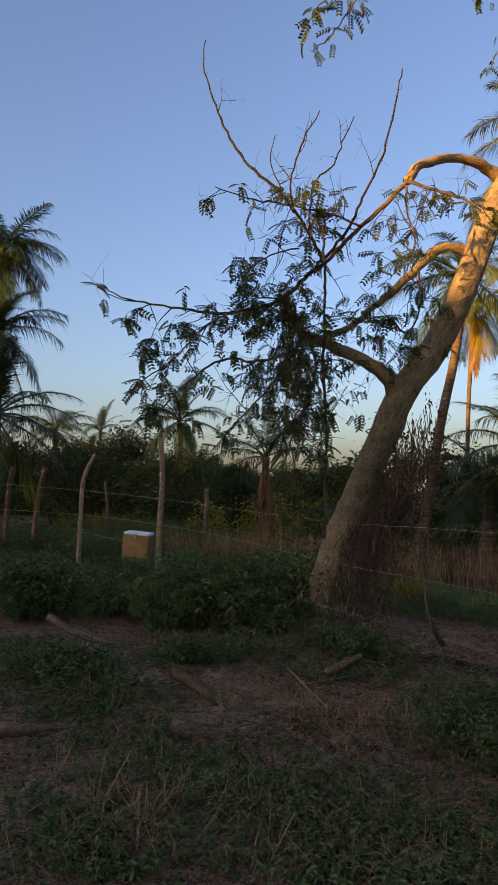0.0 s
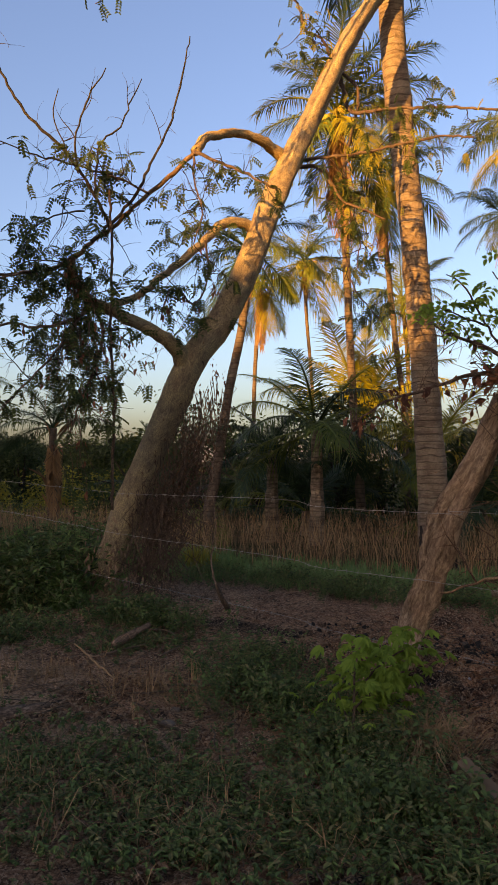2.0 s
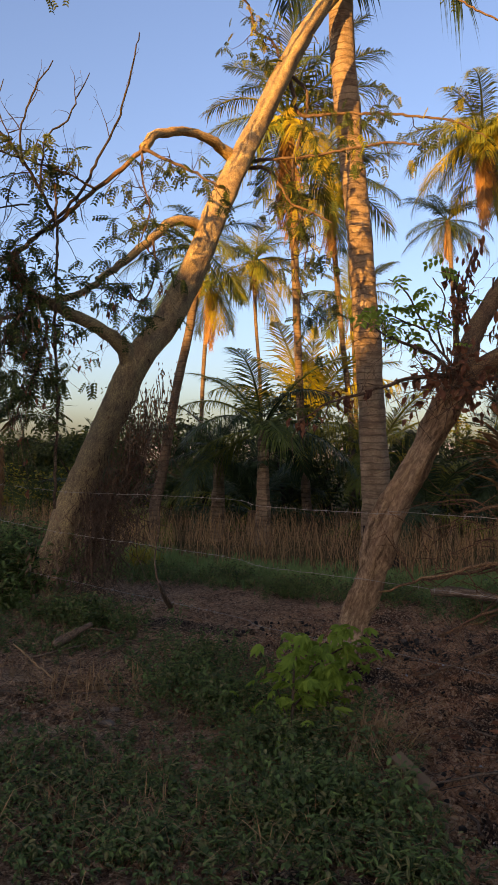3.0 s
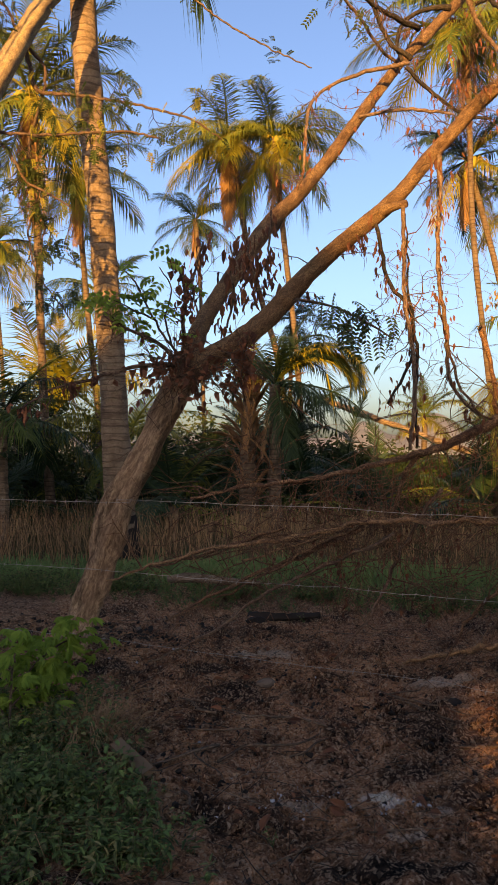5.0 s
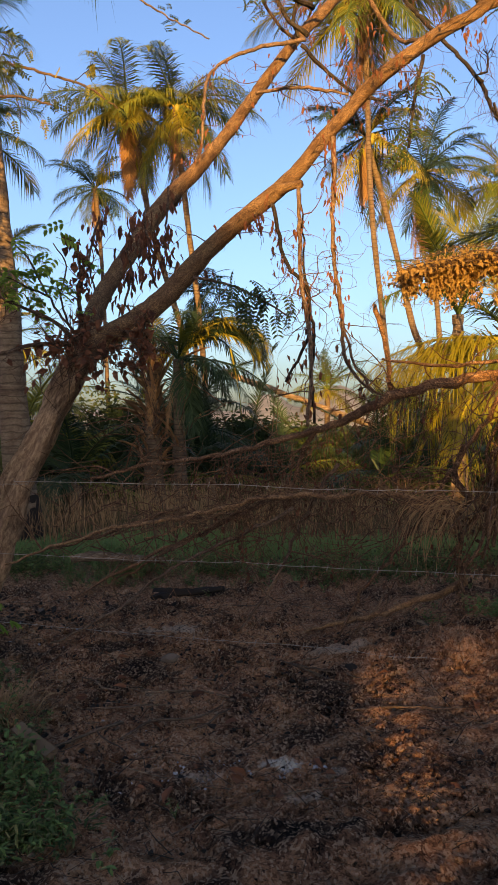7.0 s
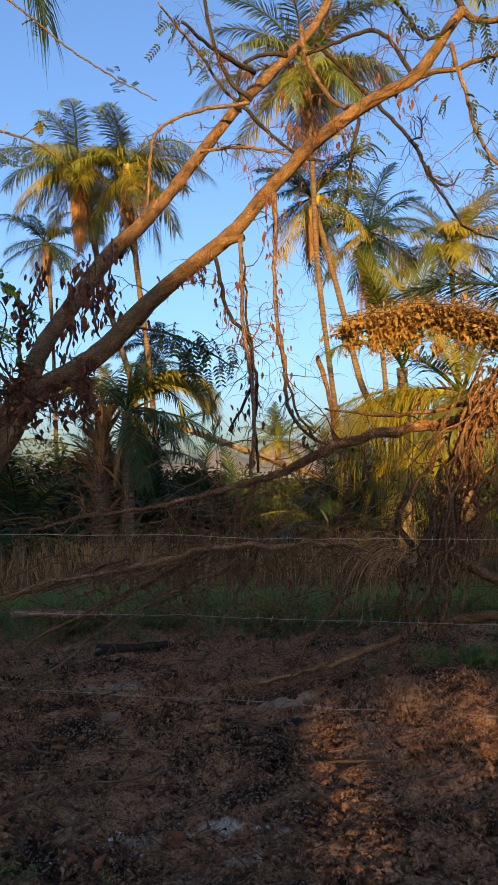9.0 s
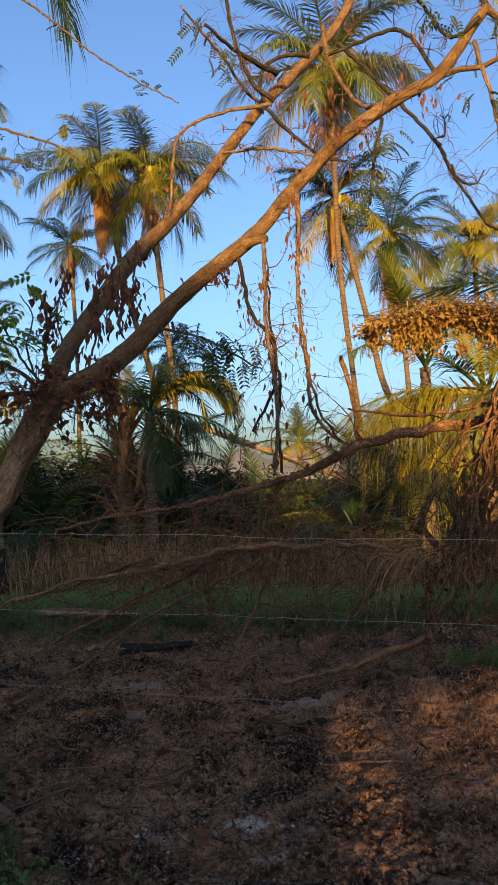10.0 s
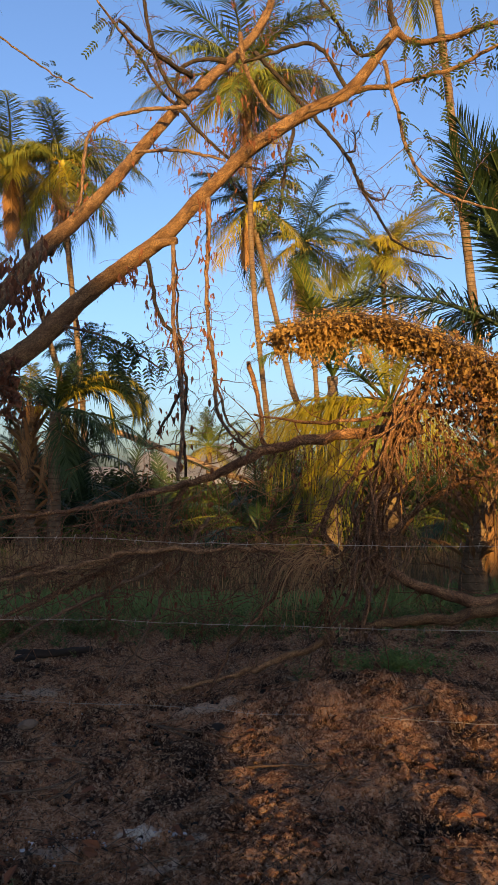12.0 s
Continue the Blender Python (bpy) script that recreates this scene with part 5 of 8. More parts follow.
    # Dark bark on the high branches has their shade in its colour
    br = [thin("branch", p, m, 6, 0.05, 0.05, 0.004) for p, m in (
        ([(0.93, 4.97, 3.21, 0.019), (0.93, 4.96, 2.87, 0.019), (0.94, 4.95, 2.57, 0.019), (0.98, 4.93, 2.27, 0.019), (0.99, 4.91, 1.90, 0.019), (0.96, 4.91, 1.61, 0.015)], BARK_DEAD),
        ([(1.19, 5.07, 3.59, 0.027), (1.20, 5.10, 3.37, 0.024), (1.20, 5.16, 3.08, 0.020), (1.22, 5.21, 2.75, 0.020), (1.28, 5.25, 2.40, 0.020), (1.30, 5.29, 2.13, 0.020), (1.42, 5.30, 1.93, 0.016), (1.52, 5.30, 1.85, 0.017)], BARK_DEAD),
        ([(0.76, 5.04, 3.12, 0.019), (0.81, 5.06, 2.90, 0.019), (0.86, 5.06, 2.71, 0.019), (0.99, 5.06, 2.54, 0.019), (1.00, 5.08, 2.22, 0.016), (0.85, 5.13, 1.92, 0.012)], BARK_DARK),
        ([(0.22, 4.99, 2.61, 0.015), (0.46, 5.05, 2.58, 0.011), (0.65, 5.09, 2.50, 0.012), (0.89, 5.13, 2.37, 0.008)], BARK_TWIG),
        ([(-0.51, 4.96, 2.16, 0.034), (-0.72, 4.87, 2.16, 0.022), (-0.92, 4.77, 2.11, 0.018), (-1.10, 4.67, 2.04, 0.014), (-1.27, 4.56, 1.98, 0.011), (-1.43, 4.44, 1.85, 0.007)], BARK_TWIG),
        ([(-0.53, 4.95, 2.14, 0.030), (-0.63, 4.88, 2.27, 0.019), (-0.74, 4.82, 2.34, 0.015), (-0.90, 4.73, 2.38, 0.011), (-0.99, 4.67, 2.45, 0.007)], BARK_TWIG),
        ([(-0.48, 4.96, 2.21, 0.030), (-0.52, 4.88, 2.42, 0.018), (-0.49, 4.82, 2.62, 0.015), (-0.53, 4.75, 2.78, 0.011)], BARK_TWIG),
        ([(-0.29, 4.98, 2.25, 0.019), (-0.12, 4.93, 2.24, 0.015), (-0.10, 4.89, 2.35, 0.011)], BARK_TWIG),
        ([(-0.11, 4.99, 2.36, 0.015), (-0.12, 4.92, 2.13, 0.011), (-0.20, 4.88, 2.02, 0.011)], BARK_TWIG),
        ([(2.36, 8.18, 6.63, 0.039), (2.57, 7.78, 6.09, 0.031), (2.74, 7.40, 5.59, 0.030), (2.88, 7.02, 5.12, 0.026), (2.95, 6.75, 4.78, 0.025), (2.96, 6.50, 4.42, 0.021), (2.99, 6.17, 4.01, 0.018), (3.02, 5.90, 3.70, 0.015), (3.11, 5.60, 3.51, 0.012), (3.20, 5.26, 3.37, 0.007)], BARK_DARK),
        ([(2.80, 6.34, 4.59, 0.018), (2.74, 6.37, 4.66, 0.016), (2.83, 6.33, 4.68, 0.013), (2.83, 6.33, 4.83, 0.010), (2.80, 6.34, 4.87, 0.005)], BARK_DARK),
        ([(2.80, 6.13, 4.32, 0.018), (2.86, 6.06, 4.13, 0.015), (2.96, 5.98, 4.10, 0.012), (3.00, 5.93, 4.19, 0.007)], BARK_DARK),
        ([(1.48, 7.55, 5.57, 0.035), (1.26, 7.55, 5.75, 0.029), (1.11, 7.52, 6.04, 0.029), (1.00, 7.47, 6.45, 0.026), (0.98, 7.42, 6.78, 0.023)], BARK_DARK),
        ([(1.45, 7.56, 5.54, 0.029), (0.97, 7.49, 5.41, 0.026), (0.59, 7.40, 5.20, 0.022), (0.43, 7.34, 4.98, 0.022), (0.39, 7.23, 4.56, 0.022), (0.35, 7.14, 4.22, 0.016), (0.20, 7.06, 3.99, 0.016)], BARK_DEAD),
        ([(1.90, 7.67, 6.16, 0.042), (1.65, 7.67, 6.15, 0.030), (1.43, 7.66, 6.02, 0.029), (1.34, 7.63, 5.80, 0.029), (1.38, 7.57, 5.56, 0.023)], BARK_DARK),
        ([(2.19, 8.22, 6.85, 0.045), (2.11, 7.66, 6.12, 0.036), (2.13, 7.00, 5.40, 0.028), (2.17, 6.65, 5.09, 0.026), (2.25, 6.23, 4.88, 0.030)], BARK_LIMB),
        ([(1.44, 7.97, 5.74, 0.024), (1.21, 7.81, 5.82, 0.024), (0.91, 7.50, 6.03, 0.020), (0.66, 7.25, 6.14, 0.017), (0.49, 7.06, 6.22, 0.013)], BARK_DEAD),
        ([(1.17, 6.19, 4.78, 0.024), (1.50, 6.33, 4.56, 0.020), (1.72, 6.39, 4.46, 0.020), (1.94, 6.43, 4.45, 0.015)], BARK_DARK),
        ([(0.82, 6.53, 4.52, 0.020), (1.11, 6.42, 4.53, 0.020), (1.39, 6.30, 4.46, 0.019), (1.57, 6.21, 4.39, 0.014)], BARK_DEAD),
        ([(2.18, 5.19, 4.49, 0.034), (2.37, 5.10, 4.55, 0.029), (2.55, 5.00, 4.55, 0.025), (2.75, 4.88, 4.58, 0.021), (2.93, 4.76, 4.60, 0.021), (3.09, 4.64, 4.67, 0.017), (3.24, 4.52, 4.73, 0.017)], BARK_LIMB),
        ([(2.65, 5.10, 5.05, 0.039), (2.73, 5.02, 4.94, 0.034), (2.84, 4.93, 4.89, 0.030), (2.97, 4.81, 4.88, 0.029), (3.11, 4.67, 4.89, 0.025), (3.25, 4.52, 4.88, 0.021)], BARK_LIMB),
        ([(2.66, 5.09, 5.05, 0.039), (2.64, 5.15, 5.24, 0.034), (2.66, 5.20, 5.51, 0.030)], BARK_DARK),
        ([(2.53, 5.04, 4.76, 0.025), (2.56, 5.01, 4.57, 0.025), (2.60, 4.95, 4.33, 0.021), (2.63, 4.90, 4.05, 0.019), (2.71, 4.83, 3.82, 0.016), (2.80, 4.75, 3.69, 0.012), (2.97, 4.62, 3.56, 0.012), (3.11, 4.49, 3.47, 0.008)], BARK_DEAD),
        ([(2.30, 5.15, 4.54, 0.025), (2.07, 5.28, 4.96, 0.021), (1.75, 5.42, 4.92, 0.019), (1.55, 5.50, 4.87, 0.017)], BARK_DARK),
        ([(2.57, 5.02, 4.93, 0.025), (2.38, 5.11, 4.82, 0.017), (2.18, 5.19, 5.15, 0.017), (2.06, 5.24, 5.33, 0.017)], BARK_DARK),
        ([(1.77, 4.91, 4.08, 0.019), (1.71, 4.89, 3.82, 0.015), (1.67, 4.86, 3.56, 0.015), (1.65, 4.85, 3.44, 0.011)], BARK_DARK),
        ([(1.15, 5.54, 4.72, 0.030), (0.79, 5.21, 4.69, 0.020), (0.55, 4.93, 4.69, 0.015)], BARK_DARK),
    )]
    strings = [thin("leaf_string", p, BARK_TWIG, 5, 0.04, 0.05, 0.004) for p in (
        [(-0.45, 5.59, 3.17, 0.013), (-0.50, 5.55, 2.97, 0.013), (-0.52, 5.51, 2.76, 0.010), (-0.46, 5.49, 2.59, 0.008)],
        [(-0.10, 5.41, 3.22, 0.012), (-0.11, 5.35, 3.04, 0.012), (-0.05, 5.28, 2.82, 0.010), (-0.06, 5.21, 2.61, 0.008)],
        [(0.06, 5.41, 3.34, 0.012), (0.05, 5.34, 3.12, 0.012), (0.03, 5.27, 2.90, 0.010), (0.06, 5.21, 2.73, 0.008)],
        [(-0.24, 5.10, 2.44, 0.011), (-0.19, 5.07, 2.66, 0.011), (-0.22, 5.03, 2.84, 0.009), (-0.16, 5.01, 2.98, 0.007)],
        [(-0.51, 4.98, 2.19, 0.015), (-0.67, 4.89, 2.40, 0.011), (-0.76, 4.82, 2.59, 0.009), (-0.83, 4.76, 2.72, 0.007), (-0.92, 4.71, 2.77, 0.005)],
        [(-0.60, 4.97, 2.30, 0.011), (-0.63, 4.89, 2.48, 0.009), (-0.58, 4.83, 2.64, 0.007), (-0.65, 4.76, 2.77, 0.005)],
        [(-0.71, 4.95, 2.47, 0.011), (-0.87, 4.82, 2.53, 0.007), (-0.96, 4.74, 2.57, 0.005), (-1.04, 4.68, 2.58, 0.004)],
    )]
    g = Geo()
    nest = np.array((-0.55, 4.85, 2.11)) - o
    for _ in range(90):
        q = nest + rng.normal(0, 1, 3) * (0.13, 0.09, 0.07)
        d = rng.normal(0, 1, 3) * (1, 0.6, 0.7)
        d /= np.linalg.norm(d)
        b = rng.normal(0, 0.06, 3)
        tube(g, [(*q, 0.003), (*(q + d * 0.12 + b), 0.0026), (*(q + d * rng.uniform(0.2, 0.38)), 0.0012)], 4, cap=False)
    small = []
    for i, p in enumerate(br):
        small += twigs(g, p, 13 if i > 8 else 8, 0.36, 0.0042, -0.1, 0.2, 2, 0.55, 0.08)
    up = twigs(g, left, 16, 0.5, 0.006, 0.3, 0.3, 2, 0.5)
    up += twigs(g, right, 12, 0.4, 0.005, -0.1, 0.3, 2, 0.5, 0.1)
    up += twigs(g, far, 18, 0.55, 0.005, 0.2, 0.1, 2, 0.55, 0.05)
    up += twigs(g, left2, 14, 0.7, 0.006, 0.1, 0.1, 2, 0.55, 0.05)
    # curling tendrils among the hanging vines
    for _ in range(70):
        q = np.array((rng.uniform(0.75, 1.85), rng.uniform(5.0, 5.4), rng.uniform(1.9, 3.3))) - o
        a, d = rng.uniform(0, 6.28), np.array([rng.normal(0, 1), rng.normal(0, 0.4), rng.normal(-0.2, 0.7)])
        bend, rows = rng.normal(0, 0.5), []
        for k in range(10):
            rows.append((*q, 0.0018 * (1 - 0.07 * k)))
            d = d / np.linalg.norm(d)
            d = d + bend * np.array([d[2], 0.1, -d[0]]) + rng.normal(0, 0.1, 3)
            q = q + d / np.linalg.norm(d) * 0.045
        tube(g, rows, 4, cap=False)
    part("twigs", g, BARK_TWIG, ob, "thin crooked dead twigs", kind="stuff")
    # loose bundle of dead leaves at the fork
    dry = crumpled_leaf(0.085, 0.045, 3)
    g = Geo()
    c = np.array((-0.51, 4.80, 2.12)) - o
    n = 190
    m = turns(n, None, rng.uniform(-0.5, 1.6, n), rng.normal(0, 1.2, n), rng.uniform(0.45, 1.15, n), c + rng.normal(0, 1, (n, 3)) * (0.17, 0.12, 0.10))
    g.stamp(*crumpled_leaf(0.085, 0.034, 5), m)
    leaf_sprays(g, strings[:4] + [left[int(0.1 * len(left)):int(0.5 * len(left))]], crumpled_leaf(0.08, 0.03, 6), 34, (2, 6), (0.9, 1.6), (0.7, 1.3), 0.05, 0.05)
    leaf_sprays(g, up[::2], crumpled_leaf(0.08, 0.03, 7), 70, (2, 6), (1.0, 1.6), (0.6, 1.1), 0.5, 0.03)
    leaf_sprays(g, br[:3] + br[17:18], crumpled_leaf(0.07, 0.026, 8), 40, (2, 6), (1.0, 1.6), (0.6, 1.1), 0.1, 0.04)
    leaves_along(g, [br[4], br[6], br[7], br[8]], dry, 150, (0.6, 1.6), (0.6, 1.2), 0.03, 0.05)
    leaves_along(g, [br[0], br[2], br[13], br[1]], blade(0.07, 0.028, 0.6, 0.4), 130, (0.8, 1.6), (0.4, 0.9), 0.04, 0.1)
    leaves_along(g, strings[:4], blade(0.085, 0.032, 0.7, 0.5), 110, (0.7, 1.6), (0.6, 1.3), 0.035, 0.05)
    leaves_along(g, up[::4], blade(0.07, 0.028, 0.6, 0.4), 150, (0.8, 1.6), (0.35, 0.9), 0.025, 0.3)
    part("dead_leaves", g, LEAF_DRY, ob, "curled dead red-brown leaves", kind="stuff")
    leaf = compound_leaf(0.2, 6, 0.05, 0.022)
    g = Geo()
    leaves_along(g, [br[3], br[3], br[19], br[20], br[24], br[25], br[22], br[16]], leaf, 170, (0.2, 1.1), (0.6, 1.0), 0.07, 0.2)
    part("leaves", g, LEAF, ob, "dark green feathery leaves", kind="stuff")
    # fresh three-lobed leaves on the side shoot
    g = Geo()
    leaves_along(g, strings[4:], compound_leaf(0.17, 4, 0.05, 0.030), 44, (-0.3, 0.6), (0.7, 1.15), 0.05, 0.25)
    part("fresh_leaves", g, LEAF_SUNNY, ob, "fresh green leaves on a side shoot", kind="stuff")


tree_two()

# ---------------------------------------------------------------- fence


def fence():
    label = "rusty barbed wire strung between trees and posts"
    lines = (
        [(-16.86, 9.00, 1.74, 0.015), (-11.69, 8.48, 1.56, 0.011), (-8.26, 7.40, 1.46, 0.008)] + [(-6.89, 7.35, 1.36, 0.008), (-4.49, 6.40, 1.28, 0.006)],
        [(-16.85, 9.02, 1.12, 0.015), (-11.69, 8.49, 1.10, 0.011), (-8.26, 7.41, 1.08, 0.008)] + [(-6.89, 7.36, 0.97, 0.008), (-4.52, 6.37, 0.87, 0.006)],
        [(-8.97, 6.54, 0.98, 0.008), (-7.48, 6.70, 0.79, 0.008), (-4.62, 6.31, 0.43, 0.006)],
        [(-4.49, 6.40, 1.28, 0.006), (-2.63, 6.10, 1.27, 0.005)] + [(-2.20, 5.86, 1.23, 0.005), (-1.54, 5.54, 1.23, 0.004), (-0.91, 5.11, 1.25, 0.004)],
        [(-4.52, 6.37, 0.87, 0.006), (-2.63, 6.09, 0.76, 0.005)] + [(-2.20, 5.86, 0.73, 0.005), (-1.58, 5.56, 0.74, 0.004), (-1.09, 5.23, 0.77, 0.004)],
        [(-4.62, 6.31, 0.43, 0.006), (-2.64, 6.09, 0.26, 0.005)] + [(-2.20, 5.86, 0.23, 0.005), (-1.76, 5.69, 0.23, 0.005), (-1.35, 5.48, 0.24, 0.004)],
        [(-0.99, 5.10, 1.27, 0.004), (-0.27, 5.01, 1.25, 0.004), (0.49, 4.79, 1.24, 0.004)] + [(0.89, 4.76, 1.21, 0.004), (1.90, 4.42, 1.20, 0.004), (2.87, 3.80, 1.22, 0.004)],
        [(-1.23, 5.25, 0.78, 0.004), (-0.28, 5.13, 0.72, 0.004), (0.50, 4.89, 0.72, 0.004)] + [(0.90, 4.86, 0.69, 0.004), (1.92, 4.47, 0.68, 0.004), (2.87, 3.81, 0.73, 0.004)],
        [(-1.50, 5.49, 0.28, 0.004), (-0.71, 5.46, 0.18, 0.004), (0.10, 5.31, 0.12, 0.004), (1.16, 4.89, 0.12, 0.004)] + [(1.33, 4.78, 0.11, 0.004), (2.08, 4.42, 0.13, 0.004), (2.86, 3.82, 0.19, 0.004)],
    )
    barb = Geo()
    for k in range(2):
        a = 0.5 if k else -0.5
        tube(barb, [(-0.006, -0.022, -0.014 * a * 2, 0.0013), (0.002, 0.0, 0.004, 0.0017), (0.006, 0.022, 0.014 * a * 2, 0.0013)], 4)
    bv, bf = np.concatenate(barb.v), barb.f
    for pts in lines:
        p = smooth_path(np.array(pts), 0.1)
        p[:, 3] = 0.0019
        p[1:-1, 2] += rng.normal(0, 0.0025, len(p) - 2)
        ob = thing("barbed_wire", p[0, :3], label, "barbed wire", "fence wires")
        q = p.copy()
        q[:, :3] -= p[0, :3]
        g = Geo()
        tube(g, q, 5)
        strand = part("wire", g, WIRE, ob, smooth=True)
        g = Geo()
        m = turns(len(q), np.arctan2(*(q[-1] - q[0])[[1, 0]]), 0.0, rng.uniform(0, 3, len(q)), rng.uniform(0.6, 0.95, len(q)), q[:, :3])
        g.stamp(bv, bf, m[::1])
        part("barbs", g, WIRE, strand, kind="stuff")


fence()


def post(points, label, mat=BARK_BROWN):
    p = np.array(points)
    ob = thing("fence_post", p[-1, :3], label, "fence post", "fence posts")
    p[:, :3] -= p[-1, :3].copy()
    p[:, 3] *= 0.75
    g, _ = limb(p, 0.12, 10, 0.05)
    pole = part("pole", g, mat, ob, smooth=True)
    g = Geo()
    for z in (0.35, 0.62):
        a = p[0, :3] * (1 - z)
        tube(g, [(a[0] - 0.07, a[1] - 0.06, a[2], 0.004), (a[0], a[1] - 0.1, a[2] + 0.01, 0.004), (a[0] + 0.07, a[1] - 0.06, a[2], 0.004)], 4)
    part("staple", g, WIRE, pole)


post([(-8.41, 7.54, 2.38, 0.060), (-8.39, 7.56, 1.74, 0.051), (-8.40, 7.54, 1.07, 0.060), (-8.42, 7.52, 0.02, 0.068)], "upright weathered fence post of peeled timber")
post([(-10.86, 8.19, 2.21, 0.041), (-10.97, 8.04, 1.75, 0.052), (-10.99, 8.01, 1.05, 0.052), (-11.01, 7.99, 0.06, 0.062)], "crooked forked fence post of grey timber")
post([(-15.92, 10.56, 2.10, 0.087), (-16.00, 10.44, 1.37, 0.087), (-16.06, 10.35, 0.20, 0.087)], "short weathered fence post leaning in weeds", BARK_DEAD)
post([(-16.34, 9.91, 2.11, 0.087), (-16.38, 9.84, 1.37, 0.087), (-16.41, 9.80, 0.21, 0.087)], "short weathered fence post leaning in weeds", BARK_DEAD)
post([(-18.99, 14.84, 1.81, 0.055), (-18.93, 14.91, 0.96, 0.073), (-18.94, 14.89, 0.16, 0.073)], "thin far fence post in dry grass", BARK_DEAD)
post([(-15.42, 15.80, 1.61, 0.084), (-15.42, 15.81, 1.04, 0.101), (-15.44, 15.79, 0.29, 0.101)], "short pale fence post stump in dry grass", WOOD_GREY)


def cool_box():
    """A discarded tan chest with a white lid."""
    c = Vector((-11.82, 10.02, 0.02))
    ob = thing("storage_box", c, "tan metal box with white lid standing in weeds", "box")
    ob.rotation_euler = (0, radians(5), radians(34))
    ob.scale = (0.9, 0.9, 0.95)

    def block(name, sx, sy, z0, z1, mat, taper=0.0, bev=0.02, label="", under=None):
        bm = bmesh.new()
        bmesh.ops.create_cube(bm, size=1)
        for v in bm.verts:
            k = 1 + taper * (v.co.z + 0.5)
            v.co = Vector((v.co.x * sx * k, v.co.y * sy * k, z0 + (v.co.z + 0.5) * (z1 - z0)))
        bmesh.ops.bevel(bm, geom=bm.edges[:], offset=bev, segments=2, affect="EDGES")
        me = bpy.data.meshes.new(name)
        bm.to_mesh(me)
        bm.free()
        me.materials.append(mat)
        return part(name, me, mat, under or ob, label)

    block("body", 0.56, 0.48, -0.05, 0.68, BOX_TAN, 0.08)
    lid = block("lid", 0.61, 0.53, 0.68, 0.735, BOX_WHITE, -0.04, 0.02, "white lid")
    block("latch", 0.05, 0.03, 0.60, 0.70, WIRE, 0, 0.004, "", lid).location = (0, -0.27, 0)


cool_box()

# ---------------------------------------------------------------- fallen limbs, brush and dead creeper


def fallen(name, points, label, mat=BARK_BRUSH, sides=8, count=8, length=0.5, drop=0.05, group="fallen branches"):
    p = np.array(points, float)
    o = p[0, :3].copy()
    ob = thing(name, o, label, "branch", group)
    p[:, :3] -= o
    p[:, 3] *= 1.15 if p[:, 3].max() > 0.035 else 0.85
    g, path = limb(p, 0.07, sides, 0.05, 0.009, 0.2)
    stem = part("stem", g, mat, ob, smooth=True)
    if count:
        g = Geo()
        twigs(g, path, count, length, 0.0065, 0.0, 0.1, 2, 0.45, drop)
        part("twigs", g, BARK_BRUSH, stem, "thin dry twigs", kind="stuff")
    return path + (*o, 0)


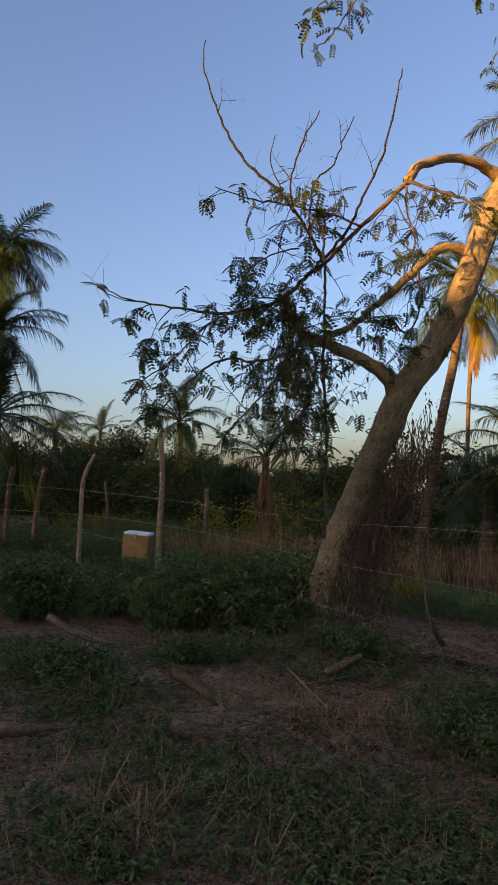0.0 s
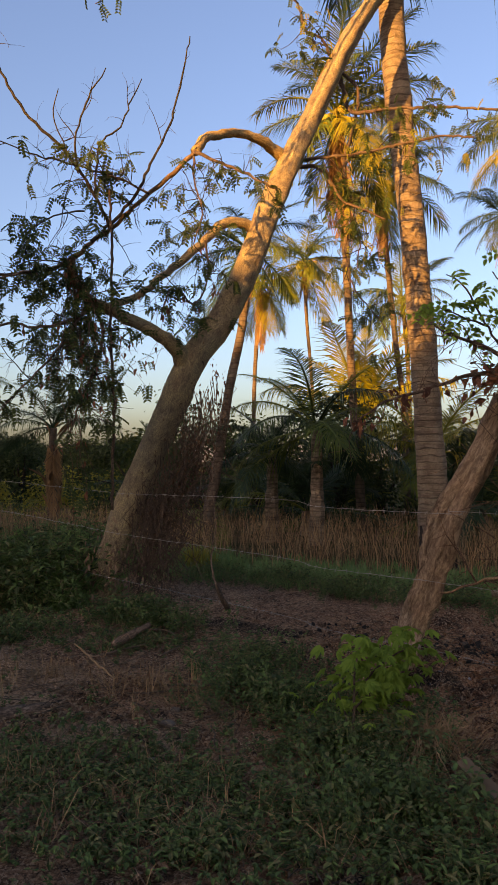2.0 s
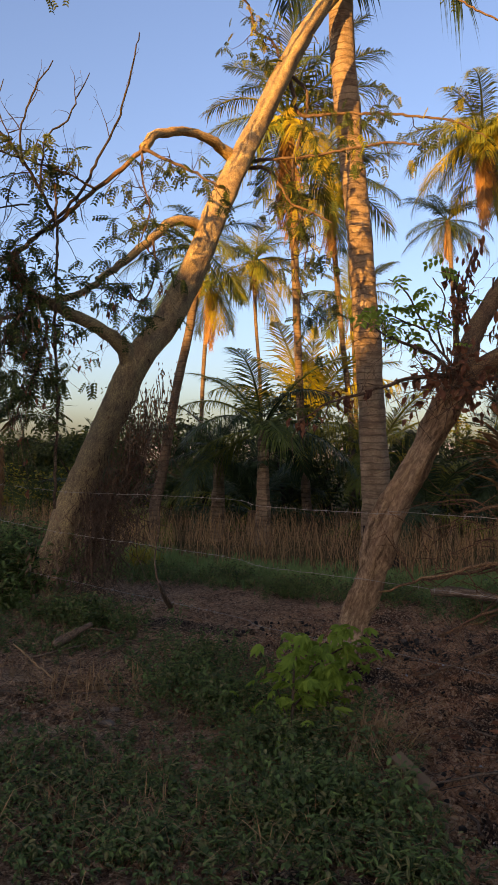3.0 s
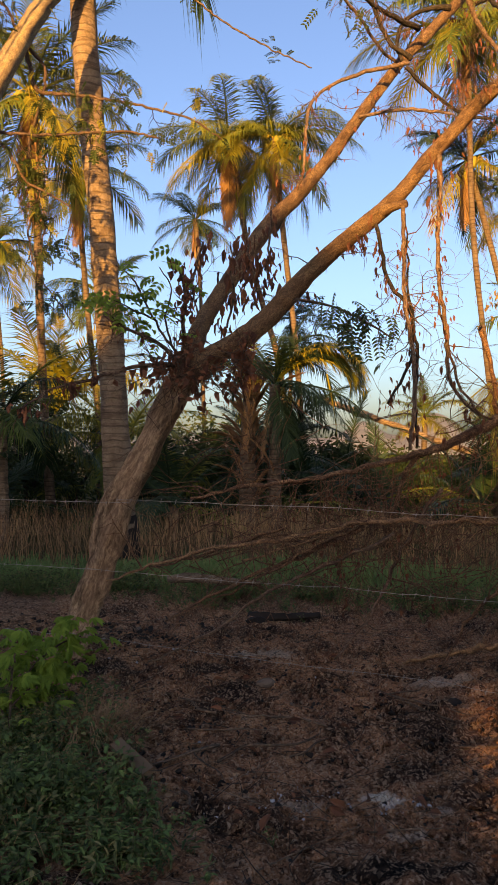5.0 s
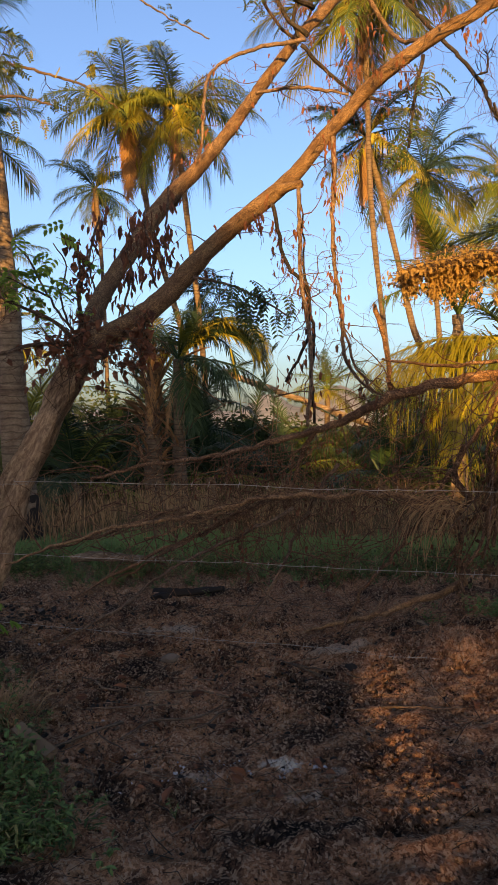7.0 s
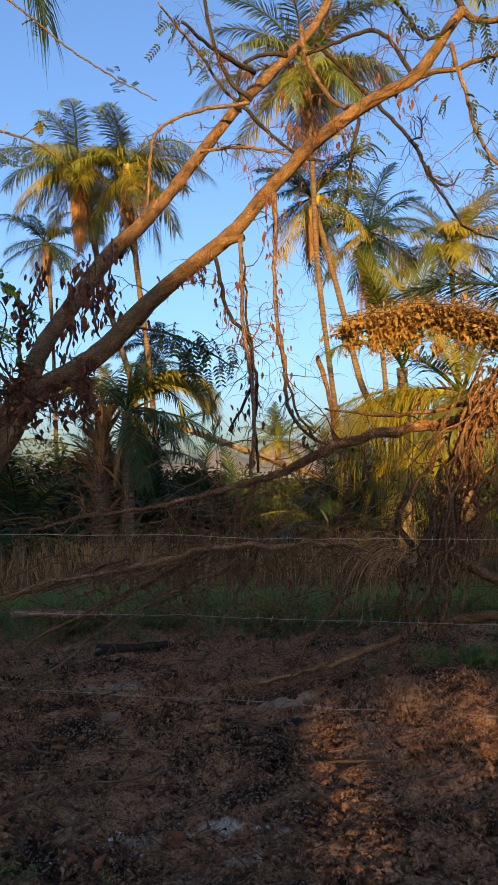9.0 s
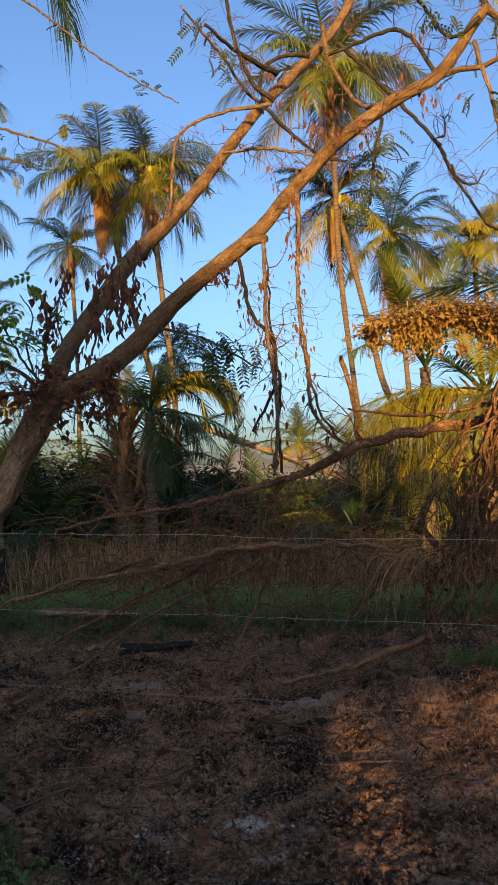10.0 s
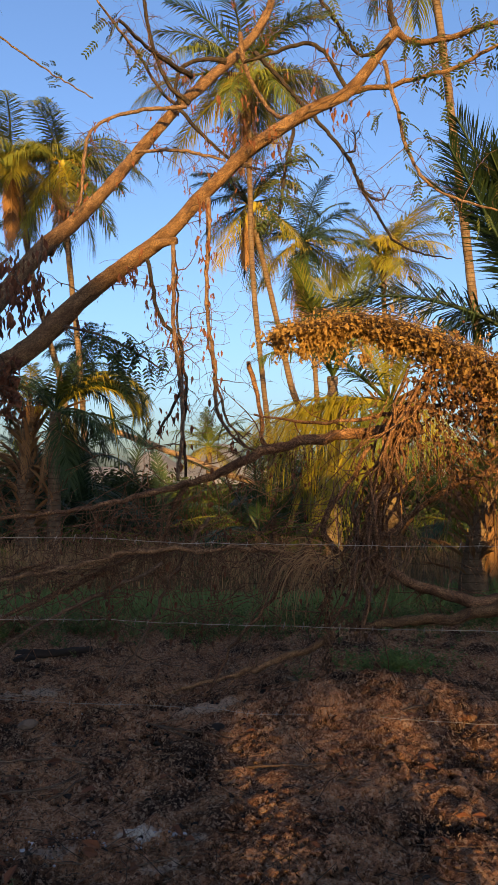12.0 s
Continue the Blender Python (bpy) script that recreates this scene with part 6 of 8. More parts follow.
BRUSH = "dry fallen branch with bare twigs caught behind the wire"
brush = [
    fallen("fallen_branch", [(2.88, 5.20, 2.01, 0.044), (2.49, 5.30, 1.98, 0.039), (2.15, 5.36, 1.93, 0.035), (1.89, 5.40, 1.88, 0.034), (1.68, 5.42, 1.82, 0.034), (1.37, 5.43, 1.67, 0.029), (1.16, 5.43, 1.59, 0.021), (0.86, 5.41, 1.52, 0.019), (0.57, 5.39, 1.45, 0.016), (0.25, 5.33, 1.38, 0.014), (-0.13, 5.24, 1.36, 0.012), (-0.49, 5.12, 1.28, 0.008)], "long dead limb with cut end hanging over the wire", BARK_BRUSH, 9, 26, 0.6),
    fallen("fallen_branch", [(2.10, 5.32, 0.94, 0.030), (1.94, 5.35, 1.01, 0.030), (1.77, 5.37, 1.07, 0.025), (1.52, 5.40, 1.10, 0.023), (1.27, 5.41, 1.10, 0.021), (0.98, 5.41, 1.11, 0.017), (0.77, 5.40, 1.11, 0.016), (0.56, 5.39, 1.05, 0.012), (0.28, 5.35, 0.95, 0.010), (-0.14, 5.26, 0.84, 0.008)], BRUSH, BARK_WARM, 8, 26, 0.6),
    fallen("fallen_branch", [(2.24, 5.38, 0.45, 0.035), (2.09, 5.46, 0.34, 0.031), (1.90, 5.56, 0.26, 0.031), (1.62, 5.68, 0.12, 0.027), (1.33, 5.79, 0.05, 0.022), (1.07, 5.87, -0.05, 0.013), (0.85, 5.93, -0.13, 0.009)], BRUSH, BARK_WARM, 8, 10, 0.4),
    fallen("fallen_branch", [(3.30, 4.48, 0.75, 0.056), (3.14, 4.61, 0.78, 0.048), (3.01, 4.71, 0.75, 0.044), (2.87, 4.81, 0.81, 0.036), (2.70, 4.92, 0.85, 0.032), (2.53, 5.03, 0.95, 0.029), (2.35, 5.12, 1.06, 0.029)], "thick bare brown limb reaching out of the creeper", BARK_BRUSH, 10, 10, 0.5),
    fallen("fallen_branch", [(3.25, 4.51, 0.75, 0.045), (3.06, 4.64, 0.72, 0.042), (2.88, 4.78, 0.64, 0.034), (2.69, 4.91, 0.61, 0.033), (2.48, 5.04, 0.57, 0.029), (2.27, 5.16, 0.54, 0.021)], "thick bare brown limb reaching out of the creeper", BARK_LIMB, 10, 8, 0.4),
    fallen("fallen_branch", [(2.23, 5.28, 1.06, 0.030), (2.12, 5.32, 1.27, 0.026), (2.20, 5.29, 1.44, 0.026), (2.35, 5.23, 1.65, 0.021), (2.47, 5.18, 1.87, 0.021)], BRUSH, BARK_BRUSH, 7, 8, 0.4),
    fallen("fallen_branch", [(2.42, 5.53, 0.95, 0.027), (2.72, 5.33, 1.24, 0.027), (2.96, 5.14, 1.48, 0.027), (3.15, 4.98, 1.61, 0.026), (3.33, 4.82, 1.69, 0.022)], BRUSH, BARK_BRUSH, 7, 8, 0.4),
    fallen("fallen_branch", [(1.63, 5.48, 2.11, 0.009), (1.91, 5.38, 2.06, 0.013), (2.23, 5.24, 2.04, 0.017), (2.60, 5.06, 2.11, 0.021), (2.94, 4.85, 2.16, 0.021), (3.23, 4.65, 2.19, 0.021)], BRUSH, BARK_BRUSH, 7, 6, 0.3),
    fallen("fallen_branch", [(0.15, 5.09, 1.08, 0.011), (-0.21, 5.24, 0.95, 0.016), (-0.49, 5.34, 0.84, 0.012), (-0.79, 5.42, 0.77, 0.010)], BRUSH, BARK_BRUSH, 6, 7, 0.4),
    fallen("fallen_branch", [(0.70, 5.25, 1.10, 0.016), (0.39, 5.31, 0.94, 0.012), (0.07, 5.34, 0.75, 0.012), (-0.22, 5.35, 0.61, 0.010), (-0.62, 5.35, 0.42, 0.008)], BRUSH, BARK_BRUSH, 6, 9, 0.4),
    fallen("fallen_branch", [(-1.02, 4.92, 0.75, 0.008), (-0.67, 5.03, 0.86, 0.012), (-0.33, 5.10, 0.94, 0.015), (0.16, 5.16, 1.00, 0.020), (0.67, 5.18, 1.11, 0.020), (1.22, 5.13, 1.12, 0.020)], BRUSH, BARK_WARM, 7, 7, 0.45),
    fallen("fallen_branch", [(-0.67, 5.19, 0.43, 0.008), (-0.44, 5.26, 0.55, 0.012), (-0.12, 5.33, 0.70, 0.016), (0.34, 5.39, 0.88, 0.020), (0.73, 5.42, 1.06, 0.021)], BRUSH, BARK_BRUSH, 7, 7, 0.45),
    fallen("fallen_branch", [(-0.82, 5.37, 0.10, 0.008), (-0.38, 5.41, 0.29, 0.012), (0.03, 5.40, 0.59, 0.014), (0.52, 5.36, 0.82, 0.016), (0.92, 5.29, 1.03, 0.016)], BRUSH, BARK_DEAD, 6, 6, 0.4),
    fallen("fallen_branch", [(0.52, 5.54, 0.08, 0.008), (0.77, 5.48, 0.42, 0.013), (0.94, 5.43, 0.76, 0.017), (1.10, 5.38, 1.10, 0.017), (1.26, 5.33, 1.34, 0.017)], BRUSH, BARK_DEAD, 6, 6, 0.4),
    fallen("fallen_branch", [(1.27, 5.43, 0.04, 0.008), (1.43, 5.37, 0.38, 0.013), (1.66, 5.28, 0.68, 0.017), (1.88, 5.18, 1.02, 0.017), (2.02, 5.10, 1.30, 0.017)], BRUSH, BARK_BRUSH, 6, 6, 0.4),
    fallen("fallen_branch", [(1.92, 6.23, 1.91, 0.024), (1.86, 6.19, 2.25, 0.024), (1.79, 6.17, 2.58, 0.024), (1.76, 6.16, 2.63, 0.019)], "upright dead stub rising from a limb", BARK_BRUSH, 7, 0),
    fallen("fallen_branch", [(1.15, 5.48, 1.61, 0.025), (1.04, 5.48, 1.46, 0.021), (0.97, 5.47, 1.26, 0.017), (0.90, 5.45, 0.97, 0.012), (0.85, 5.42, 0.73, 0.008)], BRUSH, BARK_BRUSH, 6, 8, 0.4),
    fallen("fallen_branch", [(0.95, 5.01, 3.18, 0.006), (0.98, 5.06, 2.72, 0.010), (1.03, 5.10, 2.33, 0.014), (1.04, 5.15, 1.94, 0.014), (1.06, 5.19, 1.63, 0.012)], "dark dead branch hanging down to a fallen limb", BARK_DARK, 7, 6, 0.35),
    fallen("fallen_branch", [(1.25, 5.36, 2.66, 0.010), (1.30, 5.32, 2.36, 0.012), (1.35, 5.28, 2.11, 0.012), (1.46, 5.23, 1.90, 0.010), (1.57, 5.18, 1.82, 0.010)], "dead branch hanging down to a fallen limb", BARK_BRUSH, 7, 6, 0.3),
]


def thicket():
    """Fine dead stems tangled in front of the reeds."""
    a = np.array((-0.58, 5.51, 1.18))
    b = np.array((2.11, 5.32, 1.11))
    ob = thing("brushwood", (a + b) / 2 * (1, 1, 0), "tangle of fine dead brushwood in front of dry reeds", "brushwood", kind="stuff")
    o = np.array(ob.location)
    g = Geo()
    for _ in range(260):
        s = rng.random()
        p = a + (b - a) * s + rng.normal(0, 1, 3) * (0.2, 0.35, 0.28)
        d = rng.normal(0, 1, 3) * (1.0, 0.5, 0.55)
        d /= np.linalg.norm(d)
        rows = []
        n, ln = 7, rng.uniform(0.35, 1.1)
        for k in range(n):
            rows.append((*(p - o), 0.0042 * (1 - 0.75 * k / n)))
            d = d + rng.normal(0, 0.2, 3) + (0, 0, -0.05)
            d /= np.linalg.norm(d)
            p = p + d * ln / n
        tube(g, rows, 4, cap=False)
    part("stems", g, BARK_BRUSH, ob, kind="stuff")


thicket()


def creeper():
    """Dead creeper: a leafy mat over the limbs, ropes of stems that fall from it, curled leaves caught in them."""
    ridge = smooth_path([(1.74, 5.55, 2.75, 0.004), (1.93, 5.42, 2.79, 0.004), (2.15, 5.26, 2.81, 0.004), (2.39, 5.07, 2.78, 0.004), (2.60, 4.87, 2.66, 0.004), (2.82, 4.62, 2.50, 0.004), (3.01, 4.37, 2.30, 0.004), (3.20, 4.06, 2.07, 0.004)], 0.02)[:, :3]
    o = np.array((2.48, 4.85, 0.0))
    ob = thing("dead_creeper", o, "sunlit mat of dried brown creeper draped over dead limbs", "creeper", kind="stuff")
    shapes = [crumpled_leaf(a, b, k) for k, (a, b) in enumerate(((0.036, 0.011), (0.044, 0.017), (0.037, 0.023), (0.050, 0.030), (0.062, 0.036)))]
    top, low, strands, ropes = Geo(), Geo(), Geo(), Geo()
    n = len(ridge)
    bunch = rng.random(13) * 0.5
    length = rng.uniform(0.08, 0.34, 13)
    for sh in shapes:
        # the mat itself, thin at its far end
        m = 1350
        i = (rng.random(m) ** 0.8 * n).astype(int).clip(0, n - 1)
        s = i / n
        drop = rng.random(m) ** 1.5 * (0.07 + 0.35 * np.maximum(0, s - 0.4))
        at = ridge[i] + rng.normal(0, 1, (m, 3)) * (0.05, 0.15, 0.032) - np.stack([0 * drop, 0.3 * drop, drop], -1)
        top.stamp(*sh, turns(m, None, rng.uniform(0.0, 1.6, m), rng.normal(0, 1.0, m), 0.3 + 0.9 * rng.random(m) ** 1.4, at - o))
        # bunches that hang from the thin end
        m = 430
        b = rng.integers(13, size=m)
        at = ridge[(bunch[b] * n).astype(int)] + rng.normal(0, 1, (m, 3)) * (0.022, 0.07, 0.02)
        at[:, 2] -= rng.random(m) * length[b]
        top.stamp(*sh, turns(m, None, rng.uniform(0.8, 1.6, m), rng.normal(0, 0.8, m), rng.uniform(0.45, 0.95, m), at - o))
        # leaves on the shoulder of the thick body
        m = 190
        at = np.array((2.98, 4.52, 2.22)) + rng.normal(0, 1, (m, 3)) * (0.16, 0.22, 0.13)
        low.stamp(*sh, turns(m, None, rng.uniform(0.2, 1.6, m), rng.normal(0, 1.0, m), rng.uniform(0.5, 1.2, m), at - o))
        m = 200
        at = np.array((2.92, 4.66, 1.92)) + rng.normal(0, 1, (m, 3)) * (0.2, 0.2, 0.26)
        low.stamp(*sh, turns(m, None, rng.uniform(0.6, 1.6, m), rng.normal(0, 1.1, m), rng.uniform(0.4, 1.15, m), at - o))
        # a crumbly hanging string of leaves
        m = 60
        at = np.array((2.01, 4.94, 0.65)) + np.stack([rng.normal(0, 0.02, m), rng.normal(0, 0.02, m), rng.uniform(-0.36, 0.36, m)], -1)
        low.stamp(*sh, turns(m, None, rng.uniform(0.9, 1.6, m), rng.normal(0, 0.8, m), rng.uniform(0.3, 0.6, m), at - o))
    # stems laid along the ridge
    for _ in range(150):
        i = rng.integers(0, n - 60)
        j = min(n - 1, i + rng.integers(40, 160))
        rows = ridge[i:j:8] + rng.normal(0, 1, 3) * (0.03, 0.14, 0.03) - (0, 0, 0.03) + rng.normal(0, 0.012, (len(ridge[i:j:8]), 3))
        if len(rows) > 2:
            tube(strands, np.concatenate([rows - o, np.full((len(rows), 1), 0.0026)], 1), 4, cap=False)
    column = smooth_path([(2.81, 4.68, 2.48, 0.004), (2.64, 4.77, 2.24, 0.004), (2.50, 4.84, 1.93, 0.004), (2.40, 4.89, 1.57, 0.004), (2.30, 4.92, 1.22, 0.004), (2.22, 4.94, 0.82, 0.004), (2.16, 4.95, 0.51, 0.004)], 0.05)[:, :3]
    m = len(column)
    for sh in shapes:
        k = 150
        at = column[rng.integers(0, m, k)] + rng.normal(0, 1, (k, 3)) * (0.09, 0.11, 0.06)
        low.stamp(*sh, turns(k, None, rng.uniform(0.7, 1.6, k), rng.normal(0, 1.0, k), rng.uniform(0.4, 1.1, k), at - o))
    # thick twisted ropes of stem that fall from the mat
    for i in range(30):
        a = int(rng.integers(0, m // 2))
        b = min(m, a + int(rng.integers(14, 40)))
        off = rng.normal(0, 1, 3) * (0.10, 0.12, 0.03)
        seg = column[a:b:3]
        turn = np.linspace(0, rng.uniform(2, 7), len(seg)) + rng.uniform(0, 6.28)
        rows = seg + off * np.linspace(0.5, 1.4, len(seg))[:, None] + 0.035 * np.stack([np.cos(turn), np.sin(turn), 0 * turn], -1) + rng.normal(0, 0.035, seg.shape)
        if len(rows) > 3:
            tube(ropes, smooth_path(np.concatenate([rows - o, np.full((len(rows), 1), rng.uniform(0.004, 0.013))], 1), 0.05), 6, 0.08, cap=False)
    for i in range(60):
        p = np.array((rng.uniform(2.05, 3.25), 4.75 + rng.normal(0, 0.15), rng.uniform(1.3, 2.35)))
        d = np.array([rng.normal(-0.1, 0.35), rng.normal(0, 0.2), -1.0])
        rows, rad = [], rng.uniform(0.0012, 0.006)
        for k in range(9):
            rows.append((*(p - o), rad * (1 - 0.07 * k)))
            d = d + rng.normal(0, 0.3, 3) + (0, 0, -0.12)
            d /= np.linalg.norm(d)
            p = p + d * 0.11
        tube(ropes if rad > 0.004 else strands, rows, 5, cap=False)
    # sprawling side shoots
    for i in range(46):
        p = np.array((rng.uniform(2.1, 3.2), 4.8 + rng.normal(0, 0.15), rng.uniform(0.9, 2.2)))
        d = rng.normal(0, 1, 3) * (1.0, 0.4, 0.6)
        rows = []
        for k in range(8):
            rows.append((*(p - o), 0.004 * (1 - 0.1 * k)))
            d = d / np.linalg.norm(d) + rng.normal(0, 0.35, 3)
            p = p + d / np.linalg.norm(d) * 0.075
        tube(strands, rows, 4, cap=False)
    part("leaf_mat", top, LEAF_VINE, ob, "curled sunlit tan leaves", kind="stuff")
    part("hanging_leaves", low, LEAF_VINE_SHADED, ob, "curled brown leaves, shade put into their dark colour", kind="stuff")
    part("strands", strands, BARK_TWIG, ob, "wiry dead stems", kind="stuff")
    part("ropes", ropes, BARK_BRUSH, ob, "thick twisted reddish dead stems", True, kind="stuff")


def stem_curtain():
    """Thin dead stems that hang from the long limb over the wire down to the burnt soil."""
    ob = thing("hanging_stems", (1.2, 5.35, 0), "curtain of thin reddish dead stems hanging from a limb", "dead stems", kind="stuff")
    o = np.array(ob.location)
    g, dry = Geo(), Geo()
    over = np.concatenate([brush[0][int(0.2 * len(brush[0])):int(0.8 * len(brush[0]))], brush[1][:int(0.75 * len(brush[1]))]])
    ends = []
    for _ in range(190):
        p = over[rng.integers(len(over)), :3] + rng.normal(0, 1, 3) * (0.05, 0.1, 0.02)
        d = np.array([rng.normal(0, 0.25), rng.normal(0, 0.2), -1.0])
        rad, ln, rows = rng.uniform(0.0014, 0.0032), rng.uniform(0.35, 1.0), []
        for k in range(8):
            rows.append((*(p - o), rad * (1 - 0.08 * k)))
            d = d / np.linalg.norm(d) + rng.normal(0, 0.16, 3) + (0, 0, -0.05)
            p = p + d / np.linalg.norm(d) * ln / 8
            if p[2] < 0.02:
                break
        if len(rows) > 3:
            tube(g, rows, 4, cap=False)
            ends.append(np.array(rows))
    leaves_along(dry, ends, crumpled_leaf(0.06, 0.03, 9), 260, (0.8, 1.6), (0.4, 1.0), 0.015, 0.1)
    part("stems", g, BARK_BRUSH, ob, kind="stuff")
    part("dead_leaves", dry, LEAF_DRY, ob, "small curled red-brown leaves", kind="stuff")


stem_curtain()
creeper()


def hanging_straw():
    """Limp dry fronds hanging from a limb over the wire."""
    a = np.array((1.91, 5.02, 1.08))
    ob = thing("hanging_straw", a * (1, 1, 0), "limp dry straw-coloured fronds hanging over the wire", "dry frond", kind="stuff")
    o = np.array(ob.location)
    g = Geo()
    for i in range(70):
        p = a + rng.normal(0, 1, 3) * (0.11, 0.06, 0.04) + (0.05, 0, 0)
        d = np.array([rng.normal(-0.55, 0.55), rng.normal(0, 0.35), rng.uniform(-0.5, 0.5)])
        ln, rows = rng.uniform(0.3, 0.75), []
        for k in range(8):
            rows.append((*(p - o), 0.0032 * (1 - 0.09 * k)))
            d = d / np.linalg.norm(d)
            p = p + d * ln / 8
            d = d + rng.normal(0, 0.12, 3) + (0, 0, -0.42)
        tube(g, rows, 4, cap=False)
    part("straws", g, STRAW, ob, kind="stuff")


hanging_straw()

# ---------------------------------------------------------------- reeds, grass, weeds


def reed_edge(x):
    return 10.7 - 0.25 * np.maximum(x, 0) + 0.35 * np.sin(1.3 * x)


def reeds():
    ob = thing("dry_reeds", (0, 10.5, 0), "dense stand of dry brown reeds across the field", "reeds", kind="stuff")
    o = np.array(ob.location)
    n = 6000
    x = rng.uniform(-13, 13, n)
    y = reed_edge(x).clip(5.8, 14) + 5.0 * rng.random(n) ** 1.6
    at = on_ground(x, y, -0.02) - o
    w = 0.0055
    v = np.array([(-w, 0, 0), (w, 0, 0), (0.7 * w, 0.02, 0.5), (-0.7 * w, 0.02, 0.5), (0, 0.05, 1.0), (0, 0, 0.35), (0.09, 0.03, 0.72), (0.095, 0.03, 0.71), (0, 0, 0.55), (-0.07, -0.02, 0.9), (-0.075, -0.02, 0.89), (0.004, 0, 0.33), (-0.004, 0, 0.53)])
    f = [(0, 1, 2, 3), (3, 2, 4), (5, 11, 6), (11, 7, 6), (8, 9, 12), (12, 9, 10)]
    m = turns(n, None, rng.normal(0, 0.17, n), rng.normal(0, 0.17, n), 0.35 + 0.5 * rng.random(n), at)
    g = Geo()
    g.stamp(v, f, m)
    part("stalks", g, REED, ob, kind="stuff")


reeds()


def pale_stalks():
    ob = thing("reed_stubble", (0, 9, 0), "pale sunbleached stalks in front of brown reeds", "reeds", kind="stuff")
    g = Geo()
    for _ in range(140):
        x = rng.choice([-4.2, -2.6, -1.2, 0.6, 2.0]) + rng.normal(0, 0.45)
        p = on_ground(x, reed_edge(x) - 0.1 + rng.normal(0, 0.15)) - (0, 9, 0)
        ln = rng.uniform(0.2, 0.6)
        tube(g, [(*p, 0.006), (p[0] + rng.normal(0, 0.03), p[1], p[2] + ln * 0.6, 0.005), (p[0] + rng.normal(0, 0.08), p[1], p[2] + ln, 0.003)], 4, cap=False)
    part("stalks", g, STRAW, ob, kind="stuff")


pale_stalks()


def tuft_shape(blades=9, h=0.3, w=0.006, lean=0.5, seed=0):
    r = np.random.default_rng(seed)
    v, f = [], []
    for _ in range(blades):
        a, l = r.uniform(0, 6.28), r.uniform(0.1, lean)
        d = np.array([math.cos(a), math.sin(a), 0])
        s = np.array([-d[1], d[0], 0]) * w
        hh = h * r.uniform(0.6, 1.15)
        b = d * 0.02
        m = b + d * l * hh * 0.45 + np.array([0, 0, hh * 0.62])
        e = b + d * l * hh * 1.15 + np.array([0, 0, hh * (0.95 - 0.35 * l)])
        k = len(v)
        v += [b - s, b + s, m + s * 0.8, m - s * 0.8, e]
        f += [(k, k + 1, k + 2, k + 3), (k + 3, k + 2, k + 4)]
    return np.array(v), f


def herb_shape(leaves=12, h=0.3, leaf=0.06, width=0.035, spread=0.5, seed=0):
    """An upright herb: leaning stems with folded leaves."""
    r = np.random.default_rng(seed)
    v, f = [], []
    lv, lf = simple_leaf(leaf, width, 0.25)
    stems = max(1, leaves // 6)
    for s in range(stems):
        a, l = r.uniform(0, 6.28), r.uniform(0.1, spread)
        tip = np.array([math.cos(a) * l * h, math.sin(a) * l * h, h * r.uniform(0.7, 1.1)])
        k = len(v)
        v += [(-0.002, 0, 0), (0.002, 0, 0), tip + (0.001, 0, 0), tip - (0.001, 0, 0)]
        f.append((k, k + 1, k + 2, k + 3))
        for j in range(leaves // stems):
            q = tip * r.uniform(0.25, 1.0)
            az, ti, sc = r.uniform(0, 6.28), r.uniform(-0.4, 0.7), r.uniform(0.6, 1.2)
            c, sn, ct, st = math.cos(az), math.sin(az), math.cos(ti), math.sin(ti)
            w = np.stack([(lv[:, 0] * ct + lv[:, 2] * st) * c - lv[:, 1] * sn, (lv[:, 0] * ct + lv[:, 2] * st) * sn + lv[:, 1] * c, -lv[:, 0] * st + lv[:, 2] * ct], -1) * sc + q
            f += [tuple(i + len(v) for i in t) for t in lf]
            v += w.tolist()
    return np.array([tuple(p) for p in v]), f


CREEP = [herb_shape(18, 0.075, 0.025, 0.014, 1.6, s) for s in range(5)]
HERB = [herb_shape(36, 0.23, 0.036, 0.022, 0.7, s + 10) for s in range(5)]
BUSHY = [herb_shape(60, 0.62, 0.07, 0.032, 0.7, s + 20) for s in range(4)]
TUFT = [tuft_shape(10, 0.26, 0.005, 0.8, s) for s in range(4)]
STRAWS = [tuft_shape(6, 0.24, 0.0026, 2.0, s + 5) for s in range(4)]


def patch(name, label, at, rx, ry, count, shapes, material, scale=(0.7, 1.2), category="weeds", turn=0.0, even=False):
    """A patch of one kind of plant round a place on the ground; one object of uncounted stuff."""
    c, s = math.cos(turn), math.sin(turn)
    r = np.sqrt(rng.random(count)) if even else np.abs(rng.normal(0, 0.5, count)).clip(0, 1.3)
    a = rng.uniform(0, 2 * np.pi, count)
    dx, dy = rx * r * np.cos(a), ry * r * np.sin(a)
    x, y = at[0] + c * dx - s * dy, at[1] + s * dx + c * dy
    o = np.array([at[0], at[1], 0.0])
    g = Geo()
    pick = rng.integers(len(shapes), size=count)
    for k, sh in enumerate(shapes):
        i = np.nonzero(pick == k)[0]
        g.stamp(*sh, turns(len(i), None, rng.normal(0, 0.12, len(i)), rng.normal(0, 0.12, len(i)), rng.uniform(*scale, len(i)), on_ground(x[i], y[i], -0.01) - o))
    ob = part(name, g, material)
    ob.location = o
    return tagged(ob, label, category, kind="stuff")


LOW = "low creeping green weeds over bare earth"
TALLW = "bushy green weeds growing beside the fence tree"
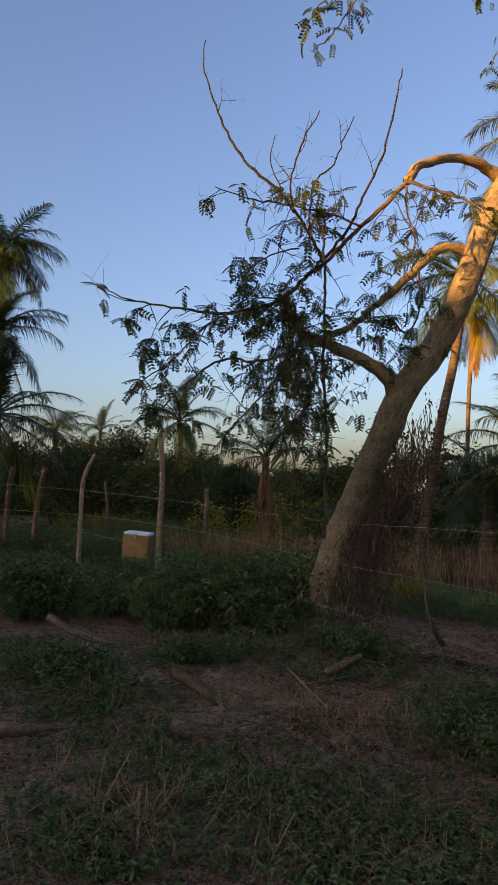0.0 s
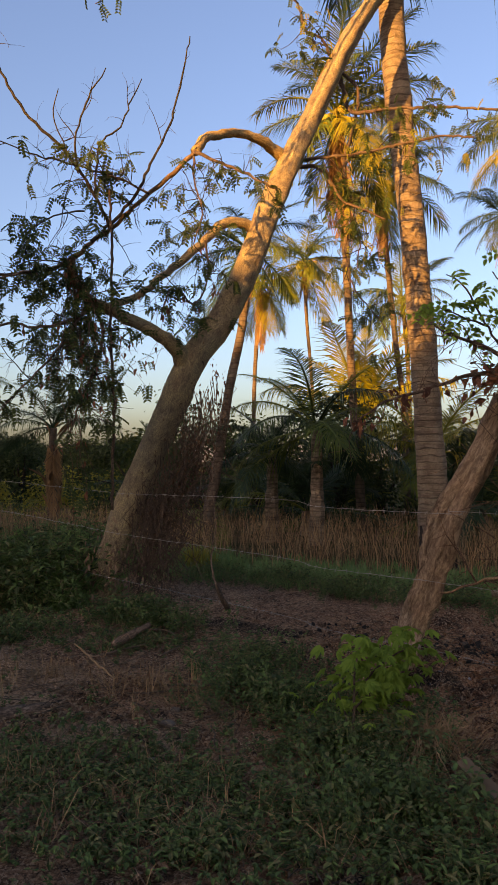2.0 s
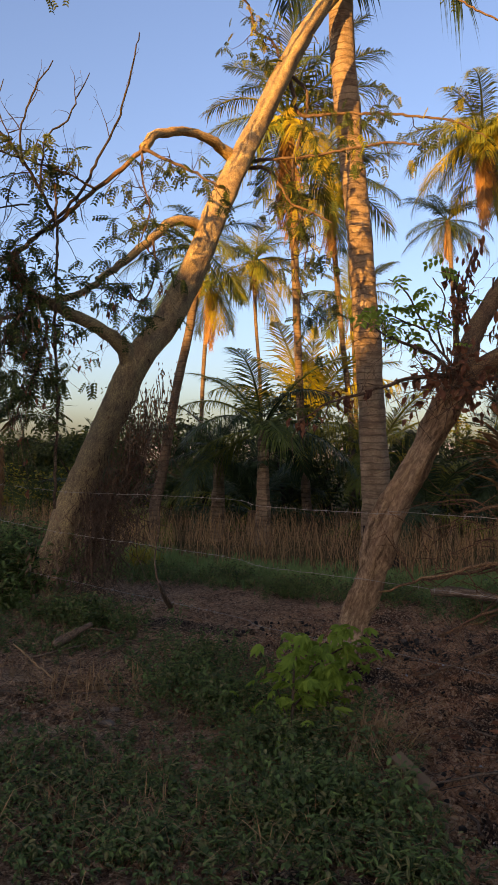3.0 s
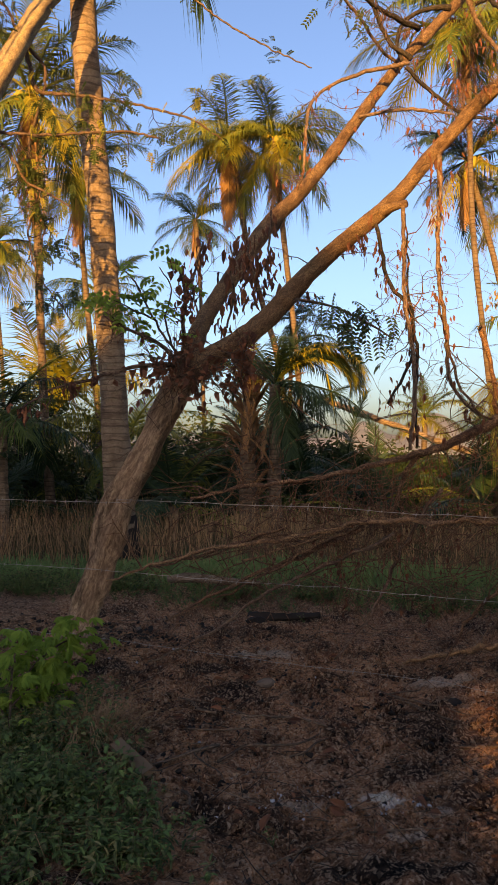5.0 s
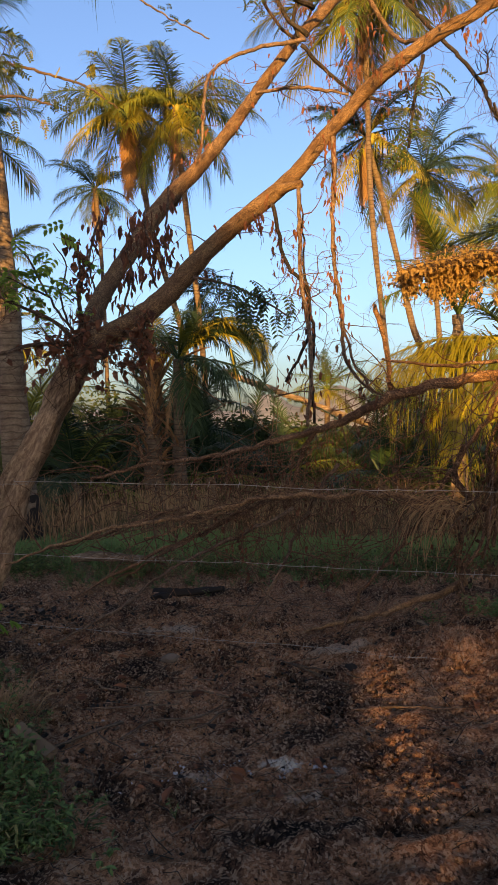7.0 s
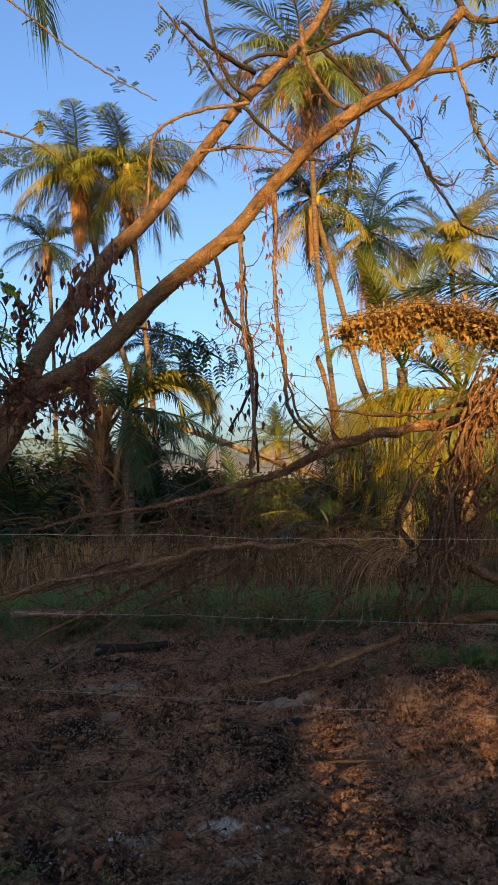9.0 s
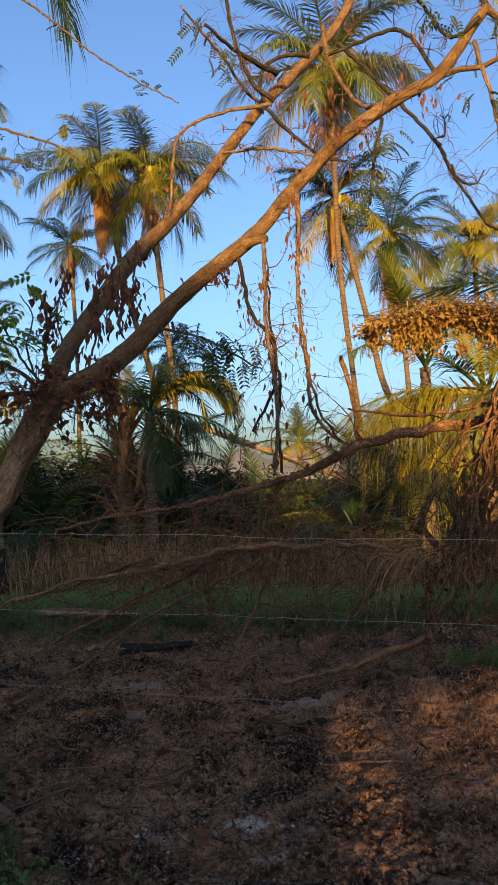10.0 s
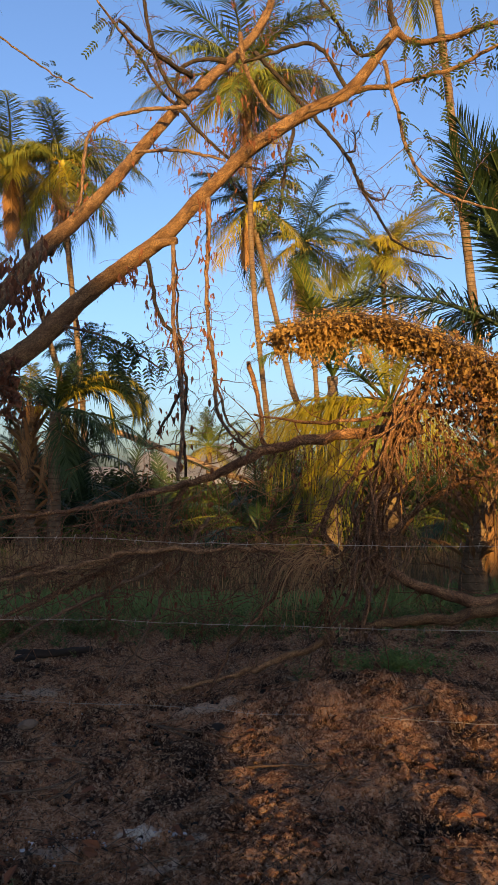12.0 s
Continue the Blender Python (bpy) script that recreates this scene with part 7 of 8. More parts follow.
# tall weeds along the fence, left of the leaning tree
for p, rx, ry, n in (((-6.08, 6.49, -0.00), 1.1, 0.7, 170), ((-6.97, 6.71, -0.00), 0.5, 0.5, 50), ((-5.48, 6.60, 0.00), 0.7, 0.45, 90), ((-8.35, 5.38, 0.00), 0.9, 0.5, 90), ((-6.88, 8.85, 0.00), 1.0, 0.8, 70)):
    patch("weed_patch", TALLW, p, rx, ry, int(1.4 * n), BUSHY, WEED, (0.7, 1.35))
for p, rx, ry, n in (((-15.77, 10.52, 0.00), 3.0, 2.5, 260), ((-16.21, 15.77, 0.00), 3.0, 3.0, 260), ((-20.22, 11.22, 0.00), 3.0, 3.0, 160), ((-40.73, 32.70, 0.00), 9.0, 6.0, 420), ((-36.09, 40.42, 0.00), 7.0, 6.0, 300), ((-21.55, 18.61, 0.00), 6.0, 3.0, 300)):
    patch("weed_patch", "green weeds and grass between fence posts", p, rx, ry, n, BUSHY, WEED, (0.5, 1.0))
for i in range(17):
    p = (-7.5 - 0.95 * i + 0.8 * rng.normal(), 7.6 + 0.33 * i + 2.2 * ((i * 7) % 5 - 1.2) * (0.5 + 0.03 * i), 0)
    patch("weed_patch", "dense low green weeds filling the ground behind the wire", p, 1.5, 1.2, 130, BUSHY, WEED, (0.35, 0.85))
# herbs near the sapling and along the burnt edge
for p, rx, ry, n in (((-1.97, 4.49, 0.00), 0.65, 0.5, 260), ((-1.31, 3.96, 0.00), 0.6, 0.5, 300), ((-2.44, 5.28, 0.00), 0.5, 0.4, 90), ((-1.03, 3.31, 0.00), 0.36, 0.35, 190), ((-0.90, 3.27, 0.00), 0.5, 0.35, 170), ((-2.31, 4.78, 0.00), 0.6, 0.5, 170), ((-5.00, 5.48, 0.00), 0.8, 0.4, 120), ((-1.13, 4.21, 0.00), 0.3, 0.5, 120)):
    patch("weed_patch", "leafy green herbs on burnt ground beside a sapling", p, rx, ry, int(0.6 * n), HERB, WEED, (0.45, 1.1))
for p, rx, ry, n in (((-4.06, 6.04, 0.00), 0.8, 0.4, 150), ((-5.52, 3.81, 0.00), 0.7, 0.5, 200), ((-5.04, 4.82, 0.00), 0.35, 0.3, 70), ((-9.53, 6.24, 0.00), 1.2, 0.6, 260)):
    patch("weed_patch", "leafy green weeds beside the bare path", p, rx, ry, n, HERB, WEED, (0.6, 1.4))
patch("weed_patch", "pale green broad-leaved weeds in the foreground", (-0.53, 2.89, 0.00), 0.35, 0.2, 60, [herb_shape(16, 0.15, 0.055, 0.017, 0.7, s + 40) for s in range(3)], WEED, (0.5, 1.0))
# creeping weeds of the foreground
for p, rx, ry, n in (((-4.71, 3.45, 0.00), 1.4, 0.9, 620), ((-2.89, 3.01, 0.00), 1.3, 0.7, 700), ((-3.03, 2.19, 0.00), 0.9, 0.5, 420), ((-2.03, 3.32, 0.00), 1.1, 0.6, 560), ((-1.62, 2.85, 0.00), 1.0, 0.5, 500), ((-6.77, 4.16, 0.00), 1.0, 0.7, 320), ((-3.71, 5.50, 0.00), 0.9, 0.5, 220), ((-0.93, 3.04, 0.00), 0.7, 0.4, 330), ((-5.00, 5.16, 0.00), 0.9, 0.4, 260)):
    patch("weed_patch", LOW, p, rx * 1.15, ry * 1.15, int(0.8 * n), CREEP, WEED, (0.5, 1.5))
    patch("straw_patch", "thin withered stems among creeping weeds", p, rx, ry, n // 9, STRAWS, STRAW, (0.3, 0.9), "dry grass")
# grass strip this side of the reeds
for i, x in enumerate(np.arange(-7.5, 8, 1.1)):
    patch("grass_patch", "short green grass along the edge of the reeds", (x, 9.5 - 0.1 * x + 0.4 * (i % 2), 0), 0.9, 1.3, 700, TUFT, GRASS, (0.3, 0.8), "grass")
    patch("weed_patch", "low leafy weeds among short grass", (x + 0.4, 8.3 - 0.16 * x, 0), 0.9, 1.0, 150, HERB, WEED, (0.5, 1.1))
patch("grass_patch", "bright yellow-green grass tussock", (-5.41, 9.67, 0.00), 0.35, 0.3, 30, TUFT, LEAF_YELLOW, (1.0, 1.7), "grass")
patch("weed_patch", "small bright green weeds by the brush", (2.88, 5.80, 0.00), 0.7, 0.4, 90, HERB, WEED_LUSH, (0.4, 0.9))
# dry straws
for p, rx, ry, n in (((-0.95, 4.13, 0.00), 0.22, 0.18, 130), ((-3.82, 4.47, 0.00), 1.0, 0.6, 26), ((-2.94, 2.50, 0.00), 1.0, 0.5, 26), ((-2.87, 4.37, 0.00), 0.9, 0.5, 50), ((-5.41, 7.14, 0.00), 0.35, 0.3, 40)):
    patch("straw_patch", "withered straw tufts on dark soil", p, rx, ry, n, STRAWS, STRAW, (0.6, 1.3), "dry grass")
for x in np.arange(-24, -8, 2.2):
    patch("dry_grass", "sunlit dry yellow grass far across the field", (x - 4, 20 + 2.5 * rng.random(), 0), 2.2, 1.4, 160, TUFT, LEAF_YELLOW, (2.0, 3.4), "grass")


def sapling():
    foot = np.array((-1.20, 3.57, 0.00))
    ob = thing("sapling", foot, "slender sapling with fresh green palmate leaves", "sapling")
    stems = ([(-1.29, 3.84, -0.13, 0.012), (-1.31, 3.94, 0.11, 0.011), (-1.33, 4.03, 0.32, 0.010), (-1.34, 4.09, 0.47, 0.008), (-1.30, 4.15, 0.58, 0.007)], [(-1.31, 3.94, 0.08, 0.009), (-1.44, 4.16, 0.21, 0.008), (-1.54, 4.29, 0.29, 0.007)],
             [(-1.37, 4.13, 0.26, 0.010), (-1.29, 4.34, 0.38, 0.009), (-1.19, 4.51, 0.45, 0.007), (-1.11, 4.62, 0.46, 0.005)], [(-1.37, 4.13, 0.19, 0.010), (-1.32, 4.32, 0.24, 0.009), (-1.24, 4.48, 0.24, 0.007)])
    paths = []
    for s in stems:
        p = np.array(s)
        p[:, :3] -= foot
        p[:, 3] *= 0.7
        g, path = limb(p, 0.06, 6, 0.03)
        part("stem", g, BARK_TWIG, ob, smooth=True)
        paths.append(path)
    lv, lf = simple_leaf(0.078, 0.032, 0.2)
    v, f = [], []
    for a, sc in ((-1.0, 0.75), (-0.45, 0.95), (0, 1.1), (0.45, 0.95), (1.0, 0.75)):
        c, s = math.cos(a), math.sin(a)
        f += [tuple(i + len(v) for i in t) for t in lf]
        v += (np.stack([lv[:, 0] * c - lv[:, 1] * s + 0.03, lv[:, 0] * s + lv[:, 1] * c, lv[:, 2] - 0.3 * lv[:, 0]], -1) * sc).tolist()
    g = Geo()
    leaves_along(g, paths[:1] + paths[2:], (np.array(v), f), 130, (-0.3, 0.6), (0.7, 1.15), 0.09, 0.5)
    leaves_along(g, paths[2:], (np.array(v), f), 100, (-0.3, 0.6), (0.7, 1.15), 0.09, 0.25)
    part("leaves", g, LEAF_SAPLING, ob, "fresh green palmate leaves", kind="stuff")


sapling()

# ---------------------------------------------------------------- debris on the ground


def lump_mesh(name, material, seed, squash=0.7, rough=0.35):
    bm = bmesh.new()
    bmesh.ops.create_icosphere(bm, subdivisions=2, radius=1.0)
    for v in bm.verts:
        k = 1 + rough * noise.fractal(v.co * 1.3 + Vector((seed * 5.1, 0, 0)), 1.0, 2.0, 3)
        v.co = Vector((v.co.x * k * 1.15, v.co.y * k, v.co.z * k * squash))
    me = bpy.data.meshes.new(name)
    bm.to_mesh(me)
    bm.free()
    me.materials.append(material)
    return me


def scatter_lumps(name, label, regions, material, category, seed=0, sub=1):
    bm = bmesh.new()
    shapes = []
    for s in range(4):
        bm = bmesh.new()
        bmesh.ops.create_icosphere(bm, subdivisions=sub, radius=1.0)
        for v in bm.verts:
            k = 1 + 1.0 * noise.noise(v.co * 2.3 + Vector((s * 7.3 + seed, 0, 0)))
            v.co = v.co * k
            v.co.z *= 0.75
            v.co.x *= 0.75 + 0.2 * s
        shapes.append((np.array([v.co[:] for v in bm.verts]), [tuple(x.index for x in q.verts) for q in bm.faces]))
        bm.free()
    g = Geo()
    for (cx, cy), rx, ry, n, (s0, s1) in regions:
        x = cx + rng.normal(0, 0.5, n).clip(-1.2, 1.2) * rx
        y = cy + rng.normal(0, 0.5, n).clip(-1.2, 1.2) * ry
        sc = s0 + (s1 - s0) * rng.random(n) ** 2.5
        pick = rng.integers(4, size=n)
        for k in range(4):
            i = np.nonzero(pick == k)[0]
            g.stamp(*shapes[k], turns(len(i), None, rng.normal(0, 0.4, len(i)), rng.normal(0, 0.4, len(i)), sc[i], on_ground(x[i], y[i]) + np.stack([0 * sc[i], 0 * sc[i], 0.2 * sc[i]], -1)))
    return tagged(part(name, g, material), label, category, kind="stuff")


scatter_lumps("soil_clods", "crumbly brown earth clods heaped on burnt soil",
              (((2.3, 4.85), 0.9, 0.55, 1500, (0.008, 0.05)), ((2.2, 4.6), 1.0, 0.7, 420, (0.02, 0.075)), ((2.6, 3.6), 1.2, 0.8, 700, (0.01, 0.05)), ((1.2, 4.0), 2.0, 1.4, 7500, (0.004, 0.03)), ((0.0, 5.4), 1.8, 1.3, 4500, (0.004, 0.034)), ((-1.6, 6.6), 1.3, 0.8, 600, (0.005, 0.035)), ((3.2, 5.6), 1.2, 0.9, 700, (0.005, 0.035)), ((1.2, 3.2), 1.6, 0.5, 4000, (0.003, 0.02))), GROUND, "soil")
scatter_lumps("earth_crumbs", "small brown earth crumbs along the bare path",
              (((-4.3, 4.3), 1.2, 0.9, 1500, (0.003, 0.024)), ((-3.0, 4.2), 1.5, 1.0, 1800, (0.003, 0.024)), ((-2.4, 3.2), 1.6, 0.5, 1600, (0.003, 0.018))), GROUND, "soil", 3)
scatter_lumps("char_lumps", "black charred crumbs on burnt soil",
              (((0.5, 4.6), 2.0, 1.5, 1300, (0.004, 0.022)), ((-1.3, 6.5), 1.2, 0.7, 600, (0.005, 0.028)), ((2.6, 3.8), 1.3, 0.8, 140, (0.005, 0.02))), CHARCOAL, "charcoal", 5)
scatter_lumps("ash_flakes", "white ash flakes on burnt soil",
              (((0.57, 3.5), 0.22, 0.10, 420, (0.002, 0.009)), ((0.15, 3.55), 0.3, 0.12, 160, (0.002, 0.006)), ((0.1, 3.6), 0.35, 0.2, 60, (0.003, 0.010)), ((0.3, 4.8), 1.9, 1.4, 90, (0.003, 0.011)), ((-0.6, 6.0), 1.0, 0.7, 40, (0.004, 0.014))), ASH, "ash", 9)


def litter():
    regions = (((-3.2, 4.4), 2.2, 1.4, 900), ((-2.0, 3.2), 1.8, 0.7, 700), ((0.6, 4.4), 2.0, 1.6, 130), ((-4.8, 4.6), 1.5, 1.2, 500), ((2.4, 4.4), 1.2, 1.0, 110), ((-1.5, 6.4), 1.6, 1.0, 300))
    g = Geo()
    for (cx, cy), rx, ry, n in regions:
        x, y = cx + rng.normal(0, 0.5, n) * rx, cy + rng.normal(0, 0.5, n) * ry
        g.stamp(*blade(0.045, 0.022, 0.6, 0.4), turns(n, None, rng.normal(0, 0.35, n), rng.normal(0, 0.5, n), rng.uniform(0.4, 1.2, n), on_ground(x, y, 0.015)))
    red = Geo()
    n = 150
    red.stamp(*blade(0.075, 0.034, 0.7, 0.4), turns(n, None, rng.normal(0, 0.4, n), rng.normal(0, 0.6, n), rng.uniform(0.4, 1.2, n), on_ground(rng.uniform(-0.8, 3.0, n), rng.uniform(2.9, 6.2, n), 0.03)))
    tagged(part("fallen_leaves", red, LEAF_DRY), "curled red-brown fallen leaves on burnt soil", "leaf litter", kind="stuff")
    tagged(part("leaf_litter", g, LEAF_LITTER), "curled dead leaves littering dark soil", "leaf litter", kind="stuff")
    g = Geo()
    for (cx, cy), rx, ry, n in regions:
        for _ in range(n // 4):
            p = on_ground(cx + rng.normal(0, 0.5) * rx, cy + rng.normal(0, 0.5) * ry, 0.02)
            a, ln, rad = rng.uniform(0, 6.28), rng.uniform(0.1, 0.6), rng.uniform(0.0015, 0.005)
            d = np.array([math.cos(a), math.sin(a), rng.normal(0.05, 0.12)])
            bend = rng.normal(0, 0.12, 3) * (1, 1, 0.3)
            rows = [(*(p + d * ln * (k / 4 - 0.5) + bend * ln * (k / 4 - 0.5) ** 2), rad * (1 - 0.15 * k)) for k in range(5)]
            tube(g, rows, 4, cap=False)
    tagged(part("dry_sticks", g, BARK_DEAD), "thin dry sticks strewn on the ground", "sticks", kind="stuff")


litter()


def char_fibres():
    """Fine burnt roots, stalks and husk fibres over the charred strip."""
    g = Geo()
    n = 1700
    x = np.where(rng.random(n) < 0.6, rng.uniform(-1.2, 3.4, n), rng.uniform(-3.6, 0.5, n))
    y = 2.6 + 4.2 * rng.random(n) ** 1.2
    at = on_ground(x, y, 0.018)
    for p in at:
        a, ln, rad = rng.uniform(0, 6.28), rng.uniform(0.03, 0.2), rng.uniform(0.0009, 0.0026)
        d = np.array([math.cos(a), math.sin(a), rng.normal(0.15, 0.3)])
        q = np.array([-d[1], d[0], 0.3]) * rng.normal(0, 0.25)
        tube(g, [(*p, rad), (*(p + (d * 0.5 + q) * ln), rad * 0.9), (*(p + d * ln), rad * 0.5)], 3, cap=False)
    tagged(part("char_fibres", g, BARK_DARK), "fine burnt roots and stalks on charred soil", "burnt fibres", kind="stuff")


char_fibres()


def stick_fall():
    """Single dry sticks under the leaning tree and round the burnt edge."""
    r = np.random.default_rng(77)
    for i in range(46):
        cx, cy, sx, sy = ((-3.6, 5.4, 0.8, 0.5), (-2.6, 4.4, 1.0, 0.6), (-0.4, 4.4, 0.9, 0.6), (1.6, 4.0, 1.2, 0.7))[i % 4]
        p = on_ground(cx + r.normal(0, sx), cy + r.normal(0, sy), 0.03)
        a, ln = r.uniform(0, 6.28), r.uniform(0.2, 0.65)
        d = np.array([math.cos(a), math.sin(a), r.uniform(0.0, 0.12)])
        q = np.array([-d[1], d[0], 0]) * r.normal(0, 0.08)
        rad = r.uniform(0.004, 0.011)
        ob = thing("dry_stick", p, "thin dry crooked stick lying on soil", "stick", "fallen sticks")
        g, _ = limb([(0, 0, 0, rad), (*(d * ln * 0.35 + q * ln), rad * 0.9), (*(d * ln * 0.7 - q * ln * 0.5), rad * 0.75), (*(d * ln), rad * 0.4)], 0.06, 6, 0.06, 0.003)
        part("stem", g, (BARK_DEAD, BARK_TWIG)[i % 2], ob, smooth=True)


stick_fall()


def log(points, label, mat=BARK_DEAD, name="log", category="log", group=""):
    p = np.array(points, float)
    ob = thing(name, (p[0, 0], p[0, 1], 0), label, category, group)
    p[:, :3] -= (p[0, 0], p[0, 1], 0)
    g, _ = limb(p, 0.04, 10, 0.05, 0.003, 0.45, 0.08)
    part("wood", g, mat, ob, smooth=True)


log([(-3.72, 3.40, 0.07, 0.045), (-3.65, 3.51, 0.03, 0.053), (-3.54, 3.67, 0.00, 0.054), (-3.45, 3.79, 0.00, 0.042)], "short weathered grey log lying on bare earth")
log([(-3.43, 3.74, 0.00, 0.038), (-3.40, 3.85, -0.01, 0.050), (-3.37, 3.93, 0.00, 0.031)], "pale split end of wood beside a log", BARK_DEAD)
log([(-4.70, 4.33, 0.09, 0.039), (-4.49, 4.31, 0.06, 0.047), (-4.23, 4.28, -0.00, 0.036), (-4.03, 4.25, -0.02, 0.026), (-3.80, 4.22, -0.01, 0.013)], "surface root winding across the bare path", BARK_LIMB, "tree_root", "root")
log([(-4.90, 4.55, 0.02, 0.045), (-4.78, 4.60, 0.04, 0.045), (-4.68, 4.64, 0.03, 0.025)], "surface root winding across the bare path", BARK_LIMB, "tree_root", "root")
log([(-6.41, 4.27, 0.34, 0.041), (-6.15, 4.31, 0.27, 0.034), (-5.85, 4.36, 0.21, 0.033), (-5.58, 4.39, 0.18, 0.021)], "fallen grey pole lying in the weeds")
log([(-5.26, 3.90, 0.27, 0.020), (-5.26, 3.93, 0.12, 0.025), (-5.26, 3.95, -0.00, 0.030), (-5.31, 3.90, -0.04, 0.025), (-5.36, 3.85, -0.00, 0.015)], "short forked stump stick standing on bare earth", WOOD_GREY, "stump", "stump")
log([(-5.27, 4.75, 0.22, 0.027), (-5.17, 4.95, 0.16, 0.038), (-5.14, 5.03, 0.13, 0.027)], "short broken stick lying on the path", BARK_DEAD, "stick", "stick")
log([(-4.41, 2.57, 0.10, 0.038), (-4.34, 2.69, 0.09, 0.038), (-4.25, 2.83, 0.09, 0.031), (-4.18, 2.92, 0.08, 0.015)], "half-buried weathered log among weeds", BARK_DEAD)
log([(-3.86, 4.81, 0.17, 0.006), (-3.57, 4.66, 0.11, 0.007), (-3.21, 4.43, 0.07, 0.005)], "thin dry pale stick", STRAW, "stick", "stick")
log([(-3.79, 5.24, 0.06, 0.034), (-3.73, 5.39, 0.12, 0.035), (-3.64, 5.57, 0.19, 0.025)], "broken dry stick under the leaning tree", BARK_DEAD, "stick", "stick")
log([(-3.14, 5.86, 0.53, 0.015), (-3.14, 5.93, 0.45, 0.020), (-3.14, 6.01, 0.37, 0.021), (-3.13, 6.09, 0.28, 0.026)], "gnarled small stump on burnt soil", BARK_DEAD, "stump", "stump")
log([(-3.24, 6.00, 1.36, 0.004), (-3.20, 5.98, 1.0, 0.006), (-3.22, 5.92, 0.72, 0.008), (-3.14, 5.88, 0.50, 0.012), (-3.14, 5.96, 0.38, 0.014)], "thin leafless stalk rising from a gnarled stump", BARK_DEAD, "dead_stalk", "stick")
log([(-0.09, 3.86, -0.05, 0.017), (0.04, 3.84, -0.05, 0.023), (0.18, 3.81, -0.05, 0.014)], "charred black stick on ashy soil", CHARCOAL, "charred_stick", "stick")
log([(-0.16, 7.41, -0.04, 0.056), (0.22, 7.24, 0.01, 0.038), (0.52, 7.10, 0.06, 0.021)], "charred black log at the edge of the grass", CHARCOAL, "charred_log", "log")
log([(-1.07, 8.13, 0.21, 0.043), (-0.80, 8.14, 0.24, 0.056), (-0.55, 8.14, 0.21, 0.043), (-0.06, 8.11, 0.19, 0.024)], "pale fallen palm stalk lying in grass", WOOD_GREY, "palm_stalk", "stick")
log([(1.71, 7.10, -0.09, 0.028), (1.84, 7.07, -0.10, 0.039), (1.94, 7.05, -0.10, 0.028)], "charred black log at the edge of the grass", CHARCOAL, "charred_log", "log")
log([(1.97, 5.79, 0.04, 0.014), (2.02, 5.68, 0.03, 0.023), (2.09, 5.54, 0.01, 0.018)], "pale fallen palm stalk lying in grass", WOOD_GREY, "palm_stalk", "stick")
log([(1.38, 21.01, 3.17, 0.080), (1.90, 20.87, 2.96, 0.080), (3.59, 20.28, 2.29, 0.086), (6.60, 18.77, 1.04, 0.091), (9.29, 16.69, -0.15, 0.087)], "leaning pale palm stem beyond the field", PALM_BARK, "leaning_palm", "palm tree")
log([(-0.13, 3.79, -0.02, 0.014), (0.01, 3.78, -0.04, 0.023), (0.15, 3.77, -0.03, 0.020), (0.25, 3.75, -0.04, 0.008)], "charred black stick on ashy soil", CHARCOAL, "charred_stick", "stick")
log([(0.59, 5.95, -0.12, 0.014), (0.87, 5.74, -0.09, 0.013), (1.18, 5.47, -0.05, 0.008)], "thin orange cane lying on soil", STRAW, "cane", "stick")


def plank():
    a, b = np.array((-0.71, 3.79, 0.13)), np.array((-0.52, 3.59, 0.08))
    c = (a + b) / 2
    ob = thing("plank", c, "short weathered plank with pale sawn edge on soil", "plank")
    d = b - a
    ob.rotation_euler = (radians(18), math.atan2(-d[2], math.hypot(d[0], d[1])), math.atan2(d[1], d[0]))
    bm = bmesh.new()
    bmesh.ops.create_cube(bm, size=1)
    for v in bm.verts:
        v.co = Vector((v.co.x * (np.linalg.norm(d) + 0.02), v.co.y * 0.065, v.co.z * 0.03))
    bmesh.ops.subdivide_edges(bm, edges=bm.edges[:], cuts=3, use_grid_fill=True)
    for v in bm.verts:
        v.co += Vector((0.012 * noise.noise(v.co * 30), 0.004 * noise.noise(v.co * 25 + Vector((3, 0, 0))), 0.003 * noise.noise(v.co * 40)))
    me = bpy.data.meshes.new("board")
    bm.to_mesh(me)
    bm.free()
    me.materials.append(WOOD_SAWN)
    part("board", me, WOOD_SAWN, ob)


plank()


def stone(at, size, label, mat, seed):
    ob = new("stone", lump_mesh("stone", mat, seed))
    ob.location = (at[0], at[1], height(at[0], at[1]) + 0.25 * size)
    ob.scale = (size, size * 0.9, size)
    ob.rotation_euler = (0.2, 0.3, seed * 1.1)
    tagged(ob, label, "stone", "loose stones")


for i, (p, s) in enumerate((((-2.45, 3.91, 0.00), 0.045), ((-2.54, 4.14, -0.00), 0.03), ((-2.29, 3.48, -0.00), 0.035), ((0.02, 5.22, 0.00), 0.06), ((-1.14, 6.77, 0.00), 0.03), ((-0.66, 5.08, 0.00), 0.022), ((-1.13, 6.72, 0.00), 0.03), ((0.19, 4.82, 0.00), 0.03), ((-27.50, 22.22, 0.00), 0.25), ((-26.53, 20.80, 0.00), 0.2))):
    stone(p, s, "small brown stone on bare soil" if s < 0.1 else "dull rubble stone lying in weeds", STONE, i)
stone((-0.08, 7.06, 0.00), 0.09, "round black charred lump on burnt soil", CHARCOAL, 31)
stone((1.18, 4.74, 0.00), 0.06, "round black charred lump on burnt soil", CHARCOAL, 32)

# ---------------------------------------------------------------- bushes and trees beyond the field


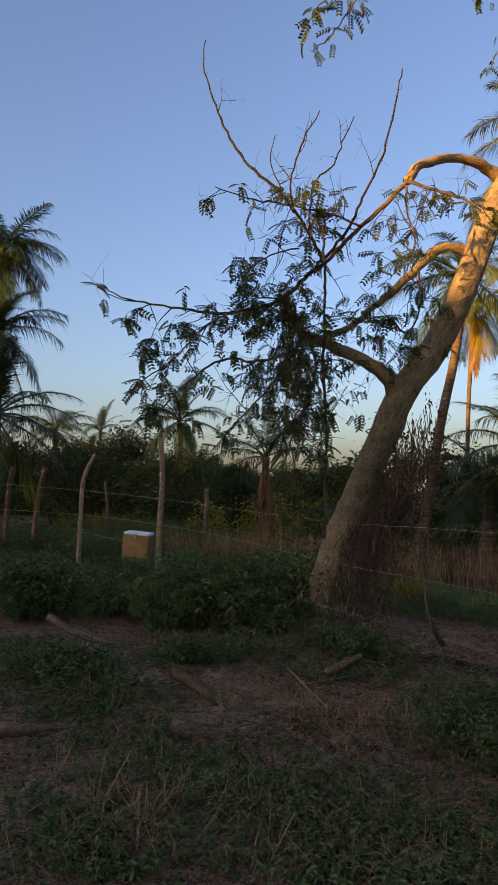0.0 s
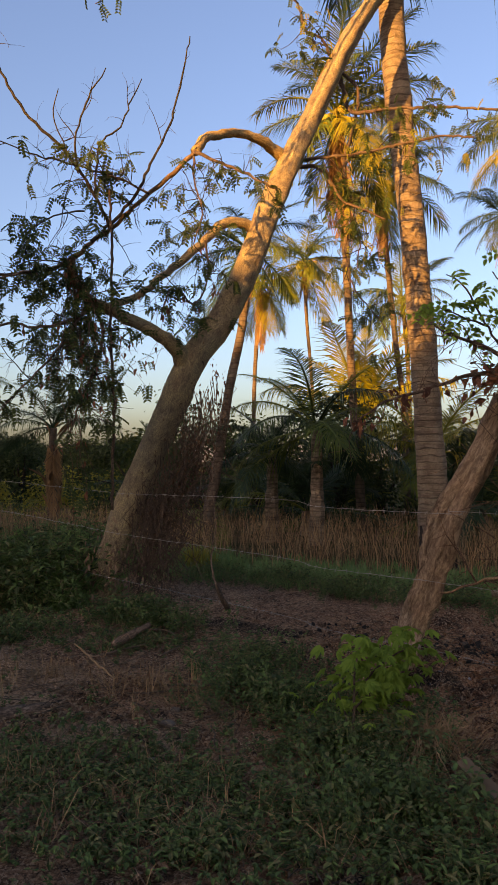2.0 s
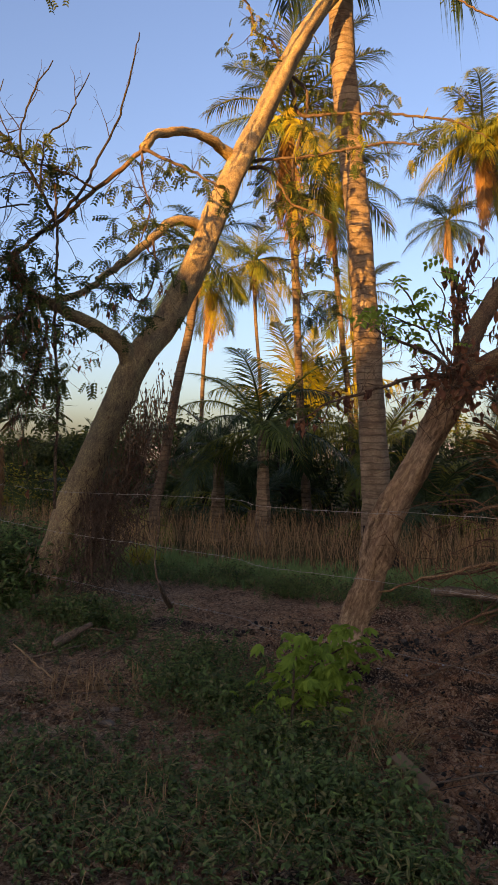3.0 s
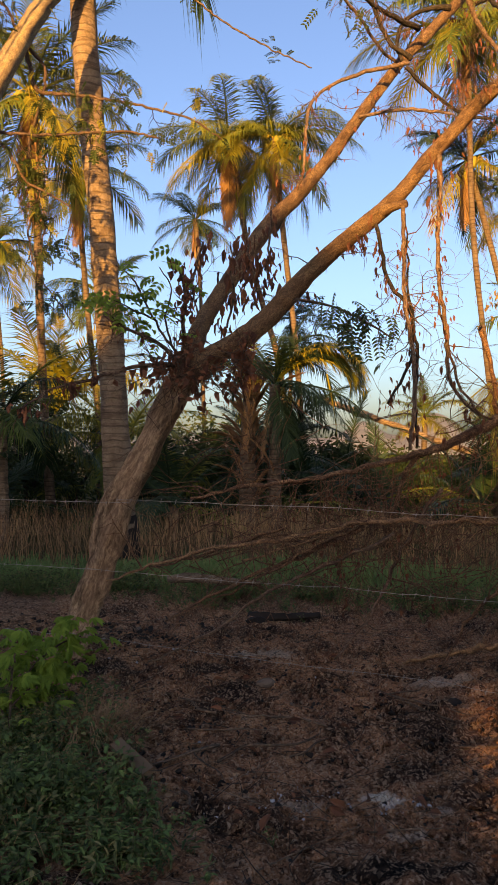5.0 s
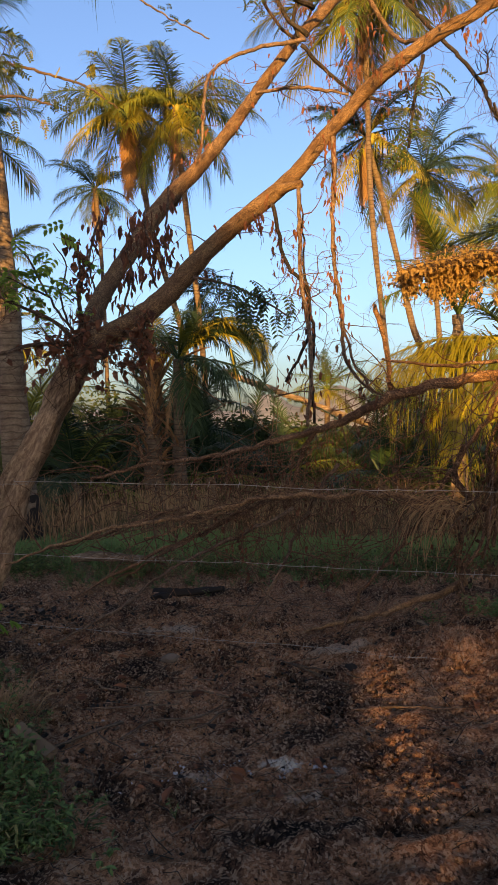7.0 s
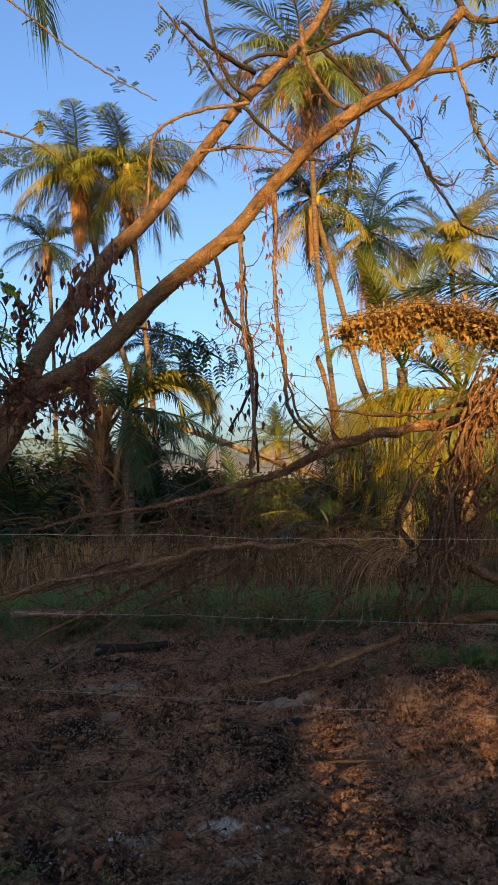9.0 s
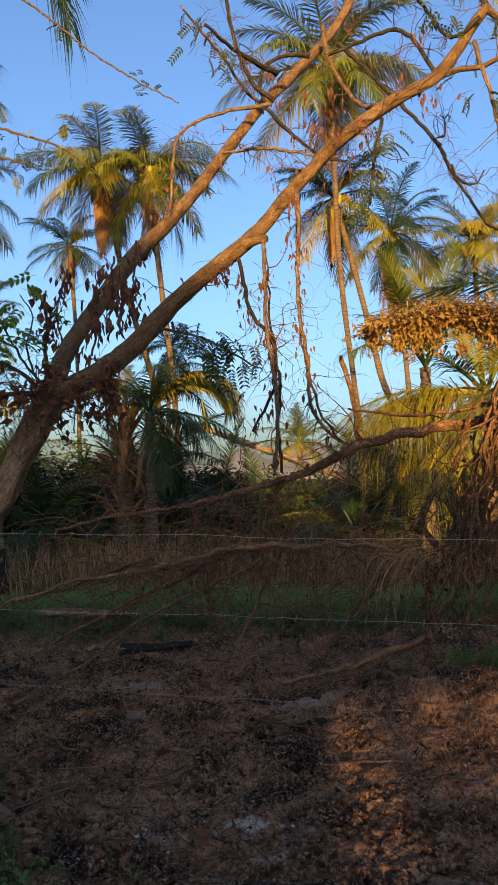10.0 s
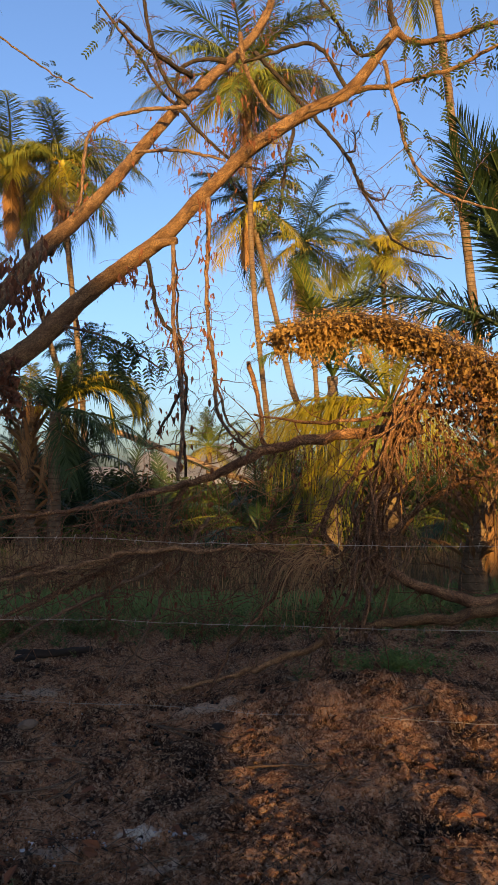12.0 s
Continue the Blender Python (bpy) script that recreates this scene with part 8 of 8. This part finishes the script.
def bush(at, h, w, label, seed, material=LEAF_BUSH, leaves=1500, leaf=0.16, name="bush", trunk=True, base=0.15, open_=0.5):
    """A broad-leaved shrub or small tree: forked stems, and leaves in uneven clumps."""
    r = np.random.default_rng(seed)
    ob = thing(name, at, label, "tree" if name.endswith("tree") else "bush", "bushes beyond the field")
    ends = []
    for k in range(5 if trunk else 3):
        a = r.uniform(0, 6.28)
        l = r.uniform(0.15, 0.8) * w
        tip = np.array([math.cos(a) * l, math.sin(a) * l, h * r.uniform(0.55, 0.9)])
        rows = [(0, 0, -0.1, 0.05 * w ** 0.5), (*(tip * (0.25, 0.25, 0.35)), 0.04 * w ** 0.5), (*(tip * (0.6, 0.6, 0.7)), 0.028 * w ** 0.5), (*tip, 0.012)]
        g, _ = limb(rows, 0.3, 6, 0.05, 0.02)
        part("trunk" if k == 0 else "branch", g, BARK_DARK, ob, smooth=True)
        ends.append(tip)
    g = Geo()
    clumps = max(8, int(34 * open_ * 2))
    cs = []
    for i in range(clumps):
        a, q = r.uniform(0, 6.28), math.sqrt(r.random())
        z = base * h + (1 - base) * h * r.random()
        rad = w * q * (1.0 - 0.55 * max(0, (z / h - 0.45) / 0.55) ** 1.5)
        cs.append((rad * math.cos(a), rad * math.sin(a), z * r.uniform(0.9, 1.08)))
    cs = np.array(cs)
    at_ = cs[r.integers(clumps, size=leaves)] + r.normal(0, 1, (leaves, 3)) * (0.16 * w, 0.16 * w, 0.11 * h)
    at_[:, 2] = np.maximum(at_[:, 2], 0.05)
    g.stamp(*simple_leaf(leaf, leaf * 0.5), turns(leaves, r.uniform(0, 6.28, leaves), r.uniform(-0.4, 1.0, leaves), r.normal(0, 0.6, leaves), r.uniform(0.6, 1.3, leaves), at_))
    part("foliage", g, material, ob, kind="stuff")
    return ob


DARKT = "dark broad-leaved tree at the far edge of the field"
for i, (x, d, h, w) in enumerate(((-40, 26, 3.2, 2.0), (35, 27, 3.1, 2.2), (110, 28, 3.3, 2.2), (175, 29, 3.4, 2.0), (235, 30, 4.0, 1.8), (285, 28, 2.7, 2.0), (340, 30, 3.2, 1.6), (395, 32, 2.4, 2.0), (455, 30, 2.0, 2.0), (520, 30, 2.2, 2.0), (590, 27, 2.2, 2.0))):
    a = -40.8 + math.degrees(math.atan((x - 441) / 1308))
    a = radians(a)
    d, h, w = 1.75 * d, 1.2 * h, 1.75 * w
    bush((d * math.sin(a), d * math.cos(a), 0), h, w, DARKT, 100 + i, LEAF_BUSH, 9500, 0.24, "dark_tree", True, 0.12, 0.6)
for i, (x, y, h, w) in enumerate(((-21.0, 20.2, 2.7, 1.7), (-25.6, 19.6, 3.0, 1.7), (-27.4, 18.6, 3.1, 1.8), (-18.4, 20.4, 2.2, 1.4), (-23.4, 20.6, 2.4, 1.6))):
    bush((x, y, 0), h, w, "dark leafy bush round the foot of a palm", 120 + i, LEAF_BUSH, 4200, 0.15, "bush", True, 0.05)
for i, az in enumerate(np.arange(-33, 45, 3.0)):
    d = 19 + 5 * ((i * 7) % 5) / 4
    a = radians(az)
    bush((d * math.sin(a), d * math.cos(a), 0), (1.7 + 0.8 * ((i * 3) % 4) / 3) * (1.2 if az < -7 else 0.72 if 3 < az < 17 else 1.0), 1.5, "shaded green shrub beyond the reeds", 140 + i, LEAF_BUSH if i % 3 else LEAF, 2600, 0.14, "shrub", False, 0.05)
for i, (t_az, d, h) in enumerate(((-39.5, 22, 1.4), (-36, 22, 1.2), (-44, 23, 1.0), (-33, 21, 1.3))):
    a = radians(t_az)
    bush((d * math.sin(a), d * math.cos(a), 0), h, 0.9, "sunlit yellow-green shrub in the far field", 170 + i, LEAF_YELLOW, 700, 0.12, "shrub", False, 0.05)
for i in range(17):
    a = radians(-31 + 4.4 * i + 1.5 * ((i * 5) % 3))
    d = 15.5 + ((i * 3) % 5) * 0.9
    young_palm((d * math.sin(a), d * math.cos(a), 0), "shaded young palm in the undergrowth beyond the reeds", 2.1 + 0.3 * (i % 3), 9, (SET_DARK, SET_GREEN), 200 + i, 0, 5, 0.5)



def weed_shrub(p, h, w, seed):
    """A leafy weed: many thin stems from one root, with feathery leaves all along them."""
    ob = thing("weed_shrub", (p[0], p[1], 0), "bushy fresh green weed shrub beside the leaning tree", "weed", "weed shrubs")
    paths = []
    for k in range(16):
        a, l = rng.uniform(0, 6.28), rng.uniform(0.1, 1.0) * w
        tip = np.array([math.cos(a) * l, math.sin(a) * l, h * rng.uniform(0.6, 1.1) * (1 - 0.35 * l / w)])
        g, path = limb([(0, 0, -0.05, 0.007), (*(tip * (0.3, 0.3, 0.45)), 0.006), (*(tip * (0.7, 0.7, 0.85)), 0.004), (*tip, 0.002)], 0.06, 5, 0.04, 0.006)
        part("stem", g, BARK_TWIG, ob, smooth=True)
        paths.append(path)
    g = Geo()
    leaf_sprays(g, paths, compound_leaf(0.16, 6, 0.045, 0.018, 0.5), 150, (2, 5), (-0.4, 0.9), (0.6, 1.2), 0.2, 0.05)
    part("leaves", g, WEED_LUSH, ob, "fresh green feathery leaves", kind="stuff")


for i, (p, h, w) in enumerate((((-5.92, 6.61, 0.20), 0.95, 0.55), ((-5.39, 6.79, 0.24), 0.9, 0.5), ((-7.00, 6.69, 0.21), 1.1, 0.35), ((-6.34, 6.37, 0.12), 0.7, 0.5), ((-5.48, 7.47, 0.29), 0.8, 0.45), ((-5.2, 6.35, 0.0), 0.75, 0.5), ((-6.6, 6.1, 0.0), 0.8, 0.5))):
    weed_shrub(p, h, w, 260 + i)

# ---------------------------------------------------------------- the grove behind the camera, which throws the evening shade


def shade_tree(x, y, top, w, seed, label="tall leafy shade tree of the grove"):
    r = np.random.default_rng(seed)
    ob = thing("shade_tree", (x, y, 0), label, "tree", "shade trees")
    g, _ = limb([(0, 0, -0.2, 0.3), (0.1, 0, top * 0.3, 0.24), (-0.1, 0.1, top * 0.7, 0.15), (0, 0, top * 0.92, 0.05)], 0.4, 8, 0.04)
    part("trunk", g, BARK_DARK, ob, smooth=True)
    n = int(420 * top)
    z = 0.1 + (top - 0.1) * r.random(n)
    rad = w * np.sqrt(r.random(n)) * np.where(z > 0.75 * top, np.sqrt(np.maximum(0.05, (1.02 * top - z) / (0.27 * top))), 1.0)
    a = r.uniform(0, 6.28, n)
    at = np.stack([rad * np.cos(a), 0.6 * rad * np.sin(a), z + r.normal(0, 0.15, n)], -1)
    gx, gz = at[:, 0] + x, at[:, 2]
    # a gap in the foliage through which low light falls
    at = at[(((gx + 2.85) / 1.75) ** 2 + ((gz - 4.22) / 0.45) ** 2 > r.uniform(0.5, 1.25, n)) | (r.random(n) < 0.04)]
    gx, gz = at[:, 0] + x, at[:, 2]
    at = at[((gx + 0.3) / 0.6) ** 2 + ((gz - 5.9) / 0.9) ** 2 > r.uniform(0.6, 1.2, len(at))]
    g = Geo()
    m = len(at)
    g.stamp(*simple_leaf(0.36, 0.22), turns(m, r.uniform(0, 6.28, m), r.uniform(-0.5, 1.4, m), r.normal(0, 0.8, m), r.uniform(0.6, 1.3, m), at))
    part("foliage", g, LEAF_BUSH, ob, kind="stuff")


for i, (x, top, w) in enumerate(((-54, 14, 3), (-50, 14, 3), (-46, 14, 3), (-42.5, 13.5, 3), (-39, 13, 2.8), (-36, 12.5, 2.6), (-32.5, 12.2, 2.6), (-29, 12, 2.6), (-26, 11, 2.6), (-23, 11, 2.4), (-20, 10.8, 2.4), (-17.4, 10.5, 1.9), (-15.6, 9.8, 1.6), (-14, 9.2, 1.5), (-12.5, 9.2, 1.5), (-11.2, 8.9, 1.1), (-10.2, 8.5, 0.9), (-9.4, 8.1, 0.9), (-8.6, 8.0, 0.9), (-7.8, 8.7, 0.9), (-6.9, 8.8, 0.9), (-6.1, 8.3, 0.8), (-5.5, 8.0, 0.6), (-4.8, 7.0, 0.8), (-4.1, 6.4, 0.8), (-3.4, 6.1, 0.8), (-2.6, 5.7, 0.9), (-1.8, 5.5, 0.9), (-0.8, 6.0, 0.9), (0.4, 6.2, 1.2), (2, 5.4, 1.6), (4, 5.2, 1.9), (6.2, 5.2, 1.9), (8.6, 5.2, 1.9), (11, 5.2, 2.2), (14, 5.2, 2.4))):
    shade_tree(x, -25 + 0.6 * (i % 2), top, w, 300 + i)
